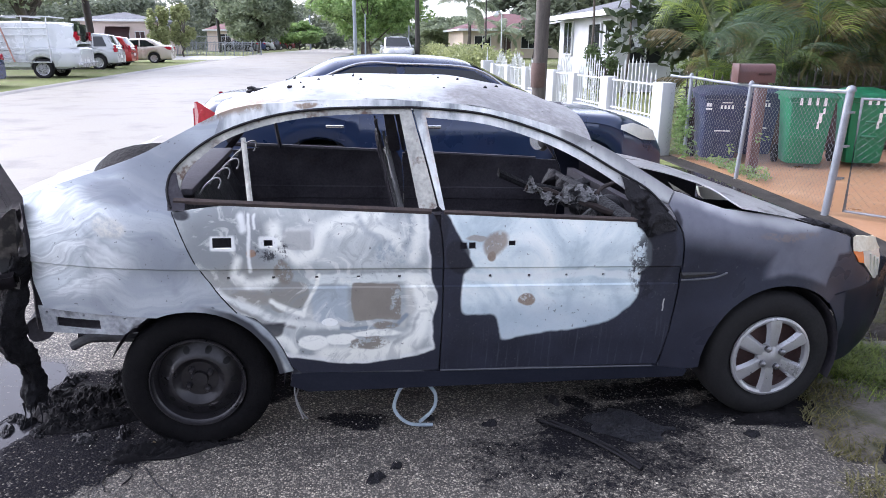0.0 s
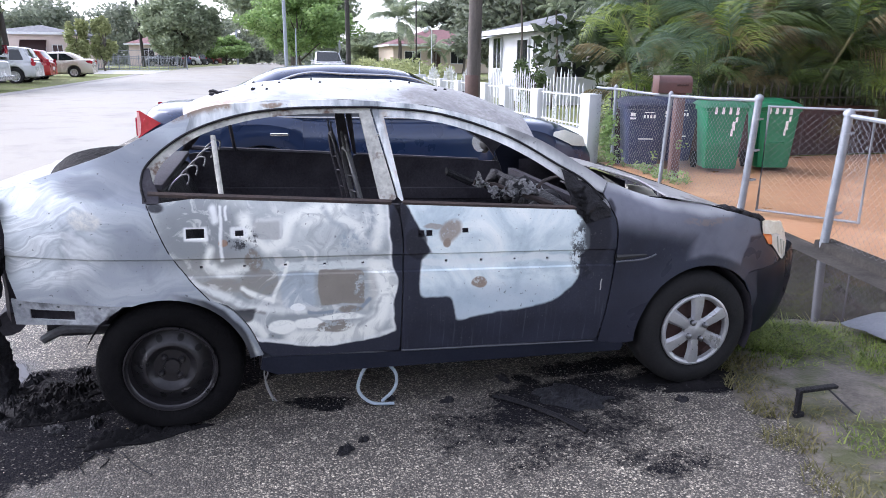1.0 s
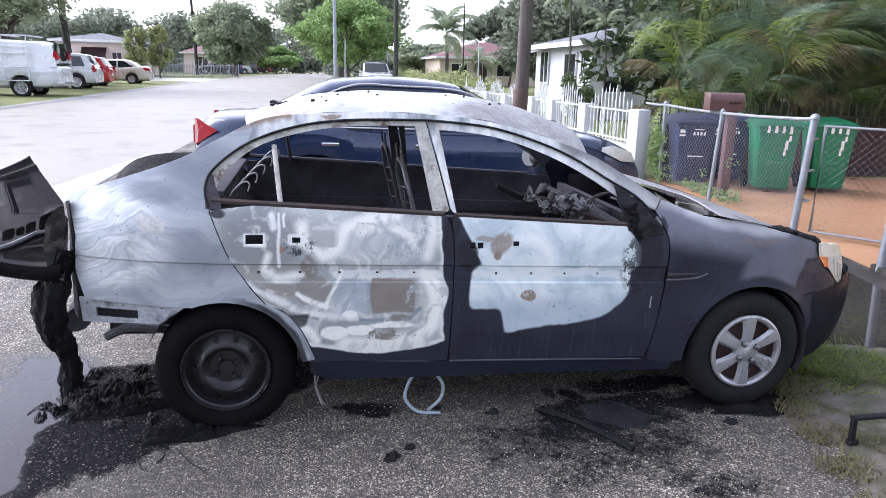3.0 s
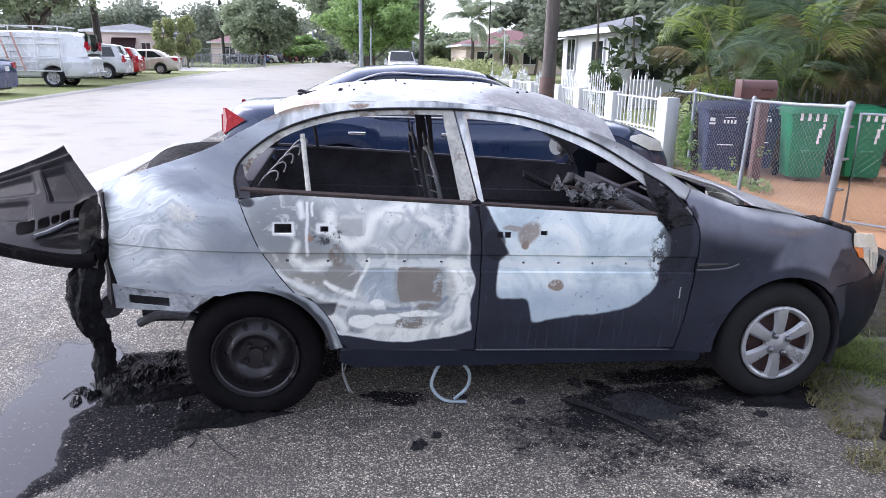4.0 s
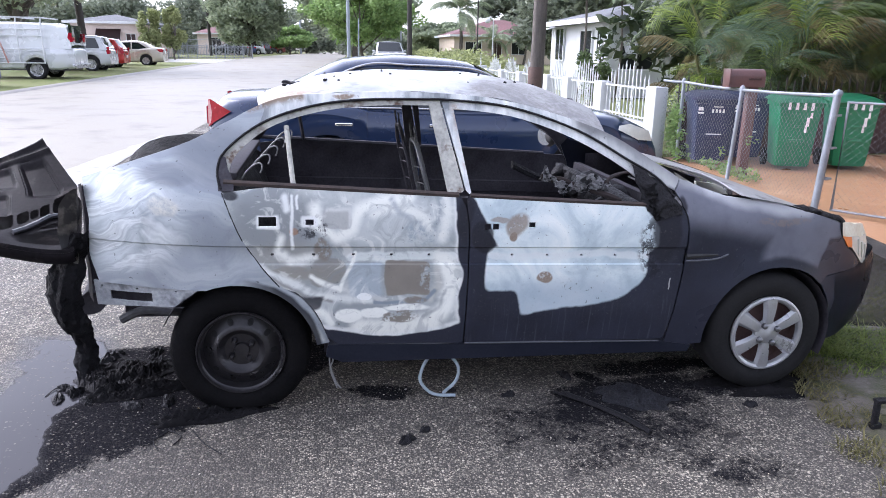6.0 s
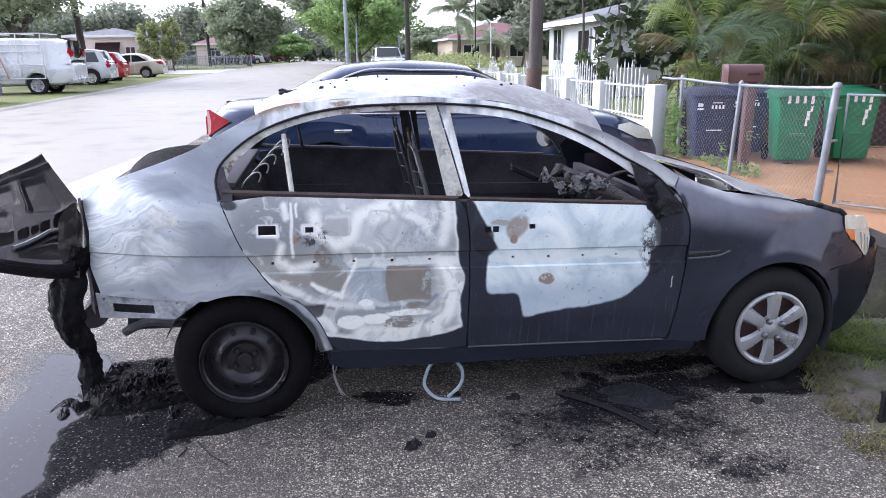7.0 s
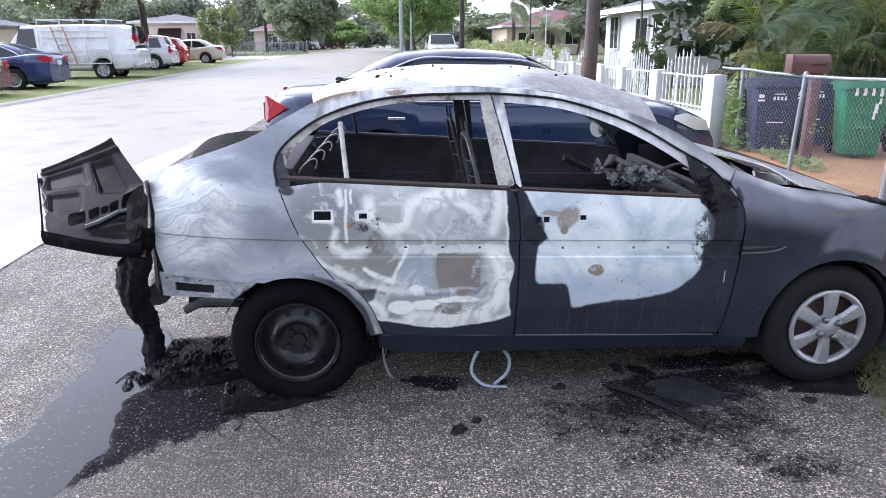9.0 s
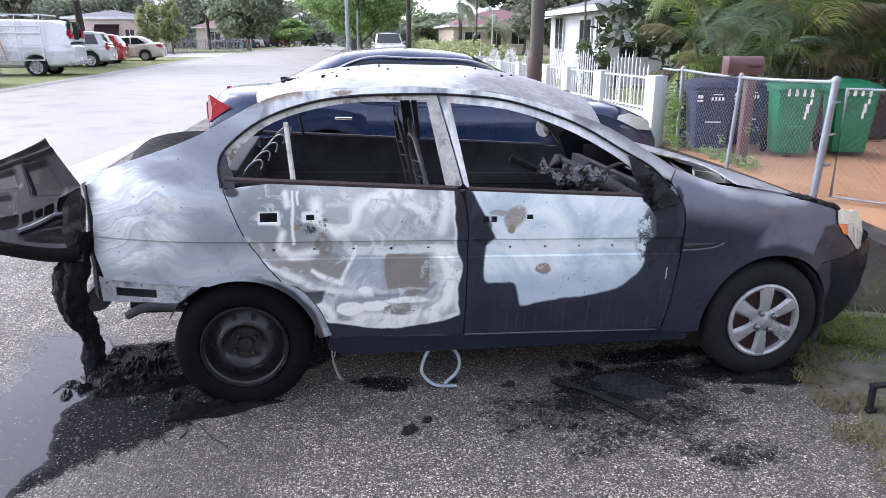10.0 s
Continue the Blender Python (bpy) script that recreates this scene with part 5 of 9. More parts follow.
def tail_end():
    # bare panel behind the missing lamp and the back of the body
    bm = bmesh.new()
    quad_grid(bm, lambda i, j: (-0.565 - 0.05 * math.sin(math.pi * min(1, i / 4)) - 0.03 * math.sin(math.pi * i / 16), 0.085 + 1.43 * i / 16, 0.50 + (0.50 - 0.10 * math.sin(math.pi * min(1.0, i / 16))) * j / 8), 16, 8)
    rough_up(bm, 0.012, 7)
    bmesh.ops.solidify(bm, geom=bm.faces[:], thickness=0.012)
    part("tail_panel", bm, MAT_SOOT, CAR)
    # bracket under the rear wing
    part("bumper_bracket", sheet([(-0.56, 0.597), (-0.115, 0.592), (-0.17, 0.55), (-0.225, 0.508), (-0.555, 0.487)], 0.03, lambda x, z: side(x, z) + 0.010 + 0.10 * (0.597 - z), 0.012, ((-0.49, 0.518, -0.315, 0.560), (-0.53, 0.572, -0.52, 0.580), (-0.38, 0.572, -0.37, 0.580), (-0.22, 0.570, -0.21, 0.578))), MAT_BRACKET, CAR, "pale scorched steel bracket")
    bm = bmesh.new()
    box(bm, (-0.52, 0.125, 0.49), (-0.20, 0.14, 0.60))
    part("bracket_backing", bm, MAT_SOOT, CAR)
    # hollow where the tail lamp sat
    bm = bmesh.new()
    quad_grid(bm, lambda i, j: (-0.572 - (0.075 * j / 5) * max(0.0, math.sin(math.tau * i / 32)) + 0.012 * math.cos(math.tau * i / 32) - 0.02, 0.065 + 0.03 * (1 - (j / 5) ** 2), 0.83 + 0.155 * j / 5 * math.cos(math.tau * i / 32)), 32, 5, closed_u=True)
    rough_up(bm, 0.008, 16)
    part("lamp_recess", bm, MAT_RECESS, CAR, "empty charred tail lamp recess")
    # molten bumper hanging to the ground
    spine = [(0.80, -0.585, 0.05), (0.70, -0.64, 0.085), (0.58, -0.68, 0.095), (0.47, -0.675, 0.085), (0.38, -0.645, 0.065), (0.30, -0.63, 0.055), (0.22, -0.63, 0.058), (0.17, -0.63, 0.045)]
    mid_x, half_w = [(-z, x) for z, x, w in spine], [(-z, w) for z, x, w in spine]
    bm = bmesh.new()

    def rag(i, j):
        z, s = 0.81 - 0.63 * i / 80, -1 + 2 * j / 28
        w = lerp_table(half_w, -z) * (1 + 0.35 * noise.noise((z * 14, 3 * (s > 0), 1)))
        x = lerp_table(mid_x, -z) + s * w * 0.8
        if i == 80:
            z -= 0.05 * max(0.0, noise.noise((j * 0.7, 4, 2)) + 0.1)
        y = 0.06 + 0.05 * s * s + 0.12 * noise.noise((x * 6, z * 5, 3)) * 0.5 + 0.022 * noise.noise((x * 38, z * 9, 3))
        return (x, y, z)
    quad_grid(bm, rag, 80, 28)
    bmesh.ops.solidify(bm, geom=bm.faces[:], thickness=0.018)
    rough_up(bm, 0.009, 40)
    part("rear_bumper", bm, MAT_CHAR, CAR, "melted black bumper sagging to the ground")
    bm = bmesh.new()
    for a, b in (((-0.655, 0.07, 0.2), 0.08), ((-0.63, 0.06, 0.19), 0.07), ((-0.60, 0.08, 0.19), 0.10)):
        tube(bm, [a, (a[0] + 0.004, a[1], a[2] - b * 0.6), (a[0], a[1], a[2] - b)], 0.005, 5, r_end=0.0015)
    part("drips", bm, MAT_CHAR, CAR)
    bm = bmesh.new()
    tube(bm, [(-0.60, 0.18, 0.46), (-0.635, 0.5, 0.47), (-0.64, 0.9, 0.47), (-0.60, 1.42, 0.46)], 0.055, 10)
    rough_up(bm, 0.03, 8)
    part("bumper_beam", bm, MAT_SOOT, CAR)
    # far corner of the rear deck, edge curled up
    bm = bmesh.new()
    arch = smooth_line([(-0.70, 1.30, 0.88), (-0.66, 1.30, 0.96), (-0.58, 1.30, 1.02), (-0.46, 1.30, 1.055), (-0.28, 1.30, 1.07)], 5)
    quad_grid(bm, lambda i, j: (arch[i][0] + 0.012 * j, 1.30 - 0.05 * j, arch[i][2] - 0.03 * j * (0.5 + 0.5 * i / 20)), 20, 3)
    bmesh.ops.solidify(bm, geom=bm.faces[:], thickness=0.012)
    part("deck_edge", rough_up(bm, 0.01, 12), MAT_CHAR, CAR, "curled charred edge of the rear deck")
    # exhaust and axle seen under the tail
    bm = bmesh.new()
    tube(bm, smooth_line([(-0.50, 0.22, 0.37), (-0.40, 0.21, 0.415), (-0.26, 0.21, 0.405), (-0.1, 0.24, 0.40)], 5), 0.020, 8)
    tube(bm, [(-0.22, 0.21, 0.42), (-0.22, 0.21, 0.36)], 0.014, 6)
    part("exhaust_pipe", bm, MAT_SOOTGREY, CAR, "sooted steel exhaust pipe")
    bm = bmesh.new()
    tube(bm, [(0.03, 0.1, 0.29), (0.03, 1.5, 0.29)], 0.035, 8)
    tube(bm, [(0.03, 0.16, 0.30), (0.25, 0.16, 0.33)], 0.03, 6)
    part("rear_axle", bm, MAT_SOOT, CAR)


tail_end()


def cabin():
    # bare springs of the back seat
    bm = bmesh.new()
    for k in range(5):
        c = Vector((0.075 + 0.030 * k, 0.28 + 0.06 * k, 1.0 + 0.030 * k))
        lean = 0.5
        pts = [c + Vector((-0.032 * math.cos(q) + lean * 0.07 * math.sin(q), 0.02 * math.cos(q), 0.01 + 0.052 * math.sin(q))) for q in [math.pi * (-0.12 + 1.05 * i / 14) for i in range(15)]]
        bm = bmesh.new()
        tube(bm, pts, 0.0040, 6)
        part("seat_spring", bm, MAT_WIRE, CAR, "bare bent wire spring of the back seat")
    bm = bmesh.new()
    quad_grid(bm, lambda i, j: (-0.02 + 0.22 * (1 - j / 8) + 0.03 * noise.noise((i * 0.8, j * 0.8, 4)), 0.16 + 1.28 * i / 14, 0.40 + 0.56 * j / 8), 14, 8)
    quad_grid(bm, lambda i, j: (0.16 + 0.42 * j / 5, 0.14 + 1.32 * i / 14, 0.42 + 0.05 * noise.noise((i * 0.9, j * 0.9, 9))), 14, 5)
    part("rear_seat", bm, MAT_CHAR, CAR)
    # front seat frames
    for y0 in (0.20, 0.92):
        bm = bmesh.new()
        ctr = [(0.98, y0, 0.42), (0.90, y0 + 0.01, 0.75), (0.835, y0 + 0.03, 1.02), (0.815, y0 + 0.10, 1.12), (0.81, y0 + 0.17, 1.15), (0.81, y0 + 0.31, 1.15), (0.815, y0 + 0.38, 1.12), (0.835, y0 + 0.44, 1.02), (0.90, y0 + 0.46, 0.75), (0.98, y0 + 0.46, 0.42)]
        tube(bm, smooth_line(ctr, 4), 0.012, 7)
        for z in (0.62, 0.72, 0.82, 0.92, 1.0):
            x = 0.98 - (z - 0.42) * 0.245
            tube(bm, [(x, y0 + 0.02, z), (x + 0.02, y0 + 0.15, z - 0.015), (x + 0.02, y0 + 0.31, z + 0.01), (x, y0 + 0.44, z)], 0.0035, 5)
        for y in (y0 + 0.14, y0 + 0.32):
            tube(bm, [(0.812, y, 1.14), (0.80, y, 1.20), (0.80, y + 0.02, 1.225)], 0.006, 6)
        box(bm, (0.92, y0 + 0.02, 0.36), (1.36, y0 + 0.44, 0.42))
        part("seat_frame", bm, MAT_WIRE if y0 < 0.5 else MAT_SOOT, CAR, "bare steel front seat frame" if y0 < 0.5 else "")
    # what is left of the dashboard
    bm = bmesh.new()
    tube(bm, [(1.90, 0.10, 0.86), (1.90, 0.8, 0.87), (1.90, 1.50, 0.86)], 0.03, 8)
    tube(bm, [(1.46, 1.02, 0.95), (1.62, 1.05, 0.90), (1.9, 1.1, 0.84)], 0.02, 7)
    for k in range(9):
        rr = bmesh.ops.create_icosphere(bm, subdivisions=2, radius=0.06 + 0.03 * random.random(), matrix=Matrix.Translation((1.80 + 0.14 * random.random(), 0.2 + 1.2 * k / 8, 0.76 + 0.08 * random.random())))
    rough_up(bm, 0.04, 9)
    part("dashboard", bm, MAT_CHAR, CAR, "charred remains of the dashboard")
    bm = bmesh.new()
    for cx, cz, r, sx, sz in ((1.70, 0.955, 0.06, 1.2, 0.75), (1.77, 0.94, 0.04, 1.3, 0.7), (1.65, 0.935, 0.035, 1.3, 0.7), (1.475, 0.99, 0.022, 1.0, 1.8), (1.495, 0.975, 0.02, 1.5, 0.8), (1.545, 0.955, 0.022, 1.7, 0.6), (1.59, 0.925, 0.024, 1.6, 0.8)):
        bm = bmesh.new()
        bmesh.ops.create_icosphere(bm, subdivisions=5, radius=r, matrix=Matrix.Translation((cx, 0.45, cz)) @ Matrix.Diagonal((sx, 1.0, sz, 1)))
        for v in bm.verts:
            v.co += noise.noise_vector(v.co * 18) * 0.02 + noise.noise_vector(v.co * 55) * 0.013 + noise.noise_vector(v.co * 120) * 0.006
        part("ash_lump", bm, MAT_ASH, CAR, "crumpled lump of pale ash and molten alloy")
    bm = bmesh.new()
    tube(bm, smooth_line([(1.45, 0.45, 0.985), (1.55, 0.46, 0.965), (1.64, 0.45, 0.94), (1.74, 0.42, 0.915), (1.86, 0.40, 0.87)], 4), 0.016, 7)
    tube(bm, smooth_line([(1.78, 0.44, 0.95), (1.86, 0.48, 0.99), (1.95, 0.5, 1.01)], 4), 0.009, 6)
    rough_up(bm, 0.012, 20)
    part("column", bm, MAT_RUST, CAR)
    # far mirror, near melted mirror and sail panel
    bm = bmesh.new()
    bmesh.ops.create_uvsphere(bm, u_segments=20, v_segments=12, radius=0.5, matrix=Matrix.Translation((1.905, 1.735, 1.045)) @ Matrix.Diagonal((0.085, 0.19, 0.15, 1)))
    part("far_mirror", bm, MAT_PLASTIC, CAR)
    bm = bmesh.new()
    bmesh.ops.create_circle(bm, cap_ends=True, segments=24, radius=0.5, matrix=Matrix.Translation((1.862, 1.715, 1.045)) @ Matrix.Rotation(radians(30), 4, "Z") @ Matrix.Rotation(radians(-90), 4, "Y") @ Matrix.Diagonal((0.13, 0.13, 1, 1)))
    part("mirror_glass", bm, MAT_MIRROR, CAR)
    part("sooty_corner", sheet([(-0.030, 0.992), (0.030, 0.992), (0.030, 1.03), (0.006, 1.075), (-0.004, 1.12), (-0.022, 1.12), (-0.036, 1.06)], 0.02, lambda x, z: side(x, z) - 0.003, 0.004), MAT_SOOT, CAR, "sooty black corner behind the rear window")
    part("sail_panel", rough_up(sheet([(1.742, 1.108), (1.80, 1.082), (1.85, 1.05), (1.90, 1.0), (1.945, 0.95), (1.965, 0.905), (1.88, 0.885), (1.80, 0.915), (1.775, 0.955), (1.757, 1.03)], 0.016, lambda x, z: side(x, z) - 0.007, 0.014), 0.013, 30), MAT_CHAR, CAR)
    bm = bmesh.new()

    def droop(i, j):
        t, u = i / 30, -1 + 2 * j / 8
        w = 0.042 * (1 - 0.75 * t) * (1 + 0.5 * noise.noise((t * 9, 2 * (u > 0), 1)))
        x = 1.805 + 0.045 * t + w * u
        z = 1.03 - 0.155 * t
        bulge = 0.016 * (1 - 0.6 * t) * (1 - u * u) * (0.7 + 0.9 * noise.noise((t * 7, u, 5)))
        return (x, side(x, z) - 0.008 - bulge, z)
    quad_grid(bm, droop, 30, 8)
    bmesh.ops.solidify(bm, geom=bm.faces[:], thickness=0.008)
    for v in bm.verts:
        v.co += noise.noise_vector(v.co * 40) * 0.010 + noise.noise_vector(v.co * 90) * 0.005
    part("melted_mirror", bm, MAT_CHAR, CAR, "melted black mirror drooping down the door")
    # pale line that paints a highlight along the upper edge of the sill
    bm = bmesh.new()
    tube(bm, [(1.0 + 0.93 * k / 10, side(1.5, 0.31) - 0.004, 0.312 - 0.020 * k / 10) for k in range(11)], 0.0035, 5)
    part("sill_edge", bm, MAT_LIP_AND_HIGHLIGHT, CAR)
    # cowl tray and strips under the open screen
    bm = bmesh.new()
    quad_grid(bm, lambda i, j: (1.98 + 0.50 * i / 8, 0.10 + 1.40 * j / 14, 0.80 - 0.06 * math.sin(math.pi * i / 8) + 0.02 * noise.noise((i, j, 2))), 8, 14)
    part("cowl", bm, MAT_CHAR, CAR)
    bm = bmesh.new()
    for k in range(5):
        tube(bm, [(2.05 + 0.03 * k, 0.14 + 0.03 * k, 0.90 - 0.012 * k), (2.10 + 0.03 * k, 0.42, 0.915 - 0.012 * k), (2.12 + 0.03 * k, 0.9, 0.91 - 0.012 * k)], 0.006, 5)
    tube(bm, [(2.07, 0.10, 0.96), (2.14, 0.12, 0.945), (2.22, 0.11, 0.92)], 0.010, 6)
    part("cowl_strips", bm, MAT_SOOTGREY, CAR)
    # a pale bent tab standing up beside the screen pillar
    bm = bmesh.new()
    quad_grid(bm, lambda i, j: (2.03 + 0.075 * i / 4 + 0.010 * j, 0.22 - 0.03 * i / 4, 1.055 - 0.045 * i / 4 - 0.035 * j / 3 * (1 - 0.6 * i / 4)), 4, 3)
    bmesh.ops.solidify(bm, geom=bm.faces[:], thickness=0.006)
    part("hinge_tab", bm, MAT_FRAME, CAR, "pale bent hood hinge tab")
    # engine bay clutter under the lifted hood
    bm = bmesh.new()
    for k in range(14):
        bmesh.ops.create_icosphere(bm, subdivisions=2, radius=0.03 + 0.03 * random.random(), matrix=Matrix.Translation((2.10 + 0.3 * random.random(), 0.15 + 0.9 * random.random(), 0.78 + 0.06 * random.random())) @ Matrix.Diagonal((1.5, 1.2, 0.7, 1)))
    rough_up(bm, 0.03, 16)
    tagged(part("engine_debris", bm, MAT_CHAR, CAR, "charred lumps in the engine bay"), kind="stuff")
    # screen header and pillars inside, rear shelf
    bm = bmesh.new()
    tube(bm, [(1.64, 0.34, 1.25), (1.69, 0.8, 1.33), (1.64, 1.26, 1.25)], 0.022, 6)
    part("header_rail", bm, MAT_SOOT, CAR)
    bm = bmesh.new()
    tube(bm, [(0.15, 0.30, 1.29), (0.11, 0.8, 1.325), (0.15, 1.30, 1.29)], 0.022, 6)
    part("header_rail", bm, MAT_SOOT, CAR)
    bm = bmesh.new()
    box(bm, (-0.30, 0.22, 1.0), (0.02, 1.38, 1.03), None, 0.01)
    part("rear_shelf", bm, MAT_SOOT, CAR)
    # burnt rubber seal rolls on the roof
    bm = bmesh.new()
    for k in range(14):
        bmesh.ops.create_icosphere(bm, subdivisions=1, radius=0.007 + 0.009 * random.random(), matrix=Matrix.Translation((0.20 + 0.13 * random.random(), 0.62 + 0.2 * random.random(), 1.380 + 0.012 * random.random())) @ Matrix.Diagonal((1.6, 1.2, 0.7, 1)))
    rough_up(bm, 0.008, 40)
    tagged(part("roof_debris", bm, MAT_CHAR, CAR), "crumbs of charred rubber on the roof", kind="stuff")
    # ash flakes on the roof
    bm = bmesh.new()
    for k in range(26):
        x, s = 0.35 + 1.1 * random.random(), random.uniform(-0.85, 0.6)
        zz = lerp_table([(0.2, 1.375), (0.4, 1.43), (0.69, 1.462), (1.16, 1.46), (1.47, 1.41)], x)
        ze = lerp_table([(0.2, 1.335), (0.45, 1.378), (0.78, 1.39), (1.18, 1.365), (1.6, 1.255)], x)
        bmesh.ops.create_icosphere(bm, subdivisions=1, radius=0.004 + 0.006 * random.random() ** 2, matrix=Matrix.Translation((x, YC + s * 0.57, ze + (zz - ze) * (1 - abs(s) ** 2.6) + 0.006)))
    tagged(part("ash_flakes", bm, MAT_CHAR, CAR), "tiny charred flakes on the roof", kind="stuff")


MAT_MIRROR = base_material("clouded_mirror", 0.25, 0.9)[0]
MAT_MIRROR.node_tree.nodes["Principled BSDF"].inputs["Base Color"].default_value = (0.16, 0.17, 0.19, 1)
cabin()


# ---------------- debris on the asphalt ----------------
def rubble(name, label, cx, cy, rx, ry, h, seed, material, turn=0.0, category="debris", n=130, floor=0.45):
    bm = bmesh.new()
    ct, st = math.cos(turn), math.sin(turn)

    def f(i, j):
        u, v = -1 + 2 * i / n, -1 + 2 * j / n
        d = math.hypot(u, v)
        edge = 1.0 + 0.45 * noise.noise((u * 2.2 + seed, v * 2.2, seed))
        k = max(0.0, 1 - (d / max(0.3, edge * 0.85)) ** 3)
        x, y = u * rx, v * ry
        z = h * k * (floor + 1.1 * noise.noise((u * 3.2 + seed, v * 4, 1.5)) + 0.5 * abs(noise.noise((u * 8 + seed, v * 6, 2.5))) + 0.38 * noise.noise((u * 12, v * 9, seed)) + 0.30 * noise.noise((u * 30, v * 24, seed)))
        if k <= 0:
            z = -0.02
        wx, wy = cx + x * ct - y * st, cy + x * st + y * ct
        return (wx, wy, zg(wx, wy) + 0.004 + z)
    quad_grid(bm, f, n, n)
    return tagged(link_mesh(name, bm, material, True), label, category)


MAT_OILY = surf("oily_burnt_residue", (0.005, 0.005, 0.006), (0.016, 0.015, 0.016), 9, 45, 0.75, 0.0, 0.8, 0.008, ((0.05, 0.048, 0.046), 16, 0.66, 0.72))
MAT_OILY.node_tree.nodes["Principled BSDF"].inputs["Specular IOR Level"].default_value = 0.08
rubble("rubber_residue", "lumpy heap of burnt black rubber and ash on wet asphalt", -0.56, 0.42, 0.27, 0.27, 0.040, 3.1, MAT_OILY)
rubble("lining_scrap", "flat scrap of charred lining beside the rear wheel", -0.08, 0.0, 0.28, 0.085, 0.035, 8.4, MAT_OILY, 0.22)
rubble("rubber_residue", "lumpy heap of burnt black rubber beside the rear wheel", -0.46, 0.25, 0.28, 0.10, 0.035, 5.5, MAT_OILY, 0.1)
rubble("glass_sheet", "crumbled dark tinted window glass lying on asphalt", 1.83, -0.03, 0.22, 0.14, 0.020, 2.2, surf("shattered_tinted_glass", (0.005, 0.005, 0.008), (0.020, 0.021, 0.028), 26, 120, 0.5, 0, 1.0, 0.02), -0.45, "glass", floor=0.7)
for i, (x, y, rx, ry, t) in enumerate(((0.72, -0.30, 0.055, 0.030, 0.7), (0.80, -0.235, 0.03, 0.022, 0.4), (1.24, 0.04, 0.05, 0.022, 0.1), (2.36, -0.17, 0.04, 0.028, -0.3), (1.58, 0.22, 0.03, 0.06, 0.2), (0.98, 0.12, 0.025, 0.02, 0.0))):
    rubble("clod", "small black lump of charred rubber on asphalt", x, y, rx, ry, 0.016, i * 1.7, MAT_CHAR, t, "clod", 16, 0.8)
rnd = random.Random(19)
for k in range(26):
    x, y = rnd.uniform(-0.82, -0.30), rnd.uniform(0.08, 0.70)
    if y < 0.12 + 0.9 * x:
        continue
    rubble("char_scrap", "torn flat scrap of burnt rubber lying on asphalt", x, y, rnd.uniform(0.03, 0.075), rnd.uniform(0.018, 0.04), rnd.uniform(0.012, 0.028), 3.3 + k, MAT_CHAR, rnd.uniform(-1.5, 1.5), "scrap", 18, 0.7)
rubble("mud", "black oily mud packed under the front tyre", 2.52, 0.06, 0.34, 0.16, 0.016, 6.3, MAT_OILY, 0.0, "mud", 40, 0.9)
rubble("foam_scrap", "yellowish scrap of burnt seat foam", -0.16, 0.005, 0.035, 0.025, 0.024, 1.1, surf("scorched_foam", (0.07, 0.052, 0.024), (0.22, 0.17, 0.09), 14, 60, 0.9, 0, 0.8, 0.006), 0, "foam", 12, 0.8)


def strands(name, label, category, lines, r, material, sides=7):
    bm = bmesh.new()
    for ln in lines:
        tube(bm, smooth_line([(x, y, z) for x, y, z in ln], 7), r, sides)
    return tagged(link_mesh(name, bm, material), label, category)


MAT_HOSE = surf("blue_grey_rubber_seal", (0.24, 0.30, 0.35), (0.42, 0.49, 0.54), 14, 60, 0.5, 0, 0.3, 0.001)
strands("rubber_seal", "pale blue-grey rubber seal looping from the sill", "seal", [[(0.912, 0.06, 0.262), (0.87, 0.06, 0.204), (0.832, 0.06, 0.14), (0.822, 0.06, 0.069), (0.882, 0.055, 0.004), (0.985, 0.05, -0.008)], [(0.912, 0.06, 0.262), (0.952, 0.062, 0.202), (0.998, 0.065, 0.132), (0.99, 0.07, 0.057), (0.93, 0.075, -0.004)]], 0.0080, MAT_HOSE)
strands("rag_strip", "thin grey strip hanging behind the rear wheel", "strip", [[(0.415, 0.0, 0.27), (0.41, -0.005, 0.22), (0.42, 0.0, 0.17), (0.435, 0.01, 0.12), (0.455, 0.015, 0.085)], [(0.415, 0.0, 0.27), (0.425, 0.0, 0.23), (0.412, 0.005, 0.18), (0.44, -0.01, 0.10)]], 0.0035, surf("grey_strip", (0.10, 0.10, 0.10), (0.24, 0.24, 0.24), 14, 60, 0.7))
strands("trim_strip", "long black rubber window trim lying on asphalt", "trim", [[(1.46, 0.03, -0.015), (1.58, -0.08, -0.02), (1.68, -0.22, -0.022), (1.76, -0.37, -0.026)], [(1.50, 0.03, -0.015), (1.61, -0.09, -0.02), (1.71, -0.23, -0.022), (1.77, -0.36, -0.026)]], 0.007, MAT_CHAR)
strands("wire_strands", "thin blackened wires lying on asphalt", "wire", [[(-0.26, -0.12, 0.012), (-0.20, -0.18, 0.01), (-0.22, -0.24, 0.008)], [(-0.16, -0.14, 0.012), (-0.10, -0.24, 0.008), (-0.02, -0.33, 0.006)], [(-0.26, -0.13, 0.012), (-0.3, -0.2, 0.01), (-0.27, -0.27, 0.008)]], 0.003, MAT_CHAR, 5)
strands("wire_strands", "thin black wire lying in the puddle", "wire", [[(-0.86, 0.24, 0.021), (-0.84, 0.31, 0.023), (-0.79, 0.345, 0.021)]], 0.0025, MAT_CHAR, 5)


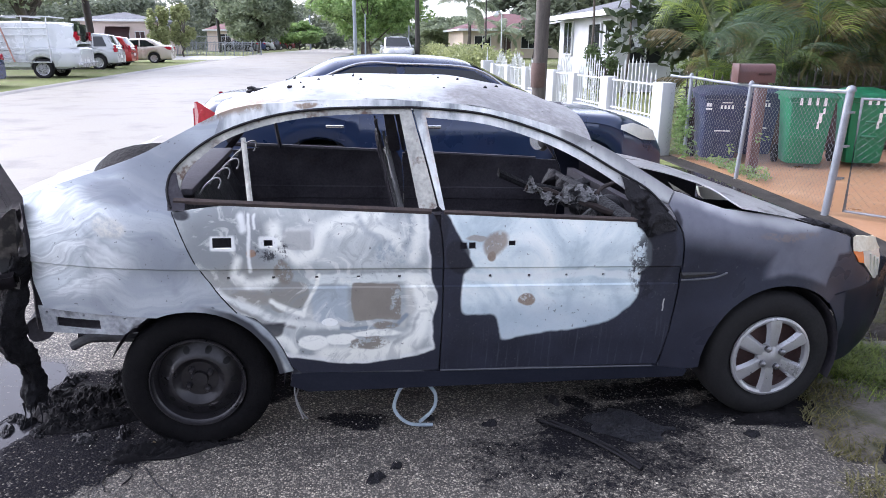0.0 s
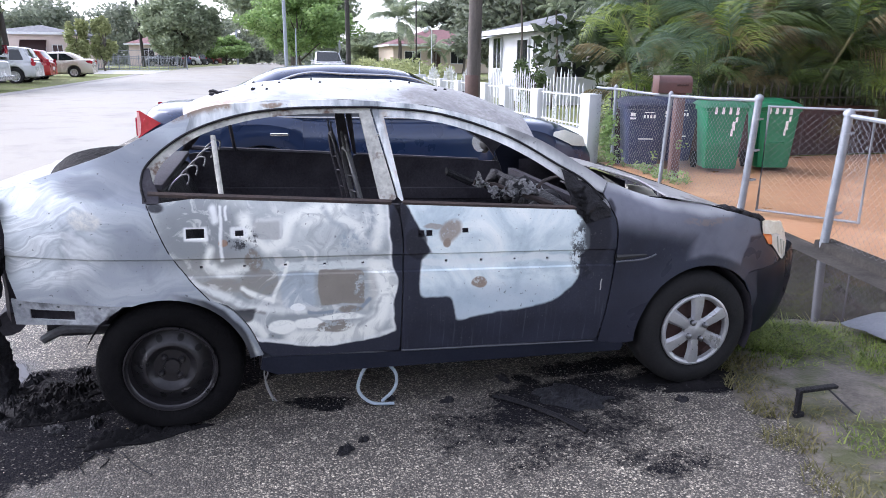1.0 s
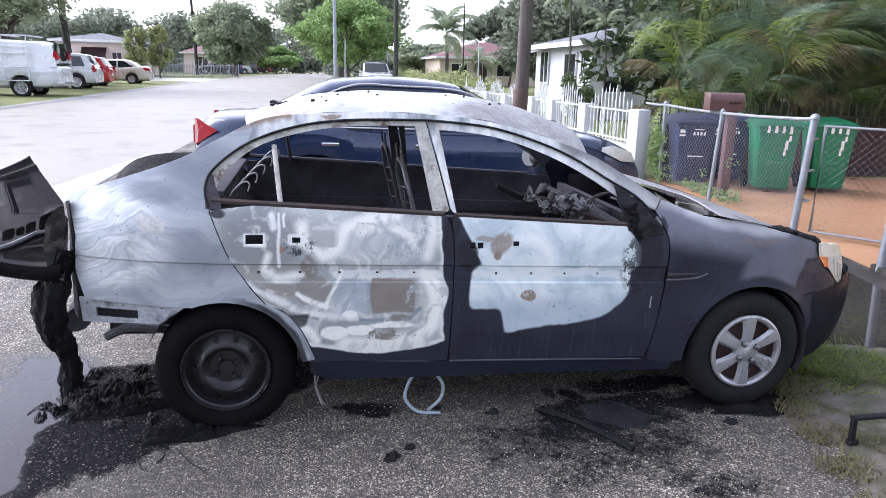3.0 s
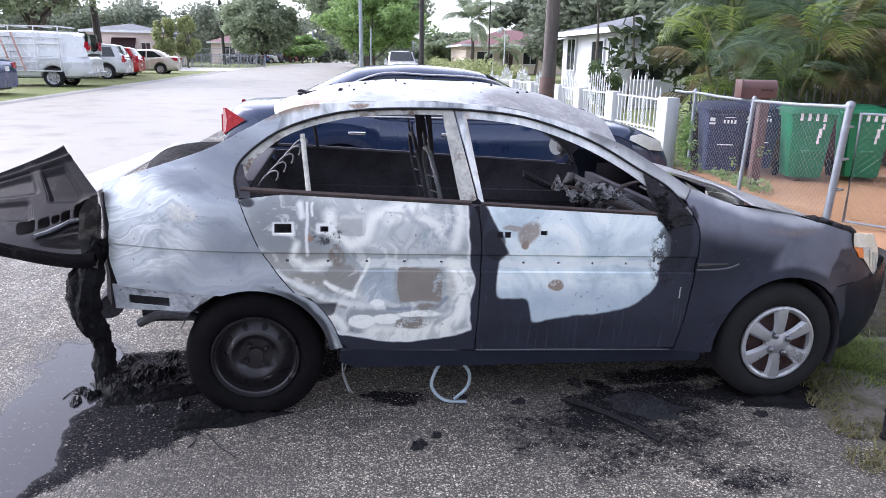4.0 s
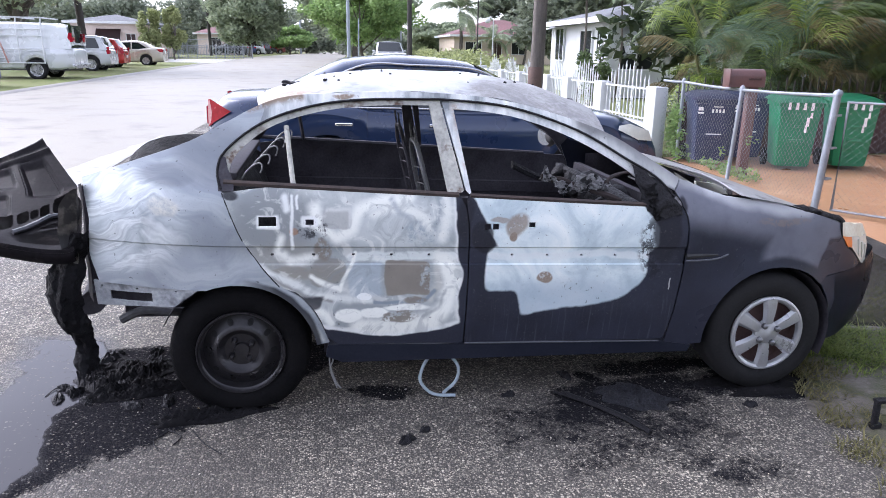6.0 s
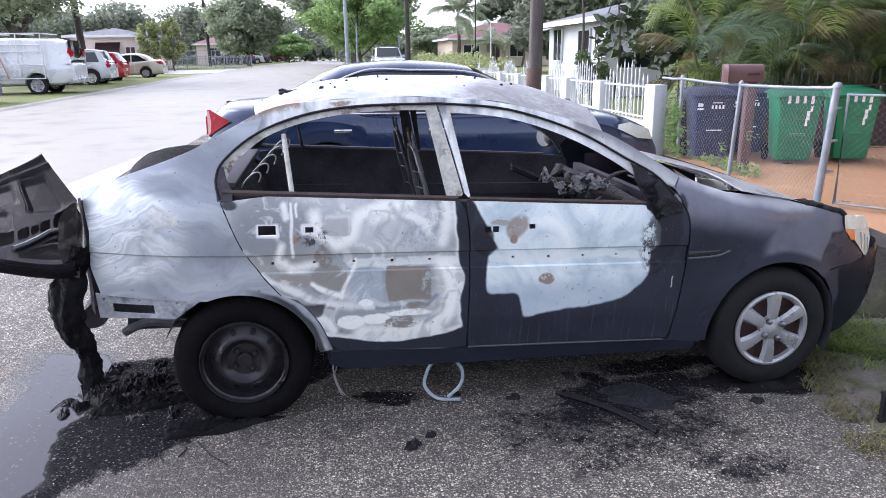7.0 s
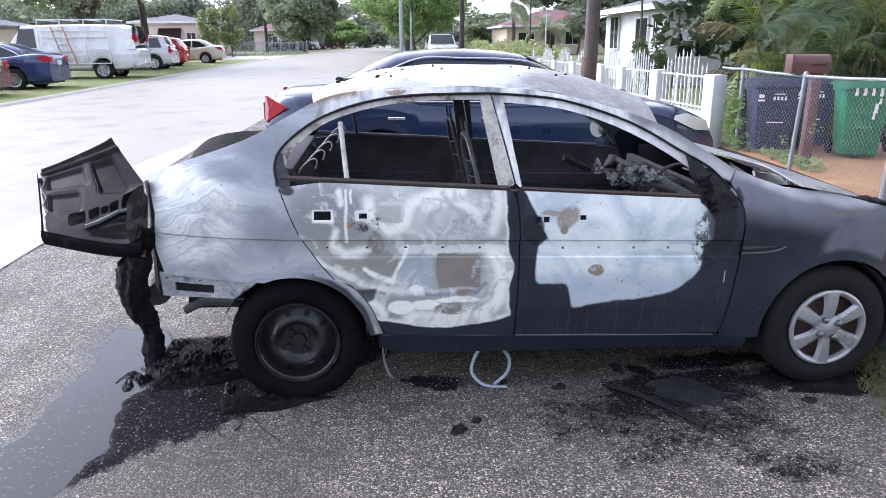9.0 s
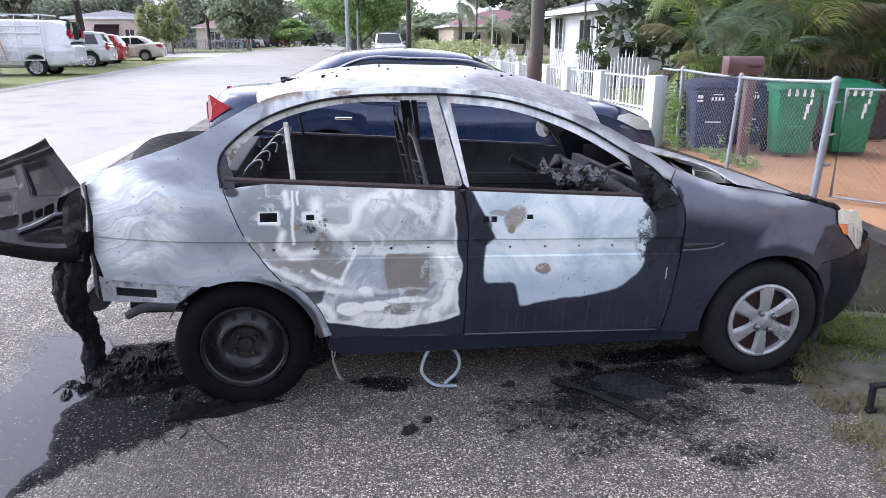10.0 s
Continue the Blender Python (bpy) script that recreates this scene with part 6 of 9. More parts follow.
def loose_gravel():
    """Loose chips of stone bedded in the asphalt beside the car."""
    rnd = random.Random(77)
    verts, faces = [], []
    for _ in range(11000):
        x, y = rnd.uniform(-1.5, 2.75), rnd.uniform(-1.75, 0.45)
        if noise.noise((x * 1.6, y * 1.6, 4)) + 0.5 * noise.noise((x * 6, y * 6, 2)) < rnd.uniform(-0.5, 0.35) or (-1.08 < x < -0.74) or (-0.8 < x < 0.35 and y > 0.08 + 0.9 * x and rnd.random() < 0.85) or (math.hypot((x - 1.85) / 0.45, (y + 0.08) / 0.28) < 1 and rnd.random() < 0.7):
            continue
        r = rnd.uniform(0.0022, 0.0050) * (1.6 if rnd.random() > 0.95 else 1)
        z, a, k = zg(x, y) + 0.006 * noise.noise((x * 3, y * 3, 0)) + r * 0.15, rnd.random() * math.tau, len(verts)
        ca, sa, e = math.cos(a), math.sin(a), rnd.uniform(0.6, 1.0)
        for u, v, w in ((1, 0.2, 0), (-0.2, 1, 0), (-1, -0.3, 0), (0.3, -1, 0), (0.2, 0.1, 0.7), (-0.3, -0.2, 0.55)):
            verts.append((x + r * (u * ca - v * e * sa), y + r * (u * sa + v * e * ca), z + r * w))
        faces += [(k, k + 1, k + 4), (k + 1, k + 5, k + 4), (k + 1, k + 2, k + 5), (k + 2, k + 3, k + 5), (k + 3, k + 4, k + 5), (k + 3, k, k + 4)]
    me = bpy.data.meshes.new("gravel")
    me.from_pydata(verts, [], faces)
    m, n, l, b = base_material("stone_chips", 0.7)
    g = n.new("ShaderNodeNewGeometry")
    l.new(ramp(n, l, g.outputs["Random Per Island"], [(0.0, (0.05, 0.047, 0.042)), (0.5, (0.15, 0.138, 0.118)), (0.85, (0.32, 0.295, 0.245)), (1.0, (0.56, 0.52, 0.44))]), b.inputs["Base Color"])
    me.materials.append(m)
    tagged(new("gravel", me), "loose pale stone chips bedded in the asphalt", "gravel", kind="stuff")


loose_gravel()


# ---------------- other vehicles ----------------
MAT_GLASS = glass_material("car_glass", (0.012, 0.016, 0.018), 0.05)
MAT_CHROME = base_material("chrome_trim", 0.12, 1.0)[0]
MAT_CHROME.node_tree.nodes["Principled BSDF"].inputs["Base Color"].default_value = (0.8, 0.81, 0.83, 1)
MAT_RED = surf("red_tail_lens", (0.24, 0.002, 0.012), (0.40, 0.004, 0.022), 22, 60, 0.2, 0, 0, 0.001, coat=0.3)
MAT_LENS_PINK = surf("pale_pink_lens", (0.45, 0.20, 0.21), (0.60, 0.34, 0.34), 30, 60, 0.2)
MAT_ALLOY = surf("alloy_wheel", (0.35, 0.35, 0.36), (0.5, 0.5, 0.51), 9, 60, 0.3, 0.7, 0, 0.001)
MAT_PLATE = surf("white_plate", (0.6, 0.6, 0.6), (0.72, 0.72, 0.72), 9, 60, 0.4)


def car_paint(name, dark, light):
    return surf(name, dark, light, 1.5, 160, 0.28, 0.15, 0.05, 0.0005, coat=0.7)


def road_wheel(parent, cx, cy, r, outer, spokes=7, rim=MAT_ALLOY):
    bm = bmesh.new()
    w = 0.2
    lathe(bm, [(r * 0.64, 0.012), (r * 0.8, -0.004), (r * 0.93, 0.002), (r * 0.985, 0.02), (r, 0.045), (r, w - 0.045), (r * 0.96, w), (r * 0.6, w)], 32)
    for v in bm.verts:
        if v.co.z < -r + 0.008:
            v.co.z = -r + 0.008
        if outer > 0:
            v.co.y = w - v.co.y
        v.co += Vector((cx, cy, r - 0.008))
    if outer > 0:
        bmesh.ops.reverse_faces(bm, faces=bm.faces[:])
    wh = part("wheel", bm, MAT_RUBBER, parent)
    bm = bmesh.new()
    lathe(bm, [(r * 0.66, 0.0), (r * 0.62, 0.006), (r * 0.57, 0.03), (r * 0.55, 0.07), (0.0, 0.075)], 28)
    for k in range(spokes):
        t = math.tau * k / spokes
        m = Matrix.Rotation(t, 4, "Y")
        box(bm, (0.02, 0.006, -r * 0.055), (r * 0.60, 0.03, r * 0.055), m)
    lathe(bm, [(r * 0.16, 0.03), (r * 0.15, 0.004), (0.0, 0.0)], 16)
    for v in bm.verts:
        if outer > 0:
            v.co.y = w - v.co.y
        v.co += Vector((cx, cy, r - 0.008))
    part("rim", bm, rim, wh)


def build_car(name, label, m, paint, L, W, H, wheels, wr, sill, zd, zb, zh, gx, kind="sedan", group="", tint=None, spokes=7, tail=None, detail=False):
    """A parked car, tail at x = 0, nose at x = L, right flank at -y. gx: foot and head of the rear screen, head and foot of the windscreen."""
    car = thing(name, label, "car", m, group)
    x0, x1, x2, x3 = gx
    hw = W / 2
    top = [(0.0, zd - 0.22), (0.05, zd - 0.05), (0.16, zd), (x0, zd + 0.02), ((x0 + x3) / 2, zb), (x3, zb + 0.01), ((x3 + L) / 2, zh + 0.055), (L - 0.35, zh), (L - 0.10, zh - 0.10), (L, zh - 0.28)]
    if kind != "sedan":
        top = [(0.0, zb - 0.15), (0.06, zb), (x3, zb + 0.01), ((x3 + L) / 2, zh + 0.05), (L - 0.3, zh), (L - 0.08, zh - 0.10), (L, zh - 0.30)]

    def low(x):
        b = sill + 0.06 * max(0, (0.5 - x) / 0.5) + 0.05 * max(0, (x - L + 0.5) / 0.5)
        for c in wheels:
            if abs(x - c) < wr + 0.06:
                b = max(b, wr + math.sqrt((wr + 0.06) ** 2 - (x - c) ** 2))
        return b

    def half(x):
        return hw * (1 - 0.20 * max(0, (0.45 - x) / 0.45) ** 2 - 0.26 * max(0, (x - L + 0.75) / 0.75) ** 2.2)
    xs = sorted(set([0.0, 0.02, 0.06, 0.12, 0.2, 0.35, L - 0.02, L - 0.06, L - 0.15, L - 0.3, L] + [c + s * (wr + 0.06) * math.cos(radians(a)) for c in wheels for s in (-1, 1) for a in (0, 3, 12, 25, 40, 55, 70, 88)] + list(np.arange(0.5, L - 0.4, 0.12))))
    bm = bmesh.new()

    def sec(i, j):
        x = xs[i]
        B, T, w = low(x), soft_table(top, x, 0.04), half(x)
        B = min(B, T - 0.12)
        pts = [(0.86, 0.0, 0.0), (0.965, 0.10, 0.0), (0.995, 0.30, 0.0), (1.0, 0.50, 0.0), (0.985, 0.66, 0.0), (0.99, 0.70, 0.0), (0.955, 0.88, 0.0), (0.90, 0.965, 0), (0.84, 1.0, 0.0), (0.5, 1.0, 0.028), (0.0, 1.0, 0.035)]
        n = len(pts) - 1
        k = pts[j] if j <= n else pts[2 * n - j]
        s = -1 if j <= n else 1
        return (x, s * k[0] * w, B + (T - B) * k[1] + k[2])
    rows = quad_grid(bm, sec, len(xs) - 1, 20)
    bm.faces.new(rows[0])
    bm.faces.new(rows[-1][::-1])
    bmesh.ops.recalc_face_normals(bm, faces=bm.faces[:])
    body = part("body", bm, paint, car)
    # cabin
    wb = hw * 0.90
    slope = 0.36 if kind == "sedan" else 0.22
    if kind == "van":
        slope = 0.10
    roof = [(x0, zd if kind == "sedan" else zb), (x1, H - 0.05), ((x1 * 0.55 + x2 * 0.45), H), (x2, H - 0.04), (x3, zb)]
    gxs = sorted(set(list(np.linspace(x0, x1, 6)) + list(np.linspace(x1, x2, 9)) + list(np.linspace(x2, x3, 7))))

    def cab(i, j):
        x = gxs[i]
        R = max(zb - 0.02, soft_table(roof, x, 0.10 if kind == "sedan" else 0.05))
        yt = wb - max(0, R - zb) * slope
        pts = [(wb, zb - 0.03), (wb - max(0, (R - 0.06 - zb)) * slope, max(zb - 0.03, R - 0.07)), (yt - 0.05, R - 0.015), (yt * 0.6, R + 0.018), (0, R + 0.03)]
        k = pts[j] if j <= 4 else pts[8 - j]
        return (x, (-1 if j <= 4 else 1) * k[0], k[1])
    bm = bmesh.new()
    rows = quad_grid(bm, cab, len(gxs) - 1, 8)
    bmesh.ops.recalc_face_normals(bm, faces=bm.faces[:])
    part("cabin", bm, paint, car)
    glass = tint or MAT_GLASS

    def side_glass(outline, label_=""):
        for s in (-1, 1):
            b_ = sheet(outline, 0.3, lambda x, z: -(wb - max(0, z - zb) * slope) - 0.006, 0.004)
            part("window", b_ if s < 0 else mirrored(b_, 0.0), glass, car, smooth=False)
    mid = x1 * 0.42 + x2 * 0.58 - 0.12
    zt = H - (0.095 if kind == "sedan" else 0.13)
    if kind == "sedan":
        side_glass([(x0 + 0.28, zb + 0.04), (mid - 0.04, zb + 0.03), (mid - 0.04, zt), (x1 + 0.18, zt - 0.015), (x0 + 0.45, zb + 0.17)])
        side_glass([(mid + 0.04, zb + 0.03), (x3 - 0.38, zb + 0.02), (x3 - 0.52, zb + 0.16), (x2 + 0.06, zt - 0.03), (mid + 0.04, zt)])
    elif kind == "suv":
        side_glass([(x1 + 0.02, zb + 0.05), (x1 + 0.62, zb + 0.05), (x1 + 0.62, zt), (x1 + 0.20, zt)])
        side_glass([(x1 + 0.70, zb + 0.05), (mid - 0.04, zb + 0.04), (mid - 0.04, zt), (x1 + 0.70, zt)])
        side_glass([(mid + 0.04, zb + 0.04), (x3 - 0.30, zb + 0.03), (x2 + 0.02, zt), (mid + 0.04, zt)])
    else:
        side_glass([(x2 - 0.55, zb + 0.05), (x3 - 0.35, zb + 0.05), (x2 + 0.06, zt - 0.05), (x2 - 0.5, zt - 0.03)])
    for a, b_, za, zb_, nm in ((x3 - 0.06, x2 + 0.05, zb + 0.05, H - 0.06, "windscreen"), (x0 + 0.05, x1 - 0.03, (zd if kind == "sedan" else zb) + 0.018, H - 0.095, "rear_window")):
        bm = bmesh.new()
        sgn = 1 if nm == "windscreen" else -1

        def scr(i, j):
            t, s = i / 6, -1 + 2 * j / 6
            x = a + (b_ - a) * t + sgn * 0.035 * (1 - s * s)
            z = za + (zb_ - za) * t
            return (x + sgn * 0.012, s * (wb - 0.06 - max(0, z - zb) * slope - 0.03), z + 0.008)
        quad_grid(bm, scr, 6, 6, flip=(sgn < 0))
        part(nm, bm, glass, car, smooth=False)
    for c in wheels:
        for s in (-1, 1):
            road_wheel(car, c, -hw + 0.01 if s < 0 else hw - 0.21, wr, s, spokes)
    bm = bmesh.new()
    for c in wheels:
        box(bm, (c - wr - 0.05, -hw + 0.16, sill), (c + wr + 0.05, hw - 0.16, wr * 2))
    box(bm, (0.25, -hw + 0.12, sill - 0.02), (L - 0.3, hw - 0.12, sill + 0.12))
    part("underbody", bm, MAT_PLASTIC, car)
    # lamps and plate
    for s in (-1, 1):
        if kind == "sedan":
            tl = sheet(tail or [(0.012, zd - 0.25), (0.02, zd - 0.055), (0.12, zd - 0.05), (0.34, zd - 0.07), (0.16, zd - 0.22)], 0.05, lambda x, z: -half(x) * 0.985 - 0.008, 0.02)
        else:
            k_ = 0.45 if kind == "van" else 0.0
            tl = sheet([(0.01, zb - 0.22 + k_), (0.01, zb + 0.12 + k_), (0.10, zb + 0.12 + k_), (0.14, zb - 0.05 + k_), (0.10, zb - 0.22 + k_)], 0.06, lambda x, z: -half(x) * 0.97 - 0.012, 0.03)
        part("tail_lamp", tl if s < 0 else mirrored(tl, 0.0), MAT_RED, car)
        bm = bmesh.new()
        z0 = (zd - 0.24) if kind == "sedan" else (zb - 0.2 if kind == "suv" else zb + 0.25)
        box(bm, (-0.012, min(s * hw * 0.5, s * hw * 0.78), z0), (0.03, max(s * hw * 0.5, s * hw * 0.78), z0 + 0.17), None, 0.008)
        part("tail_lamp", bm, MAT_RED, car)
        hl = sheet([(L - 0.62, zh - 0.045), (L - 0.40, zh - 0.015), (L - 0.16, zh - 0.09), (L - 0.10, zh - 0.20), (L - 0.30, zh - 0.18)], 0.06, lambda x, z: -half(x) * (0.99 - 0.5 * max(0, z - zh + 0.10)) - 0.006, 0.02)
        part("headlight", hl if s < 0 else mirrored(hl, 0.0), MAT_LENS, car)
    bm = bmesh.new()
    box(bm, (-0.02, -0.15, zd - 0.33 if kind == "sedan" else 0.55), (-0.002, 0.15, zd - 0.18 if kind == "sedan" else 0.70))
    part("number_plate", bm, MAT_PLATE, car)
    for s in (-1, 1):
        bm = bmesh.new()
        bmesh.ops.create_uvsphere(bm, u_segments=14, v_segments=8, radius=0.5, matrix=Matrix.Translation((x3 - 0.45, s * (wb + 0.10), zb + 0.07)) @ Matrix.Diagonal((0.10, 0.20, 0.13, 1)))
        part("mirror", bm, paint, car)
    if detail:
        for s in (-1, 1):
            if tail:
                tl = sheet([(0.004, 0.80), (0.010, 1.035), (0.030, 1.04), (0.045, 0.93), (0.03, 0.83)], 0.04, lambda x, z: -half(x) * 0.985 - 0.010, 0.01)
                part("reversing_lens", tl if s < 0 else mirrored(tl, 0.0), MAT_LENS_PINK, car, "pale pink lamp strip")
            bm = bmesh.new()
            arch = smooth_line([(x0 + 0.22, zb + 0.035), (x0 + 0.5, zb + 0.22), (x1 + 0.20, zt + 0.015), ((x1 + x2) / 2, zt + 0.025), (x2 + 0.06, zt - 0.01), (x3 - 0.48, zb + 0.17), (x3 - 0.34, zb + 0.03)], 6)
            tube(bm, [(x, s * (wb - max(0, z - zb) * slope + 0.008), z) for x, z in arch], 0.011, 6)
            tube(bm, [(x, s * (wb + 0.008), zb + 0.022) for x in np.linspace(x0 + 0.22, x3 - 0.34, 8)], 0.008, 6)
            part("window_trim", bm, MAT_CHROME, car, "thin chrome window trim")
            for hx in (mid - 0.72, mid + 0.20):
                bm = bmesh.new()
                box(bm, (hx, s * hw * 0.985 - 0.022, zb - 0.15), (hx + 0.17, s * hw * 0.985 + 0.022, zb - 0.118), None, 0.009)
                part("door_handle", bm, MAT_CHROME, car, "chrome door handle")
            for xx in (mid, x0 + 0.42):
                bm = bmesh.new()
                tube(bm, [(xx + 0.02 * (k / 6 - 0.5), s * (hw * (0.999, 0.9995, 0.993, 0.985, 0.97, 0.945, 0.915)[k]), sill + 0.12 + (zb - sill - 0.13) * k / 6) for k in range(7)], 0.004, 4)
                part("door_gap", bm, MAT_PLASTIC, car)
    return car


P_BLUE = car_paint("deep_blue_paint", (0.006, 0.017, 0.052), (0.011, 0.028, 0.080))
build_car("parked_sedan", "dark blue parked sedan with chrome window trim", pose(-0.70, 4.92, 0.025, 0, 1.0, 0), P_BLUE, 4.66, 1.80, 1.485, (1.13, 3.76), 0.325, 0.20, 1.055, 0.98, 0.90, (0.53, 1.30, 2.58, 3.50), tail=[(0.005, 0.79), (0.012, 1.045), (0.04, 1.05), (0.23, 0.945), (0.07, 0.84)], detail=True)
P_MID = car_paint("bright_blue_paint", (0.010, 0.022, 0.085), (0.018, 0.034, 0.13))
P_SILV = car_paint("silver_paint", (0.42, 0.43, 0.44), (0.52, 0.53, 0.54))
P_BEIGE = car_paint("pale_gold_paint", (0.42, 0.38, 0.33), (0.52, 0.47, 0.41))
P_RED = car_paint("red_paint", (0.30, 0.012, 0.015), (0.42, 0.02, 0.02))
P_WHITE = car_paint("white_van_paint", (0.50, 0.52, 0.53), (0.60, 0.61, 0.62))
P_DARK = car_paint("charcoal_paint", (0.02, 0.022, 0.026), (0.04, 0.042, 0.048))
P_MAROON = car_paint("maroon_paint", (0.10, 0.018, 0.02), (0.16, 0.03, 0.03))
ROWS = "cars parked on the far verge"


def parked(x, y, turn=180.0):
    return pose(x, y, zg(x, y) + 0.02, 0, 0, turn)


build_car("parked_sedan", "blue sedan parked on the grass verge", parked(-10.0, 22.0), P_MID, 4.85, 1.85, 1.47, (1.08, 3.90), 0.335, 0.20, 1.10, 0.98, 0.90, (0.55, 1.35, 2.5, 3.45), group=ROWS, spokes=10, detail=True)
build_car("parked_sedan", "maroon car parked on the grass verge", parked(-10.3, 18.6), P_MAROON, 4.5, 1.75, 1.45, (1.0, 3.6), 0.32, 0.2, 1.05, 0.95, 0.86, (0.6, 1.2, 2.4, 3.3), group=ROWS)
build_car("parked_suv", "silver sport utility car parked on the verge", parked(-9.9, 35.6), P_SILV, 4.35, 1.80, 1.70, (0.85, 3.48), 0.36, 0.28, 1.1, 1.05, 1.0, (0.08, 0.40, 2.35, 3.15), "suv", ROWS, spokes=5)
build_car("parked_suv", "small red hatchback parked on the verge", parked(-10.4, 40.0), P_RED, 4.1, 1.75, 1.58, (0.75, 3.25), 0.32, 0.22, 1.0, 0.98, 0.9, (0.06, 0.45, 2.1, 3.0), "suv", ROWS)
build_car("parked_sedan", "pale gold sedan parked on the verge", parked(-9.25, 44.4), P_BEIGE, 4.5, 1.75, 1.46, (0.98, 3.6), 0.31, 0.22, 1.04, 0.95, 0.86, (0.55, 1.2, 2.4, 3.25), group=ROWS, spokes=10)
VAN = build_car("panel_van", "white panel van with a ladder rack on its side", parked(-9.1, 28.0), P_WHITE, 5.6, 2.0, 2.12, (1.35, 4.75), 0.37, 0.36, 1.2, 1.18, 1.12, (0.04, 0.16, 4.35, 4.95), "van", ROWS, spokes=4)


MAT_RACK = surf("white_rack_tube", (0.50, 0.51, 0.52), (0.62, 0.63, 0.64), 5, 60, 0.45)


def van_rack():
    bm = bmesh.new()
    y = 1.09
    for z in (0.62, 1.12, 1.62, 1.86):
        tube(bm, [(0.98, y, z), (3.6, y, z)], 0.022, 6)
    for x in (0.98, 1.85, 2.75, 3.6):
        tube(bm, [(x, y, 0.60), (x, y, 2.0), (x, y - 0.08, 2.28), (x, y - 1.9, 2.28)], 0.024, 6)
    tube(bm, [(0.98, y - 0.08, 2.28), (3.6, y - 0.08, 2.28)], 0.024, 6)
    part("side_rack", bm, MAT_RACK, VAN, "white tubular glass rack")
    bm = bmesh.new()
    for k, s in ((0, 0.0), (1, 0.45)):
        tube(bm, [(2.25 + s, y + 0.06, 0.62), (2.65 + s, y + 0.02, 2.05)], 0.03, 6)
    part("ladder_rails", bm, surf("orange_fibreglass", (0.36, 0.17, 0.13), (0.46, 0.26, 0.21), 5, 60, 0.5), VAN, "faded orange ladder rails")
    bm = bmesh.new()
    for k in range(5):
        t = 0.12 + 0.19 * k
        tube(bm, [(2.25 + 0.4 * t, y + 0.06, 0.62 + 1.43 * t), (2.70 + 0.4 * t, y + 0.06, 0.62 + 1.43 * t)], 0.02, 6)
    part("ladder_rungs", bm, MAT_ALLOY, VAN)
    bm = bmesh.new()
    box(bm, (-0.12, -0.98, 0.42), (0.06, 0.98, 0.60), None, 0.03)
    part("rear_bumper", bm, MAT_ALLOY, VAN)


van_rack()
# cars far down the street
build_car("parked_suv", "grey pickup parked facing the camera's side", pose(street_x(2.85, 43.5), 43.5, zg(4, 43), 0, 0, -90), P_SILV, 4.6, 1.85, 1.75, (0.9, 3.7), 0.37, 0.3, 1.15, 1.12, 1.05, (0.1, 0.5, 2.4, 3.2), "suv")
for x, y, p, k in ((-8.6, 88, P_DARK, "sedan"), (-8.2, 93, P_MID, "sedan"), (-7.6, 99, P_SILV, "suv"), (-7.2, 105, P_DARK, "suv"), (-6.8, 112, P_DARK, "sedan"), (-6.0, 122, P_MAROON, "sedan")):
    build_car("parked_sedan" if k == "sedan" else "parked_suv", "small far-off car parked beside the street", parked(x, y, 200), p, 4.5, 1.8, 1.48 if k == "sedan" else 1.75, (0.95, 3.6), 0.33, 0.22, 1.04, 0.96 if k == "sedan" else 1.08, 0.88, (0.55, 1.2, 2.4, 3.25) if k == "sedan" else (0.08, 0.4, 2.3, 3.1), k, "cars far down the street", spokes=4)


# ---------------- the plots beside the street: fences, bins, patio ----------------
MAT_WALL = surf("white_painted_render", (0.46, 0.47, 0.48), (0.56, 0.57, 0.58), 1.8, 60, 0.7, 0, 0.3, 0.003, ((0.42, 0.42, 0.42), 2.5, 0.62, 0.8))
MAT_IRON = surf("white_painted_iron", (0.56, 0.57, 0.58), (0.68, 0.69, 0.70), 6, 60, 0.45, 0, 0.15, 0.001)
MAT_GALV = surf("galvanised_steel", (0.19, 0.205, 0.23), (0.33, 0.35, 0.38), 7, 90, 0.5, 0.35, 0.15, 0.001)
MAT_LINK = surf("weathered_wire", (0.17, 0.18, 0.20), (0.30, 0.315, 0.34), 5, 90, 0.5, 0.3, 0, 0.001)
MAT_WATER = base_material("dark_standing_water", 0.03)[0]
MAT_WATER.node_tree.nodes["Principled BSDF"].inputs["Base Color"].default_value = (0.032, 0.028, 0.026, 1)
MAT_WATER.node_tree.nodes["Principled BSDF"].inputs["IOR"].default_value = 1.33
MAT_GREEN_BIN = surf("green_bin_plastic", (0.004, 0.13, 0.055), (0.010, 0.20, 0.085), 4, 120, 0.42, 0, 0.1, 0.001, ((0.05, 0.20, 0.11), 9, 0.62, 0.75))
MAT_BLUE_BIN = surf("navy_bin_plastic", (0.008, 0.014, 0.055), (0.016, 0.026, 0.085), 4, 120, 0.45, 0, 0.1, 0.001)
MAT_BAR = surf("white_paint_marks", (0.66, 0.68, 0.68), (0.8, 0.8, 0.8), 12, 60, 0.7)
MAT_BROWN = surf("maroon_brown_paint", (0.030, 0.012, 0.011), (0.058, 0.024, 0.022), 3, 60, 0.5, 0, 0.2, 0.002)
MAT_MAILBOX = surf("brown_mailbox_paint", (0.080, 0.036, 0.034), (0.13, 0.06, 0.055), 4, 60, 0.4, 0, 0.15, 0.002, coat=0.2)
MAT_POLE = surf("weathered_pole_wood", (0.045, 0.040, 0.036), (0.15, 0.13, 0.115), 3, 40, 0.9, 0, 0.6, 0.006, stretch=(6, 6, 0.6))
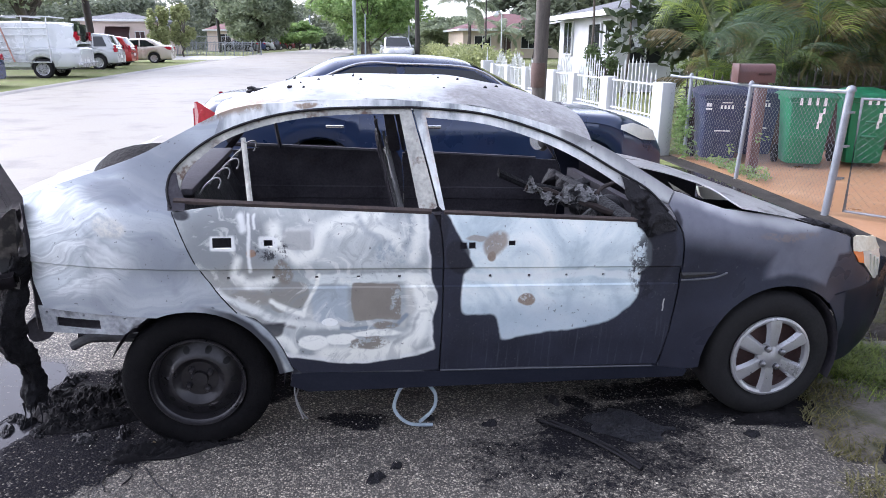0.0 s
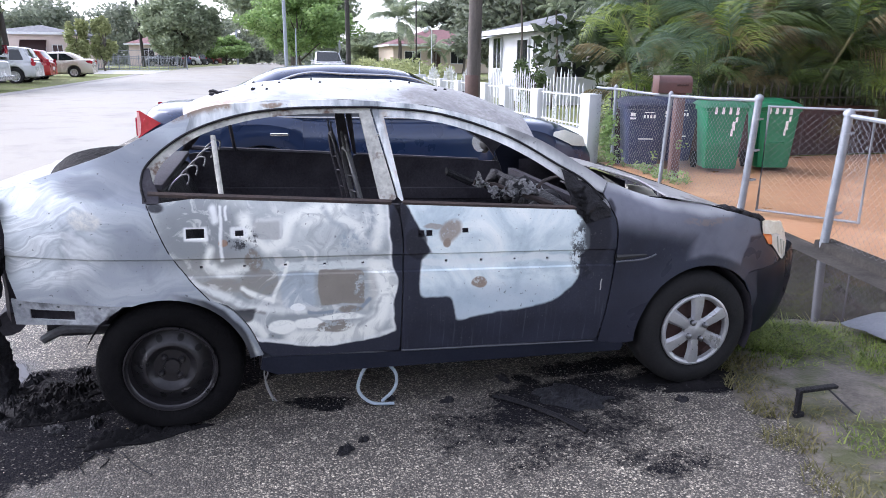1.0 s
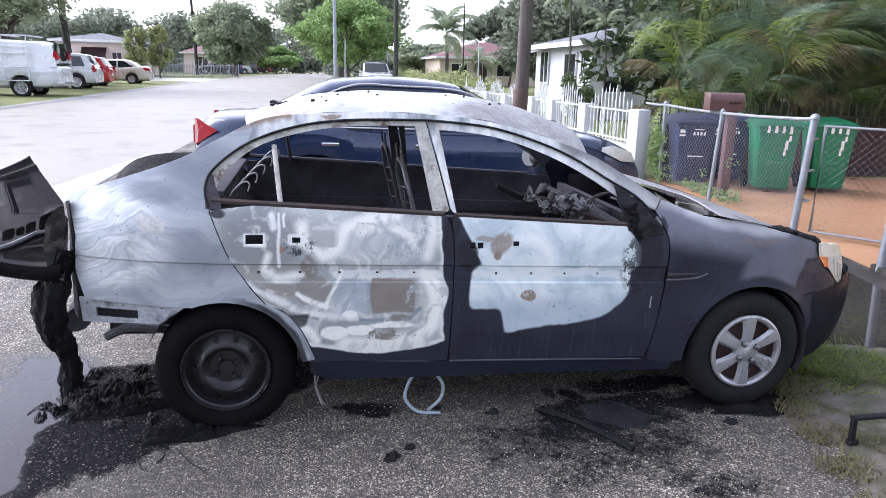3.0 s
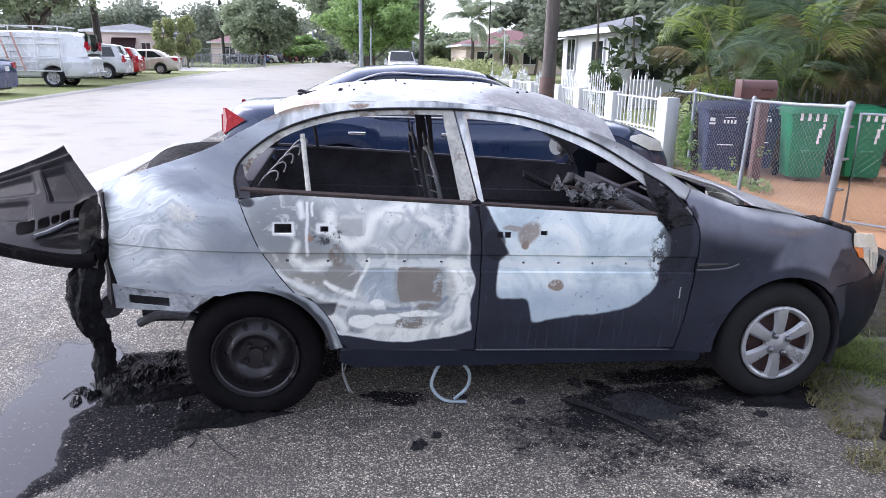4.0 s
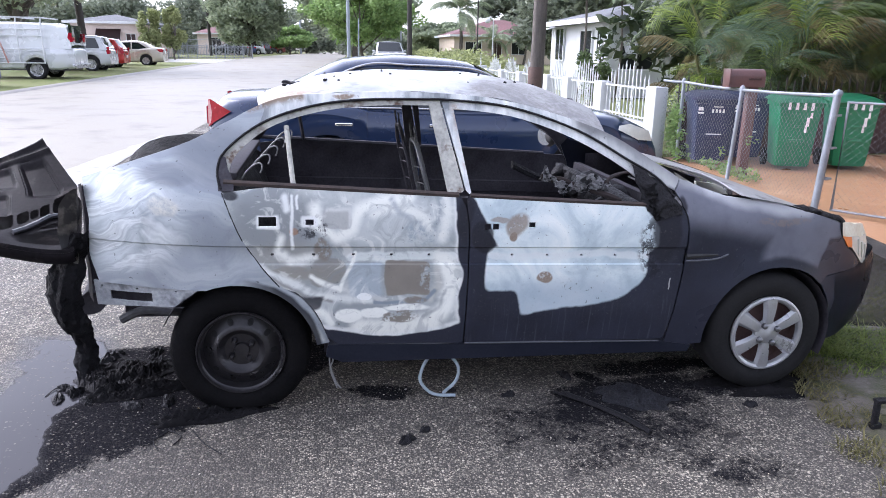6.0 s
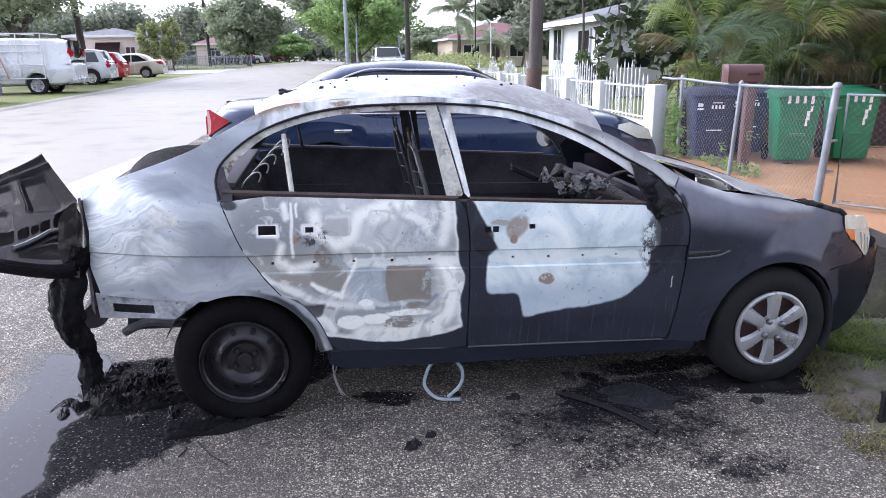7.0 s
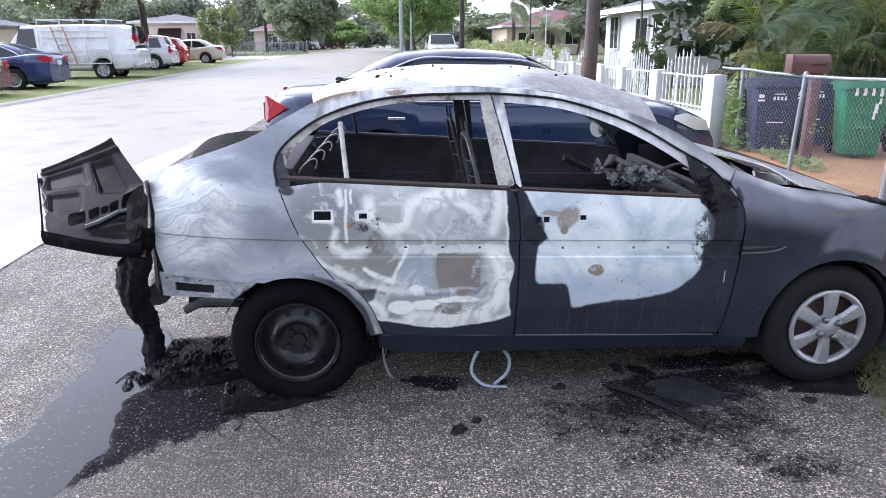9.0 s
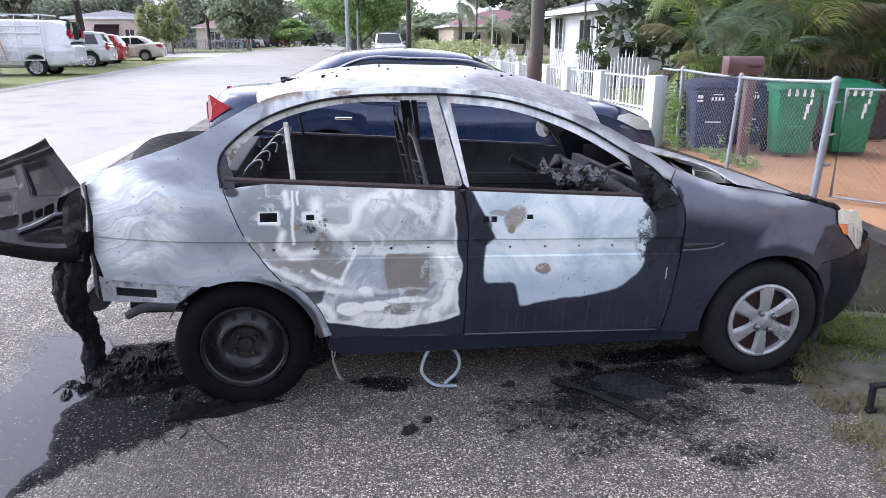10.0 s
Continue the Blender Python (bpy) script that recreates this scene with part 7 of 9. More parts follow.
MAT_BLACK_IRON = surf("dark_iron", (0.02, 0.017, 0.015), (0.05, 0.045, 0.04), 6, 60, 0.6)

# painted patio, its edge, standing water and the low kerb
FENCE = [(4.55, -3.2), (4.86, -0.4), (5.30, 2.13), (5.55, 3.61), (5.74, 5.60), (5.80, 7.25)]


def fence_x(y):
    return lerp_table([(b, a) for a, b in FENCE], y)


bm = bmesh.new()
quad_grid(bm, lambda i, j: (fence_x(-3.2 + 10.8 * j / 30) - 0.06 + (16 * (i / 10) ** 1.5), -3.2 + 10.8 * j / 30, -0.050 - 0.0008 * i), 10, 30)
structure("pavement_patio", bm, MAT_ORANGE, "wet orange painted concrete driveway behind the fence")
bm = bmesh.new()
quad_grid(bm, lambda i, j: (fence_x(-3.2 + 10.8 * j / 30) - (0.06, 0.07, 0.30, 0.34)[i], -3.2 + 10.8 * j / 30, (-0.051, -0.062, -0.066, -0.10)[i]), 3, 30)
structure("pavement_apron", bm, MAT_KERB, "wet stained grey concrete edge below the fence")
for y0, y1 in ((-3.2, 2.22),):
    bm = bmesh.new()
    n = 14
    quad_grid(bm, lambda i, j: (fence_x(y0 + (y1 - y0) * j / n) + (-0.10, -0.09, 0.09, 0.10)[i], y0 + (y1 - y0) * j / n, (-0.07, 0.005, 0.005, -0.07)[i] + 0.004 * noise.noise((j * 0.7, i, 0))), 3, n)
    bm.faces.ensure_lookup_table()
    e = [v for v in bm.verts if abs(v.co.y - y1) < 1e-4]
    bm.faces.new(sorted(e, key=lambda v: (v.co.x)))
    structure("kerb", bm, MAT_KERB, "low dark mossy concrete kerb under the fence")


def puddle(name, label, outline, z, per=6):
    """Standing water: a thin sheet with a rounded outline."""
    pts = smooth_line(outline + [outline[0]], per)[:-1]
    bm = bmesh.new()
    bm.faces.new([bm.verts.new((x + 0.03 * noise.noise((x * 7, y * 7, 1)), y + 0.03 * noise.noise((x * 7, y * 7, 5)), z)) for x, y in pts])
    bmesh.ops.triangulate(bm, faces=bm.faces[:])
    return tagged(link_mesh(name, bm, MAT_WATER, False), label, "water", kind="structure")


puddle("water", "dark standing rainwater along the fence", [(3.0, 1.0), (3.3, 0.62), (3.9, 0.55), (4.35, 0.1), (4.45, -0.6), (4.75, -0.5), (5.0, 1.4), (5.1, 2.4), (5.3, 4.0), (5.4, 6.5), (4.6, 7.0), (4.2, 5.0), (3.4, 3.0)], -0.069)

# soil and damp verge between asphalt and water
bm = bmesh.new()
edge_x = [(-6.0, 1.9), (-1.2, 2.45), (-0.6, 2.62), (-0.15, 2.66), (0.2, 2.85), (0.7, 3.0), (1.5, 3.05), (8.0, 3.05)]


def soil(i, j):
    y = -6.0 + 13.0 * j / 90
    x0 = lerp_table(edge_x, y) + 0.05 * noise.noise((y * 3, 0, 0)) + 0.02 * noise.noise((y * 11, 3, 0))
    x = x0 + (4.85 - x0) * i / 24
    hump = 0.045 * math.sin(math.pi * min(1, i / 14)) * (1 if y < 0.6 else max(0, 1 - (y - 0.6) * 2.2)) * (0.6 + 0.8 * noise.noise((x * 2, y * 2, 3)))
    return (x, y, zg(x, y) + (0.005 if i else -0.004) + max(0, hump) - (0.03 * max(0.0, min(1.0, (i - 14) / 6)) + 0.045 * max(0, min(1, (y - 0.55) * 3))) + 0.01 * noise.noise((x * 9, y * 9, 1)))


quad_grid(bm, soil, 24, 90)
MAT_SOIL = surf("damp_soil", (0.034, 0.028, 0.021), (0.19, 0.168, 0.142), 4.5, 50, 0.6, 0, 0.8, 0.012, ((0.06, 0.065, 0.025), 3.5, 0.5, 0.62))
structure("ground_verge", bm, MAT_SOIL, "damp bare soil with patches of grass", True)


def grass_tufts(name, label, spots, seed, mat):
    """Blades of grass as one mass."""
    rnd = random.Random(seed)
    verts, faces = [], []
    for cx, cy, r, n, hgt in spots:
        for _ in range(n):
            a, d = rnd.random() * math.tau, r * math.sqrt(rnd.random())
            x, y = cx + d * math.cos(a), cy + d * math.sin(a) * 0.8
            z = zg(x, y) + 0.005
            h = hgt * rnd.uniform(0.30, 0.80)
            t = rnd.random() * math.tau
            lean = h * rnd.uniform(0.5, 2.2)
            w = rnd.uniform(0.0020, 0.0040)
            dx, dy = math.cos(t), math.sin(t)
            k = len(verts)
            for s, up in ((0, 0), (0.35, 0.65), (1.0, 0.95)):
                ww = w * (1 - s * 0.85)
                verts += [(x + dx * lean * s - dy * ww, y + dy * lean * s + dx * ww, z + h * up), (x + dx * lean * s + dy * ww, y + dy * lean * s - dx * ww, z + h * up)]
            faces += [(k, k + 1, k + 3, k + 2), (k + 2, k + 3, k + 5, k + 4)]
    me = bpy.data.meshes.new(name)
    me.from_pydata(verts, [], faces)
    me.materials.append(mat)
    return tagged(new(name, me), label, "grass", kind="stuff")


MAT_BLADE = leaf_material("grass_blades", (0.06, 0.10, 0.018), (0.30, 0.37, 0.085), 0.6, 6.0)
MAT_DRY = leaf_material("dry_grass", (0.09, 0.09, 0.035), (0.24, 0.22, 0.10), 0.7, 4.0)
grass_tufts("grass", "short green grass beside the standing water", [(3.10, 0.46, 0.24, 600, 0.07), (3.4, 0.38, 0.32, 2600, 0.09), (3.3, 0.2, 0.12, 300, 0.07), (3.7, 0.15, 0.34, 1500, 0.08), (3.62, -0.1, 0.14, 350, 0.07), (3.95, -0.25, 0.36, 1000, 0.08), (3.5, -0.02, 0.2, 400, 0.06), (3.25, 0.15, 0.25, 700, 0.06), (4.1, -0.8, 0.5, 1800, 0.08), (3.0, -0.72, 0.22, 350, 0.06)], 5, MAT_BLADE)
grass_tufts("dry_grass", "straw-coloured dead grass tufts on damp soil", [(2.80, -0.10, 0.14, 300, 0.05), (2.90, 0.12, 0.16, 420, 0.06), (2.74, -0.34, 0.14, 260, 0.05), (3.05, -0.42, 0.25, 420, 0.06), (2.62, -0.62, 0.14, 200, 0.06), (3.3, -0.5, 0.3, 400, 0.06), (2.6, -0.95, 0.2, 220, 0.06), (3.6, 0.3, 0.4, 400, 0.09)], 6, MAT_DRY)

# black plastic corner, cable and the loose silver body panel on the verge
bm = bmesh.new()
box(bm, (2.775, -0.450, -0.055), (2.800, -0.425, 0.085), None, 0.004)
box(bm, (2.770, -0.455, -0.055), (2.815, -0.420, -0.02), None, 0.006)
box(bm, (2.775, -0.452, 0.075), (2.99, -0.420, 0.092), None, 0.004)
rough_up(bm, 0.006, 25)
tagged(link_mesh("plastic_corner", bm, MAT_CHAR), "broken black plastic trim corner standing on soil", "trim")
strands("cable", "thin black cable snaking over the grass", "cable", [[(2.98, -0.38, 0.06), (3.05, -0.5, -0.03), (3.02, -0.66, -0.045), (2.94, -0.82, -0.045), (2.80, -0.95, -0.045), (2.62, -1.0, -0.045)]], 0.005, MAT_PLASTIC)
bm = bmesh.new()
quad_grid(bm, lambda i, j: (3.86 + 0.75 * i / 14, 0.46 - 0.50 * j / 8 - 0.2 * (i / 14), -0.055 + 0.24 * math.sin(math.pi * min(1.0, 0.10 + 0.80 * i / 14)) * (0.55 + 0.45 * j / 8) + 0.015 * noise.noise((i * 0.5, j * 0.5, 2))), 14, 8)
bmesh.ops.solidify(bm, geom=bm.faces[:], thickness=0.006)
tagged(link_mesh("body_panel", bm, surf("scuffed_silver_panel", (0.15, 0.165, 0.19), (0.28, 0.295, 0.33), 3, 60, 0.35, 0.3, 0.15, 0.002)), "loose silver-grey car body panel lying on grass", "car panel")


# ---- chain-link fence ----
def round_post(bm, x, y, z0, z1, r, cap=True):
    lathe(bm, [(0.0, z0), (r, z0), (r, z1 - 0.03), (r * 1.25, z1 - 0.028), (r * 1.25, z1), (r * 0.9, z1 + 0.02), (0.0, z1 + 0.035)] if cap else [(0, z0), (r, z0), (r, z1), (0, z1)], 12, (x, y, 0), "z")


def mesh_wires(bm, a, b, z0, z1a, z1b, pitch=0.036, r=0.0015):
    """Zigzag wires between two posts, hooked into each other."""
    a, b = Vector(a), Vector(b)
    n = int((b - a).length / pitch)
    d = (b - a) / n
    side_v = Vector((-d.y, d.x)).normalized()
    rows = int((z1a - z0) / pitch)
    for i in range(n):
        pts = []
        for j in range(rows + 1):
            p = a + (b - a) * ((i + (1.02 if (i + j) % 2 else -0.02)) / n)
            zt = z1a + (z1b - z1a) * (i / n)
            q = p + side_v * (0.003 if (i + j) % 2 else -0.003)
            pts.append((q.x, q.y, z0 + (zt - z0) * j / rows))
        tube(bm, pts, r, 3, caps=False)


CL = thing("chain_link_fence", "galvanised chain-link fence with an open gate on a low kerb", "fence", None)
posts = [(4.86, -0.4, 1.08), (5.30, 2.13, 1.14), (5.55, 3.61, 1.19), (5.74, 5.60, 1.14), (5.80, 7.25, 1.17)]
for i, (x, y, h) in enumerate(posts):
    bm = bmesh.new()
    round_post(bm, x, y, -0.08, h, 0.038 if i in (1, 2) else 0.026)
    for v in bm.verts:
        v.co.x += (0.02, 0.05, 0.055, 0.05, 0.0)[i] * (v.co.z - h)
    part("post", bm, MAT_GALV, CL)
for (x0, y0, h0), (x1, y1, h1) in ((posts[0], posts[1]), (posts[2], posts[3]), (posts[3], posts[4]), (posts[4], (5.66, 7.62, 1.18))):
    bm = bmesh.new()
    tube(bm, [(x0, y0, h0 - 0.03), ((x0 + x1) / 2, (y0 + y1) / 2, (h0 + h1) / 2 - 0.04), (x1, y1, h1 - 0.03)], 0.019, 8)
    part("top_rail", bm, MAT_GALV, CL)
    bm = bmesh.new()
    mesh_wires(bm, (x0, y0), (x1, y1), 0.0 if y0 < 2 else -0.04, h0 - 0.03, h1 - 0.03)
    tagged(part("wire_mesh", bm, MAT_LINK, CL, "", False), kind="stuff")
for i, z in ((1, 0.25), (1, 0.95), (2, 0.3), (2, 0.62), (2, 0.95)):
    bm = bmesh.new()
    x, y, h = posts[i]
    lathe(bm, [(0.036, z), (0.045, z + 0.004), (0.045, z + 0.022), (0.036, z + 0.026)], 12, (x, y, 0), "z")
    box(bm, (x + 0.03, y - 0.012, z + 0.003), (x + 0.075, y + 0.012, z + 0.023))
    part("band_clamp", bm, MAT_GALV, CL)


def leaf_gate(ax, ay, bx, by, z0, z1, parent):
    bm = bmesh.new()
    tube(bm, [(ax, ay, z0), (bx, by, z0 + 0.0), (bx, by, z1), (ax, ay, z1)], 0.019, 8, closed=True)
    mx, my = (ax + bx) / 2, (ay + by) / 2
    g = part("gate_leaf", bm, MAT_GALV, parent, "open chain-link gate leaf")
    bm = bmesh.new()
    mesh_wires(bm, (ax, ay), (bx, by), z0, z1, z1)
    tagged(part("wire_mesh", bm, MAT_LINK, g, "", False), kind="stuff")


leaf_gate(5.60, 3.50, 6.18, 2.72, 0.0, 1.10, CL)

# ---- white wall with iron railings ----
WALL = thing("garden_wall", "low white rendered garden wall with white spearhead railings", "wall")
wx = 5.62


def pier(y, w=0.36, top=1.04):
    bm = bmesh.new()
    box(bm, (wx - 0.09, y, zg(wx, y) - 0.05), (wx + 0.12, y + w, top), None, 0.008)
    part("pier", bm, MAT_WALL, WALL)


def base_wall(y0, y1, top=0.45):
    bm = bmesh.new()
    box(bm, (wx - 0.075, y0, zg(wx, y0) - 0.05), (wx + 0.105, y1, top), None, 0.008)
    part("plinth", bm, MAT_WALL, WALL)


def railing(y0, y1, z0, peak, n, scrolls=True):
    bm = bmesh.new()
    tops = []
    for k in range(n):
        t = (k + 0.5) / n
        y = y0 + (y1 - y0) * t
        h = peak + 0.26 * math.sin(math.pi * t) - (0.07 if k % 2 else 0)
        tops.append((y, h))
        box(bm, (wx - 0.009, y - 0.009, z0 + 0.02), (wx + 0.009, y + 0.009, h))
        lathe(bm, [(0.006, h - 0.02), (0.020, h + 0.02), (0.009, h + 0.06), (0.0, h + 0.13)], 6, (wx, y, 0), "z")
    rail = part("railing", bm, MAT_IRON, WALL)
    bm = bmesh.new()
    for z in (z0 + 0.05, 0.98):
        box(bm, (wx - 0.014, y0, z), (wx + 0.014, y1, z + 0.025))
    part("cross_bar", bm, MAT_IRON, rail)
    if scrolls:
        for f in (0.36, 0.64):
            bm = bmesh.new()
            y = y0 + (y1 - y0) * f
            for k in range(5):
                z = z0 + 0.12 + 0.10 * k
                for s in (-1, 1):
                    tube(bm, [(wx - 0.012, y + s * (0.032 + 0.028 * math.cos(q)), z + 0.045 * math.sin(q)) for q in [math.tau * i / 9 for i in range(9)]], 0.007, 5, closed=True)
            part("scrollwork", bm, MAT_IRON, rail)


spans = [(7.60, 9.85), (9.85, 11.75), (13.55, 15.6), (15.6, 17.6), (17.6, 19.5)]
for y0, y1 in spans:
    pier(y0)
    base_wall(y0 + 0.36, y1)
    railing(y0 + 0.38, y1 - 0.02, 0.45, 1.06, 12)
pier(11.75)
pier(13.19)
pier(19.5)
railing(12.13, 13.17, 0.02, 1.06, 9)
bm = bmesh.new()
box(bm, (wx - 0.18, 20.6, zg(wx, 20) - 0.05), (wx + 0.18, 20.95, 1.1), None, 0.01)
part("gate_pier", bm, MAT_WALL, WALL)
bm = bmesh.new()
lathe(bm, [(0.02, 1.1), (0.03, 1.18), (0.012, 1.26), (0.0, 1.55)], 8, (wx, 20.78, 0), "z")
part("finial", bm, MAT_IRON, WALL)


# ---- wheelie bins ----
def wheelie_bin(x, y, turn, material, label, marks):
    b = thing("wheelie_bin", label, "bin", pose(x, y, -0.052, 0, 0, turn), "bins behind the fence")
    bm = bmesh.new()
    levels = [(0.06, 0.23, 0.24), (0.10, 0.245, 0.26), (0.55, 0.275, 0.30), (0.86, 0.298, 0.335), (0.90, 0.30, 0.34), (0.905, 0.325, 0.36), (0.97, 0.33, 0.365)]

    def f(i, j):
        z, hx, hy = levels[j]
        t = math.tau * i / 32
        c, s = math.cos(t), math.sin(t)
        k = (abs(c) ** 7 + abs(s) ** 7) ** (-1 / 7)
        return (hx * c * k, hy * s * k, z)
    rows = quad_grid(bm, f, 32, len(levels) - 1, closed_u=True)
    bm.faces.new([r[0] for r in rows][::-1])
    body = part("body", bm, material, b)
    for z, hx in ((0.42, 0.20), (0.62, 0.14)):
        bm = bmesh.new()
        box(bm, (-hx * 0.5, -0.305 - 0.015, z), (hx * 0.5, -0.27, z + 0.03), None, 0.008)
        part("grab_bar", bm, material, body)
    bm = bmesh.new()

    def lid(i, j):
        u, v = -1 + 2 * i / 10, -1 + 2 * j / 10
        return (u * 0.345, v * 0.385 - 0.01, 0.975 + 0.07 * (1 - u ** 4) * (1 - 0.8 * max(0, -v) ** 3) + 0.035 * (v + 1) / 2 + (0.0 if abs(u) < 0.99 and abs(v) < 0.99 else -0.02))
    quad_grid(bm, lid, 10, 10)
    bmesh.ops.solidify(bm, geom=bm.faces[:], thickness=0.012)
    part("lid", bm, material, b)
    bm = bmesh.new()
    tube(bm, [(-0.27, 0.41, 0.98), (0.27, 0.41, 0.98)], 0.018, 8)
    part("handle", bm, material, b)
    for s in (-1, 1):
        bm = bmesh.new()
        for k in range(1):
            rr = bmesh.ops.create_cone(bm, cap_ends=True, segments=20, radius1=0.13, radius2=0.13, depth=0.05, matrix=Matrix.Translation((s * 0.27, 0.27, 0.13)) @ Matrix.Rotation(radians(90), 4, "Y"))
        part("wheel", bm, MAT_RUBBER, b)
    for mx, mz, w, h, yy in marks:
        bm = bmesh.new()
        box(bm, (mx - w / 2, yy - 0.006, mz - h / 2), (mx + w / 2, yy + 0.02, mz + h / 2))
        part("marking", bm, MAT_BAR, body, "white painted bar")
    return b


gm = [(-0.17, 0.925, 0.032, 0.11, -0.365), (-0.07, 0.925, 0.036, 0.11, -0.365), (0.03, 0.925, 0.032, 0.11, -0.365), (0.13, 0.92, 0.036, 0.12, -0.365), (0.14, 0.80, 0.030, 0.09, -0.325), (0.105, 0.70, 0.040, 0.13, -0.318), (0.09, 0.60, 0.028, 0.10, -0.308)]
bmarks = [(-0.05, 0.80, 0.028, 0.05, -0.325), (0.0, 0.80, 0.028, 0.05, -0.325), (0.05, 0.80, 0.028, 0.05, -0.325), (0.10, 0.80, 0.028, 0.05, -0.325), (0.02, 0.86, 0.14, 0.012, -0.332), (0.0, 0.46, 0.22, 0.014, -0.295), (-0.22, 0.83, 0.07, 0.05, -0.325), (-0.22, 0.77, 0.08, 0.025, -0.325)]
wheelie_bin(7.12, 6.42, -20, MAT_GREEN_BIN, "green wheelie bin with white painted marks", gm)
wheelie_bin(7.98, 6.36, -20, MAT_GREEN_BIN, "green wheelie bin with white painted marks", gm)
wheelie_bin(6.17, 7.06, -14, MAT_BLUE_BIN, "navy blue wheelie bin with small white marks", bmarks)
wheelie_bin(6.92, 7.35, -14, MAT_BLUE_BIN, "navy blue wheelie bin with small white marks", bmarks)


def mailbox():
    b = thing("mailbox", "brown metal mailbox on a painted wooden post", "mailbox", pose(5.90, 5.78, -0.06, 0, 0, -8))
    bm = bmesh.new()
    box(bm, (0.02, -0.06, 0.0), (0.14, 0.06, 1.20), None, 0.006)
    part("post", bm, MAT_MAILBOX, b)
    bm = bmesh.new()
    prof = [(-0.10, 0.0), (-0.10, 0.13)] + [(-0.10 * math.cos(math.pi * k / 10), 0.13 + 0.10 * math.sin(math.pi * k / 10)) for k in range(1, 10)] + [(0.10, 0.13), (0.10, 0.0)]
    rows = quad_grid(bm, lambda i, j: (-0.26 + 0.46 * i / 2, prof[j][0], 1.20 + prof[j][1]), 2, len(prof) - 1)
    bm.faces.new(rows[0])
    bm.faces.new(rows[-1][::-1])
    bm.faces.new([rows[0][0], rows[-1][0], rows[-1][-1], rows[0][-1]])
    bmesh.ops.recalc_face_normals(bm, faces=bm.faces[:])
    part("box", bm, MAT_MAILBOX, b)
    bm = bmesh.new()
    box(bm, (-0.275, -0.108, 1.195), (-0.258, 0.108, 1.43), None, 0.005)
    part("door", bm, MAT_MAILBOX, b)
    bm = bmesh.new()
    box(bm, (-0.02, -0.115, 1.29), (0.14, -0.104, 1.315))
    part("flag", bm, MAT_BROWN, b)


mailbox()
# brown wall with dark spears behind the bins
BW = thing("boundary_fence", "dark maroon boarded fence topped with iron spears", "fence")
for k in range(22):
    x = 6.0 + 0.42 * k
    bm = bmesh.new()
    box(bm, (x, 7.78, -0.06), (x + 0.412, 7.83, 0.80 + 0.004 * (k % 3)))
    part("board", bm, MAT_BROWN, BW, "", False)
bm = bmesh.new()
box(bm, (-0.009, 7.84, 0.70), (0.009, 7.858, 1.06))
lathe(bm, [(0.006, 1.05), (0.02, 1.09), (0.0, 1.18)], 5, (0, 7.85, 0), "z")
SPEAR = part("spear", bm, MAT_BLACK_IRON, BW)
SPEAR.location.x = 6.05
for k in range(1, 64):
    sp = new("spear", SPEAR.data)
    sp.parent = BW
    sp.location = (6.05 + 0.145 * k, 0, 0.05 if k % 2 else 0.0)
bm = bmesh.new()
box(bm, (6.0, 7.835, 0.94), (15.2, 7.865, 0.965))
part("rail", bm, MAT_BLACK_IRON, BW)


# ---- poles ----
def pole(name, label, x, y, r, h, material, lean=(0, 0), band=None):
    p = thing(name, label, "pole", pose(x, y, zg(x, y) - 0.05))
    bm = bmesh.new()
    rings = tube(bm, [(lean[0] * t, lean[1] * t, h * t) for t in [k / 12 for k in range(13)]], r, 16, r_end=r * 0.72)
    rough_up(bm, r * 0.05, 3)
    part("shaft", bm, material, p)
    if band:
        z0, z1, m = band
        bm = bmesh.new()
        lathe(bm, [(r * 1.0, z0), (r * 1.035, z0 + 0.01), (r * 1.03, z1 - 0.01), (r * 0.98, z1)], 20, (0, 0, 0), "z")
        part("band", bm, m, p)
    return p


pole("utility_pole", "weathered brown wooden utility pole with a reddish band", 3.84, 8.5, 0.118, 9.0, MAT_POLE, (0.12, 0.0), (1.02, 1.40, surf("flaking_red_paint", (0.07, 0.042, 0.036), (0.13, 0.085, 0.07), 6, 40, 0.8, 0, 0.5, 0.004)))


# ---------------- plants ----------------
def leaf_cloud(verts, faces, rnd, centre, radius, n, size, flat=0.0):
    cx, cy, cz = centre
    for _ in range(n):
        a, b = rnd.random() * math.tau, math.acos(rnd.uniform(-1, 1))
        d = rnd.random() ** 0.45
        x = cx + radius[0] * d * math.sin(b) * math.cos(a)
        y = cy + radius[1] * d * math.sin(b) * math.sin(a)
        z = cz + radius[2] * d * math.cos(b)
        s = size * rnd.uniform(0.6, 1.3)
        u = Vector((rnd.gauss(0, 1), rnd.gauss(0, 1), rnd.gauss(0, 0.6))).normalized()
        v = u.cross(Vector((rnd.gauss(0, 1), rnd.gauss(0, 1), rnd.gauss(0, 1)))).normalized()
        k = len(verts)
        verts += [(x - u.x * s, y - u.y * s, z - u.z * s), (x + v.x * s * 0.45, y + v.y * s * 0.45, z + v.z * s * 0.45), (x + u.x * s, y + u.y * s, z + u.z * s), (x - v.x * s * 0.45, y - v.y * s * 0.45, z - v.z * s * 0.45)]
        faces.append((k, k + 1, k + 2, k + 3))


def cloud_mesh(name, verts, faces, mat):
    me = bpy.data.meshes.new(name)
    me.from_pydata(verts, [], faces)
    me.materials.append(mat)
    return new(name, me)


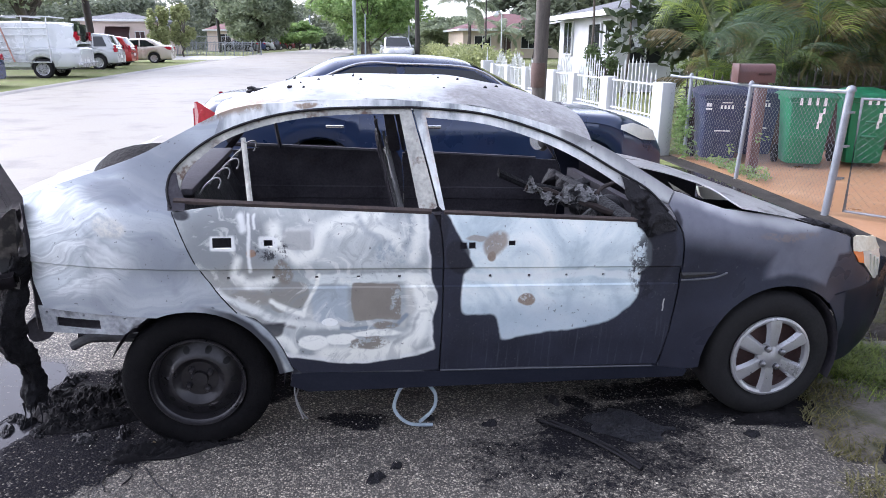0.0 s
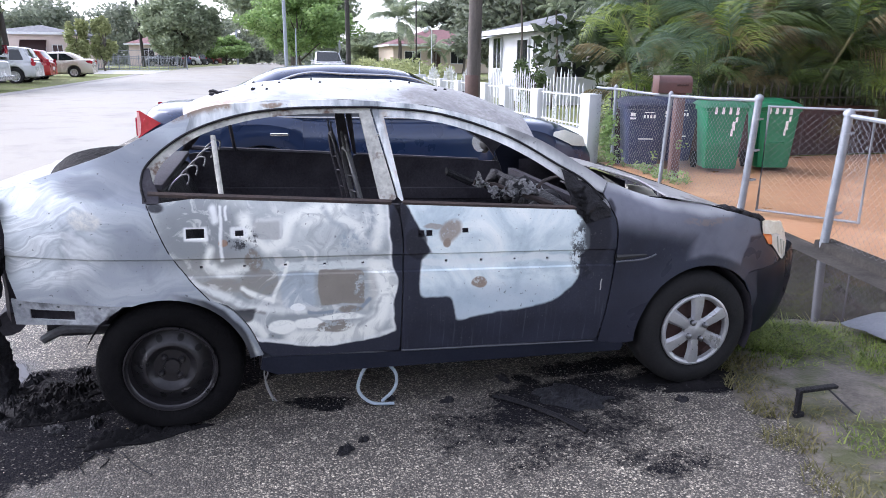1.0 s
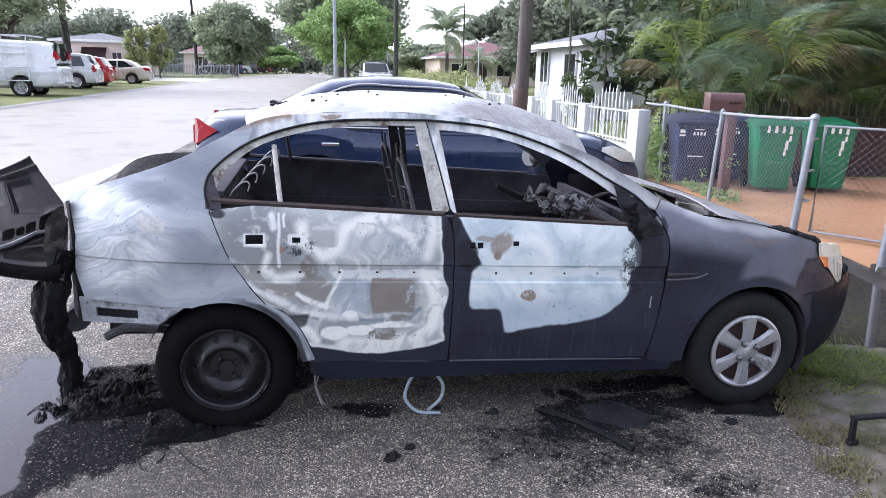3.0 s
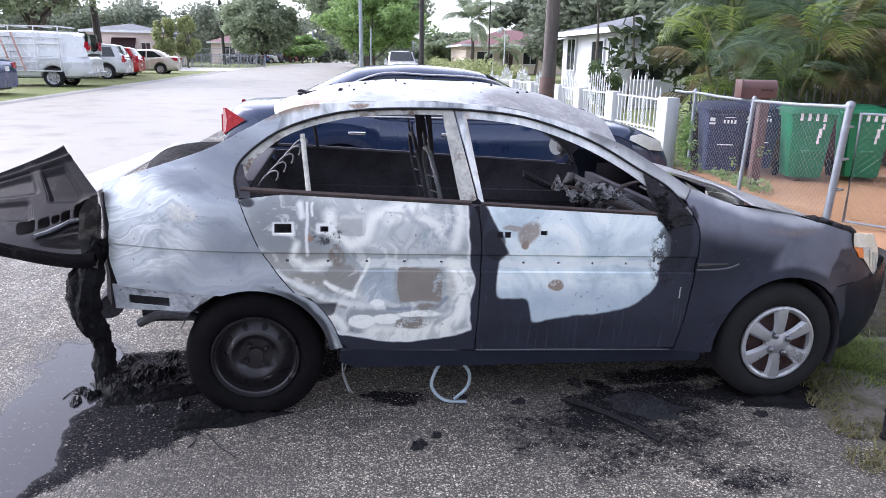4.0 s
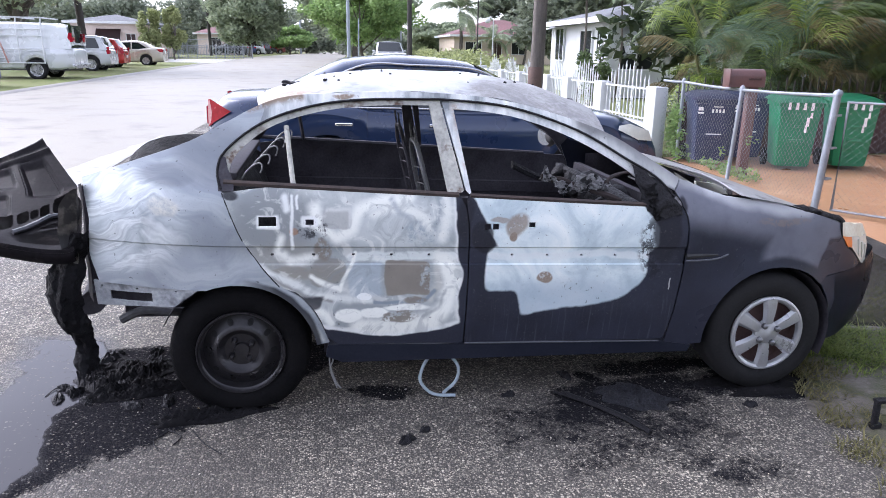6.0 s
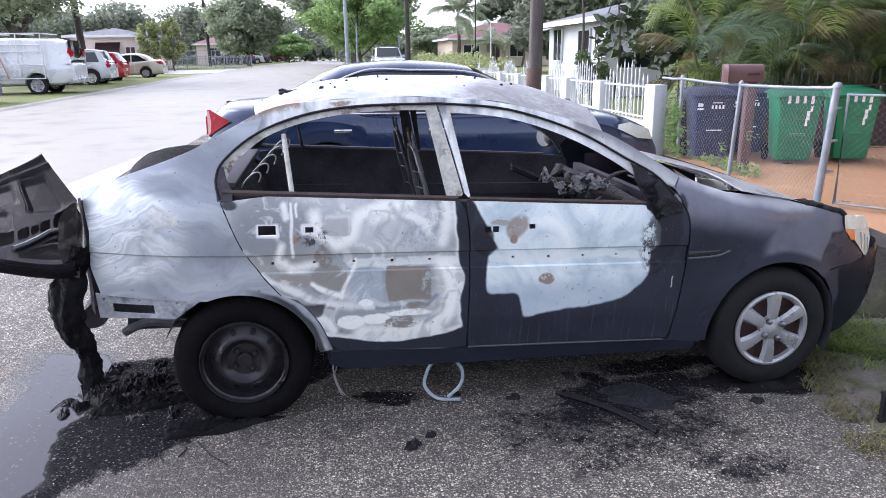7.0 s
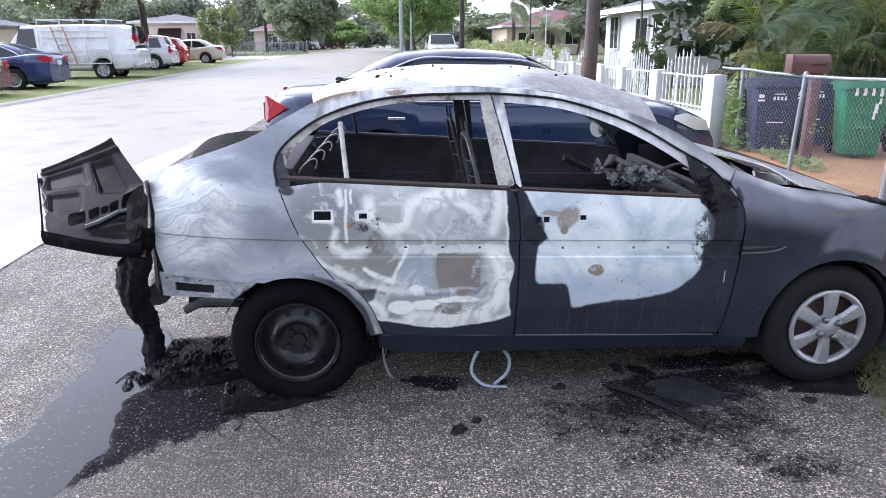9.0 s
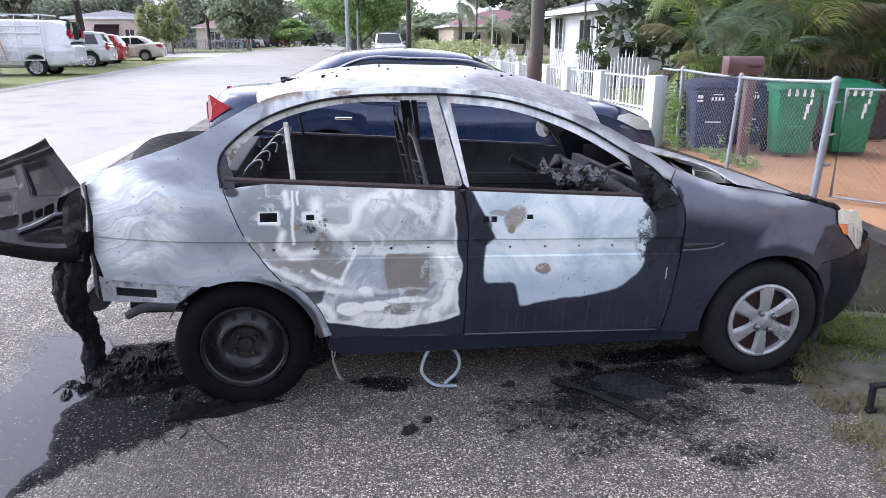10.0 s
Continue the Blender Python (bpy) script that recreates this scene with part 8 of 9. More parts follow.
def tree(label, x, y, h, bottom, rx, mat, clumps, per, size, seed, trunk_r=0.18, bark=None, ry=None, group=""):
    """A trunk with limbs and a crown of many small leaves in uneven clumps."""
    rnd = random.Random(seed)
    if y > 30:
        per, size = int(per * 2.2), size * 0.80
    t = thing("tree", label, "tree", pose(x, y, zg(x, y) - 0.05), group)
    ry = ry or rx
    bm = bmesh.new()
    ztop = bottom + (h - bottom) * 0.55
    trunk = smooth_line([(0, 0, 0), (rnd.uniform(-.1, .1), 0, bottom * 0.5), (rnd.uniform(-.2, .2), rnd.uniform(-.2, .2), bottom), (rnd.uniform(-.3, .3), 0, ztop)], 4)
    tube(bm, trunk, trunk_r, 9, r_end=trunk_r * 0.35)
    verts, faces = [], []
    for c in range(clumps):
        a = math.tau * (c / clumps) * 2.4 + rnd.random()
        v = rnd.random()
        k = math.sin(math.pi * (0.16 + 0.72 * v)) * rnd.uniform(0.55, 0.92)
        p = Vector((rx * k * math.cos(a), ry * k * math.sin(a), bottom + (h - bottom) * (0.10 + 0.80 * v)))
        if c < 12:
            s = Vector(trunk[min(len(trunk) - 1, int(len(trunk) * (0.45 + 0.4 * v)))])
            tube(bm, [s, s * 0.5 + p * 0.5 + Vector((0, 0, 0.1 * (h - bottom) * rnd.random())), p], trunk_r * 0.34, 5, r_end=0.02, caps=False)
        q = rnd.uniform(0.22, 0.40)
        leaf_cloud(verts, faces, rnd, p, (rx * q, ry * q, (h - bottom) * 0.13 * rnd.uniform(0.8, 1.5)), per, size)
    part("trunk", bm, bark or MAT_BARK, t)
    crown = cloud_mesh("crown", verts, faces, mat)
    crown.parent = t
    return t


MAT_BARK = surf("grey_brown_bark", (0.05, 0.042, 0.034), (0.14, 0.12, 0.10), 3, 30, 0.9, 0, 0.8, 0.01, stretch=(4, 4, 0.8))
# tree leaf tones are lightened and greyed, putting distance haze into the colour
LEAF_MID = leaf_material("haze_lifted_green_leaves", (0.19, 0.23, 0.155), (0.36, 0.41, 0.27), 0.7, 0.4)
LEAF_BRIGHT = leaf_material("bright_green_leaves", (0.14, 0.23, 0.075), (0.31, 0.43, 0.16), 0.6, 0.5)
LEAF_DARK = leaf_material("haze_lifted_dark_leaves", (0.13, 0.155, 0.115), (0.26, 0.29, 0.21), 0.55, 0.3)
LEAF_SHRUB = leaf_material("shrub_leaves", (0.05, 0.08, 0.03), (0.16, 0.22, 0.09), 0.5, 0.8)
LEAF_OLIVE = leaf_material("olive_leaves", (0.20, 0.23, 0.10), (0.40, 0.43, 0.20), 0.55, 0.6)
LEAF_PALM = leaf_material("palm_leaflets", (0.022, 0.042, 0.012), (0.125, 0.18, 0.05), 0.4, 0.9)
LEAF_PALM_Y = leaf_material("yellowing_palm_leaflets", (0.09, 0.07, 0.03), (0.26, 0.21, 0.095), 0.5, 0.9)


def frond_mesh(length, leaflets, leaf_len, arch, droop, seed, mat, width=0.02):
    """One palm leaf along +x from the origin: an arching rib with two rows of narrow leaflets."""
    rnd = random.Random(seed)
    verts, faces = [], []

    def rib(t):
        return Vector((length * t * (1 - 0.18 * t), 0, arch * length * (t - 1.38 * t * t)))
    prev = None
    for k in range(11):
        p = rib(k / 10)
        w = 0.014 * (1 - 0.85 * k / 10)
        i = len(verts)
        verts += [(p.x, -w, p.z), (p.x, w, p.z), (p.x, 0, p.z - w)]
        if prev is not None:
            faces += [(prev, prev + 1, i + 1, i), (prev + 1, prev + 2, i + 2, i + 1), (prev + 2, prev, i, i + 2)]
        prev = i
    for k in range(leaflets):
        t = 0.14 + 0.86 * (k + rnd.random() * 0.5) / leaflets
        p, d = rib(t), (rib(min(1, t + 0.02)) - rib(t - 0.02)).normalized()
        ll = leaf_len * math.sin(math.pi * (0.18 + 0.74 * t)) * rnd.uniform(0.85, 1.1)
        for s in (-1, 1):
            out = Vector((d.x * 0.55, s * 0.8, d.z * 0.55 + 0.34)).normalized()
            mid = p + out * ll * 0.5
            tip = p + out * ll + Vector((0.05 * ll, 0, -droop * ll * rnd.uniform(0.7, 1.3)))
            mid.z -= droop * ll * 0.15
            wv = d * width
            i = len(verts)
            verts += [tuple(p - wv * 0.5), tuple(p + wv * 0.5), tuple(mid + wv * 0.6), tuple(mid - wv * 0.6), tuple(tip)]
            faces += [(i, i + 1, i + 2, i + 3), (i + 3, i + 2, i + 4)]
    me = bpy.data.meshes.new("frond")
    me.from_pydata(verts, [], faces)
    me.materials.append(mat)
    return me


PALM_TONES = [LEAF_PALM, leaf_material("young_palm_leaflets", (0.07, 0.12, 0.018), (0.27, 0.35, 0.06), 0.4, 0.9), leaf_material("blue_green_palm_leaflets", (0.035, 0.07, 0.04), (0.15, 0.22, 0.13), 0.35, 0.9)]
FRONDS = [frond_mesh(1.9 + 0.08 * s, 32, 0.66, 0.60 + 0.05 * s, 0.75 + 0.1 * s, s, PALM_TONES[k], 0.017) for k in (0, 0, 1, 2, 0) for s in range(2)] + [frond_mesh(1.6, 30, 0.60, 0.30, 1.3, 9 + k, LEAF_PALM_Y, 0.016) for k in range(2)]


def areca(label, x, y, stems, seed, scale=1.0, low=0.5, high=2.4, group="palms behind the fence"):
    """A clump of cane palms."""
    rnd = random.Random(seed)
    p = thing("palm", label, "palm", pose(x, y, -0.06), group)
    for s in range(stems):
        a = math.tau * s / stems + rnd.random()
        bx, by = 0.35 * math.cos(a), 0.35 * math.sin(a)
        h = rnd.uniform(low, high)
        tx, ty = bx * (1.5 + 0.5 * h), by * (1.5 + 0.4 * h)
        bm = bmesh.new()
        tube(bm, smooth_line([(bx, by, 0), (bx * 1.15, by * 1.15, h * 0.5), (tx, ty, h)], 5), 0.038, 7, r_end=0.026)
        part("cane", bm, MAT_CANE, p)
        n = rnd.randint(5, 7)
        for k in range(n):
            yaw = math.tau * k / n + rnd.random() * 0.6
            pitch = rnd.uniform(-0.1, 1.15) if k else 1.3
            f = new("frond", FRONDS[rnd.choice((10, 11))] if rnd.random() < 0.12 or pitch < 0.05 else FRONDS[rnd.randrange(10)])
            f.parent = p
            sc = scale * rnd.uniform(0.62, 0.98)
            f.matrix_local = Matrix.Translation((tx, ty, h)) @ Matrix.Rotation(yaw, 4, "Z") @ Matrix.Rotation(-pitch + 0.15, 4, "Y") @ Matrix.Rotation(rnd.uniform(-0.5, 0.5), 4, "X") @ Matrix.Scale(sc, 4)
    return p


MAT_CANE = surf("green_palm_cane", (0.08, 0.09, 0.03), (0.20, 0.18, 0.08), 5, 40, 0.5, 0, 0.3, 0.003)
for i, (x, y, n, lo, hi, sc) in enumerate(((7.65, 9.5, 6, 0.5, 1.7, 0.8), (8.4, 9.0, 7, 0.6, 2.1, 1.0), (9.4, 9.4, 7, 0.6, 2.4, 1.05), (10.5, 8.9, 7, 0.6, 2.5, 1.05), (11.6, 9.3, 7, 0.6, 2.6, 1.05), (12.8, 8.9, 7, 0.6, 2.6, 1.05), (8.8, 10.9, 6, 1.4, 3.2, 1.15), (10.6, 11.2, 6, 1.8, 3.6, 1.2), (12.6, 11.0, 6, 1.8, 3.8, 1.2), (14.2, 9.4, 6, 0.8, 3.2, 1.1))):
    areca("dense clump of green areca palms", x, y, n, 40 + i, sc, lo, hi)
# undergrowth added behind the palms, leaves darkened to paint the shade between the fronds
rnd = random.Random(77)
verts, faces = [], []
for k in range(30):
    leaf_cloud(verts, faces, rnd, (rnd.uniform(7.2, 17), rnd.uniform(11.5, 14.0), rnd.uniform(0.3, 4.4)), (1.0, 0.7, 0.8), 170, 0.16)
tagged(cloud_mesh("shrub", verts, faces, leaf_material("shaded_shrub_leaves", (0.018, 0.032, 0.014), (0.055, 0.075, 0.032))), "dense shrubbery behind the palms, its leaves darkened as shade", "shrub", kind="stuff")
verts, faces = [], []
for k in range(38):
    y = rnd.uniform(5.3, 7.4)
    leaf_cloud(verts, faces, rnd, (fence_x(y) + 0.10 + 0.15 * rnd.random(), y, -0.03 + (0.10 if k % 6 else 0.5) * rnd.random()), (0.10, 0.12, 0.07), 16, 0.035)
for k in range(26):
    leaf_cloud(verts, faces, rnd, (5.74 + 0.06 * rnd.random(), rnd.uniform(7.15, 7.55), rnd.uniform(-0.05, 1.0)), (0.08, 0.13, 0.10), 40, 0.03)
tagged(cloud_mesh("weeds", verts, faces, LEAF_BRIGHT), "green weeds and ivy along the foot of the fence", "weeds", kind="stuff")


def hedge():
    rnd = random.Random(5)
    verts, faces = [], []
    for k in range(230):
        y = 21.8 + 22 * (k / 230)
        leaf_cloud(verts, faces, rnd, (6.15 + 0.01 * y + rnd.uniform(-0.45, 0.45), y, zg(6, y) + rnd.uniform(0.15, 1.25)), (0.42, 0.5, 0.30), 60, 0.085)
    tagged(cloud_mesh("hedge", verts, faces, LEAF_OLIVE), "clipped light green garden hedge", "hedge", kind="stuff")


hedge()


def coconut_palm(label, x, y, h, n, size, seed, mat_set):
    rnd = random.Random(seed)
    p = thing("palm", label, "palm", pose(x, y, zg(x, y)))
    bm = bmesh.new()
    tube(bm, smooth_line([(0, 0, 0), (0.15, 0, h * 0.5), (0.05, 0, h)], 6), 0.14 * size, 9, r_end=0.07 * size)
    part("trunk", bm, MAT_BARK, p)
    for k in range(n):
        f = new("frond", mat_set[k % len(mat_set)])
        f.parent = p
        f.matrix_local = Matrix.Translation((0.05, 0, h)) @ Matrix.Rotation(math.tau * k / n * 2.4 + rnd.random() * 0.3, 4, "Z") @ Matrix.Rotation(-rnd.uniform(-0.5, 1.15), 4, "Y") @ Matrix.Scale(size * rnd.uniform(0.85, 1.1), 4)
    return p


COCO = [frond_mesh(2.6, 40, 0.62, 0.5, 0.9, 20 + s, LEAF_MID, 0.05) for s in range(3)]
coconut_palm("tall coconut palm in front of the red-roofed house", 9.6, 46, 3.7, 17, 1.15, 3, COCO)
coconut_palm("slender palm beside the white house", 8.05, 18.0, 3.75, 12, 0.36, 8, COCO)
coconut_palm("slender palm beside the white house", 9.3, 18.2, 3.0, 12, 0.34, 18, COCO)
coconut_palm("small palm in a far garden", 14.8, 58, 2.0, 12, 0.9, 13, COCO)
coconut_palm("small palm in a far garden", 17.6, 58, 2.2, 12, 0.9, 14, COCO)

# shrub before the white house, trees along the street
tree("dark green shrub in front of the white house", 8.25, 17.2, 2.0, 0.2, 0.52, LEAF_SHRUB, 18, 150, 0.06, 3, 0.05)
tree("bright green leafy street tree", 3.2, 48, 6.0, 1.4, 3.7, LEAF_BRIGHT, 46, 150, 0.20, 4, 0.16)
tree("very large dark tree behind the street", 3.9, 76, 13.5, 2.5, 6.6, LEAF_MID, 80, 150, 0.38, 5, 0.45)
tree("grey-green feathery street tree", -7.4, 78, 7.6, 1.3, 4.3, LEAF_MID, 70, 150, 0.28, 6, 0.22)
tree("small olive-green garden tree", -13.2, 58.5, 4.0, 0.8, 1.1, LEAF_OLIVE, 18, 120, 0.17, 7, 0.08)
tree("small olive-green garden tree", -11.6, 59.5, 4.2, 0.9, 1.0, LEAF_OLIVE, 18, 120, 0.17, 8, 0.08)
tree("large tree with hanging branches over the verge", -14.2, 36, 9.5, 2.9, 4.6, LEAF_MID, 70, 150, 0.20, 9, 0.28)
tree("low bright green street tree", -4.6, 112, 4.2, 0.9, 4.0, LEAF_BRIGHT, 30, 110, 0.34, 10, 0.16)
tree("low tree behind the far houses", 14.5, 84, 4.2, 0.8, 4.2, LEAF_MID, 40, 120, 0.40, 11, 0.25)
tree("dense tree behind the far houses", 23.8, 88, 9.0, 1.0, 4.0, LEAF_DARK, 50, 120, 0.42, 12, 0.25)
tree("dense tree behind the white house", 17.5, 44, 7.8, 1.0, 5.0, LEAF_DARK, 60, 130, 0.30, 15, 0.25)
tree("dense tree behind the white house", 23.5, 40, 11.0, 1.0, 5.5, LEAF_MID, 60, 130, 0.30, 16, 0.25)
tree("tall tree over the palms", 18.5, 22, 9.0, 0.8, 4.6, LEAF_DARK, 60, 140, 0.20, 17, 0.2)

# unseen trees added to close the place behind the camera
for i, (x, y) in enumerate(((-14, -19), (-7.5, -17), (-1.0, -18), (5.5, -17), (12, -18), (18, -14))):
    tree("dense dark green garden tree", x, y, 7.5, 0.4, 4.0, LEAF_DARK, 34, 90, 0.30, 60 + i, 0.2)
# palms and trees added to the right, mostly unseen, to darken the water's reflection
areca("dense clump of green areca palms", 14.6, 6.6, 7, 71, 1.15, 1.0, 3.4)
areca("dense clump of green areca palms", 15.8, 4.6, 7, 72, 1.15, 1.0, 3.6)
areca("dense clump of green areca palms", 16.4, 2.4, 7, 73, 1.15, 1.0, 3.6)
tree("dense dark green garden tree", 14.5, 5.2, 8.5, 0.4, 3.6, LEAF_DARK, 50, 110, 0.24, 81, 0.2)
tree("dense dark green garden tree", 13.5, 0.6, 8.5, 0.4, 3.6, LEAF_DARK, 50, 110, 0.24, 82, 0.2)
tree("dense dark green garden tree", 13.2, 11.5, 7.5, 0.4, 3.0, LEAF_DARK, 50, 110, 0.22, 83, 0.2)
tree("dense dark green garden tree", 17.0, 14.0, 8.5, 0.4, 3.4, LEAF_DARK, 50, 110, 0.22, 84, 0.2)
tree("tall tree over the palms", 19.0, 8.0, 9.0, 0.6, 4.4, LEAF_DARK, 60, 110, 0.22, 74, 0.2)
tree("tall tree over the palms", 19.5, 1.0, 9.0, 0.6, 4.4, LEAF_DARK, 60, 110, 0.22, 75, 0.2)

# the far woods
rnd = random.Random(31)
verts, faces = [], []
for k in range(190):
    t = rnd.random()
    x, y = -70 + 130 * t, 96 + 34 * rnd.random()
    if -16 < x - 0.035 * y < 0 and y < 125:
        y = 132 + 10 * rnd.random()
    hh = rnd.uniform(5.0, 9.0) if x < 8 or x > 34 else rnd.uniform(2.6, 4.2)
    for q in range(7):
        leaf_cloud(verts, faces, rnd, (x + rnd.uniform(-2.6, 2.6), y, 0.7 + hh * rnd.uniform(0.12, 0.95)), (2.2, 1.6, 1.3 if hh > 4.5 else 0.8), 95, 0.40)
tagged(cloud_mesh("woods", verts, faces, LEAF_DARK), "belt of dark trees closing the distance", "woods", kind="stuff")


# ---------------- houses ----------------
MAT_ROOFGREY = surf("grey_shingles", (0.12, 0.124, 0.135), (0.21, 0.215, 0.225), 3, 30, 0.9, 0, 0.5, 0.01)
MAT_ROOFGREY.node_tree.nodes["Principled BSDF"].inputs["Specular IOR Level"].default_value = 0.15
MAT_ROOFRED = surf("red_roof_tiles", (0.13, 0.055, 0.056), (0.21, 0.10, 0.10), 2, 20, 0.7, 0, 0.5, 0.02)
MAT_BEIGE = surf("beige_render", (0.42, 0.35, 0.28), (0.55, 0.47, 0.38), 1, 30, 0.8)
MAT_PINK = surf("pinkish_render", (0.52, 0.42, 0.38), (0.64, 0.54, 0.49), 1, 30, 0.8)
MAT_DARKWIN = glass_material("house_window_glass", (0.02, 0.022, 0.025), 0.08)


def house(label, x, y, w, d, eave, ridge, wall, roof, openings, flat=False, turn=0.0, ground=None):
    """A one-storey house; the front faces -y. openings: x, sill, width, height, kind."""
    z0 = zg(x, y) if ground is None else ground
    hs = thing("house", label, "house", pose(x, y, z0, 0, 0, turn))
    # front wall with real openings
    holes = tuple((a, s, a + ww, s + hh) for a, s, ww, hh, k in openings)
    part("wall", sheet([(0, 0), (w, 0), (w, eave), (0, eave)], 5.0, lambda a, b: 0.0, 0.2, holes), wall, hs, smooth=False)
    bm = bmesh.new()
    box(bm, (0, 0.2, 0), (0.2, d, eave))
    box(bm, (w - 0.2, 0.2, 0), (w, d, eave))
    box(bm, (0, d, 0), (w, d + 0.2, eave))
    part("wall", bm, wall, hs, smooth=False)
    bm = bmesh.new()
    o = 0.45
    if flat:
        box(bm, (-o, -o, eave), (w + o, d + o, eave + 0.16), None, 0.02)
        box(bm, (-o + 0.15, -o + 0.15, eave + 0.16), (w + o - 0.15, d + o - 0.15, eave + 0.24))
    else:
        p = [bm.verts.new(v) for v in ((-o, -o, eave), (w + o, -o, eave), (w + o, d + o, eave), (-o, d + o, eave), (min(w * 0.5, d * 0.5), d / 2, ridge), (max(w * 0.5, w - d * 0.5), d / 2, ridge), (-o, -o, eave - 0.14), (w + o, -o, eave - 0.14), (w + o, d + o, eave - 0.14), (-o, d + o, eave - 0.14))]
        for f in ((0, 1, 5, 4), (1, 2, 5), (2, 3, 4, 5), (3, 0, 4), (6, 7, 1, 0), (7, 8, 2, 1), (8, 9, 3, 2), (9, 6, 0, 3), (9, 8, 7, 6)):
            bm.faces.new([p[k] for k in f])
    top_ = part("roof", bm, roof, hs, smooth=False)
    if not flat:
        for lo, hi in (((-o - 0.03, -o - 0.03, eave - 0.16), (w + o + 0.03, -o, eave + 0.02)), ((-o - 0.03, -o, eave - 0.16), (-o, d + o, eave + 0.02))):
            bm = bmesh.new()
            box(bm, lo, hi)
            part("fascia", bm, MAT_IRON, top_, "white fascia board", False)
    for a, s, ww, hh, k in openings:
        bm = bmesh.new()
        box(bm, (a, 0.10, s), (a + ww, 0.12, s + hh))
        win = part("window" if k != "door" else "door", bm, MAT_DARKWIN if k != "door" else MAT_BROWN, hs, smooth=False)
        bm = bmesh.new()
        for lo, hi in (((a, 0.04, s), (a + 0.05, 0.14, s + hh)), ((a + ww - 0.05, 0.04, s), (a + ww, 0.14, s + hh)), ((a + 0.05, 0.04, s), (a + ww - 0.05, 0.14, s + 0.05)), ((a + 0.05, 0.04, s + hh - 0.05), (a + ww - 0.05, 0.14, s + hh)), ((a + ww / 2 - 0.02, 0.05, s + 0.05), (a + ww / 2 + 0.02, 0.13, s + hh - 0.05))):
            box(bm, lo, hi)
        part("frame", bm, MAT_IRON, win, smooth=False)
        if k == "awning":
            bm = bmesh.new()
            quad_grid(bm, lambda i, j: (a - 0.1 + (ww + 0.2) * i / 8, -0.02 - 0.75 * j / 4, s + hh + 0.15 - 0.9 * j / 4), 8, 4)
            bmesh.ops.solidify(bm, geom=bm.faces[:], thickness=0.02)
            part("awning", bm, MAT_BROWN if wall is MAT_PINK else MAT_WALL, hs, smooth=False)
    return hs


house("white rendered bungalow with a grey hipped roof and window awning", 9.75, 20.1, 9.0, 5.8, 2.60, 3.45, MAT_WALL, MAT_ROOFGREY, [(0.45, 0.9, 1.3, 1.3, "awning"), (2.6, 0.0, 0.95, 2.05, "door"), (5.2, 0.9, 1.5, 1.2, "window")])
house("beige bungalow with a dark red tiled roof", 11.8, 60.0, 9.5, 8.0, 2.45, 3.9, MAT_BEIGE, MAT_ROOFRED, [(1.0, 0.7, 1.5, 1.2, "window"), (3.4, 0.0, 0.95, 2.0, "door"), (5.2, 0.8, 1.4, 1.1, "window"), (7.4, 0.8, 1.4, 1.1, "window")])
house("pinkish house with a brown window awning", -19.5, 60.0, 5.2, 7.0, 2.9, 3.6, MAT_PINK, MAT_ROOFGREY, [(2.0, 1.0, 1.7, 1.2, "awning"), (4.1, 0.0, 0.8, 2.0, "door")])
house("low house with a grey roof among trees", -16.6, 66.0, 2.4, 6.0, 2.5, 3.6, MAT_PINK, MAT_ROOFGREY, [(0.6, 0.9, 1.2, 1.1, "window")])
house("house with white porch roof behind a paling fence", -31.5, 47.0, 7.0, 7.0, 2.5, 3.4, MAT_BEIGE, MAT_ROOFGREY, [(2.0, 0.8, 1.6, 1.2, "window"), (4.6, 0.0, 0.9, 2.0, "door")])
house("small house with a red roof far down the street", -15.0, 92.0, 5.0, 6.0, 2.6, 3.7, MAT_PINK, MAT_ROOFRED, [(1.5, 0.9, 1.4, 1.2, "window")])

# ---------------- street furniture ----------------
MAT_GREYPOLE = surf("grey_painted_steel", (0.22, 0.25, 0.29), (0.34, 0.37, 0.41), 4, 60, 0.5, 0.2, 0.1, 0.001)
MAT_DARKPOLE = surf("dark_creosoted_wood", (0.02, 0.018, 0.017), (0.06, 0.055, 0.05), 3, 40, 0.85, 0, 0.5, 0.006)
pole("street_lamp_pole", "tall grey steel lamp pole beside the street", 1.57, 30, 0.085, 9.0, MAT_GREYPOLE)
pole("sign_post", "thin leaning grey sign post", 2.08, 32, 0.04, 2.8, MAT_GREYPOLE, (0.05, 0))
pole("utility_pole", "dark wooden utility pole beside the street", 5.5, 40, 0.15, 10.0, MAT_DARKPOLE)
pole("utility_pole", "dark wooden utility pole across the street", -12.9, 41.3, 0.21, 12.0, MAT_DARKPOLE, (-0.5, 0))
pole("utility_pole", "dark wooden utility pole far across the street", -11.7, 80, 0.17, 11.0, MAT_DARKPOLE, (-0.3, 0))
pole("utility_pole", "slim wooden pole in a far garden", 9.6, 40, 0.05, 5.4, MAT_DARKPOLE)
pole("utility_pole", "pale pole among the far trees", -3.2, 120, 0.14, 11.0, MAT_GREYPOLE)
s = pole("street_sign", "small traffic sign on a steel post", 5.1, 41, 0.03, 2.4, MAT_GREYPOLE)
bm = bmesh.new()
bmesh.ops.create_cone(bm, cap_ends=True, segments=8, radius1=0.33, radius2=0.33, depth=0.02, matrix=Matrix.Translation((0, -0.05, 2.15)) @ Matrix.Rotation(radians(74), 4, "Z") @ Matrix.Rotation(radians(90), 4, "X"))
part("plate", bm, MAT_GALV, s)
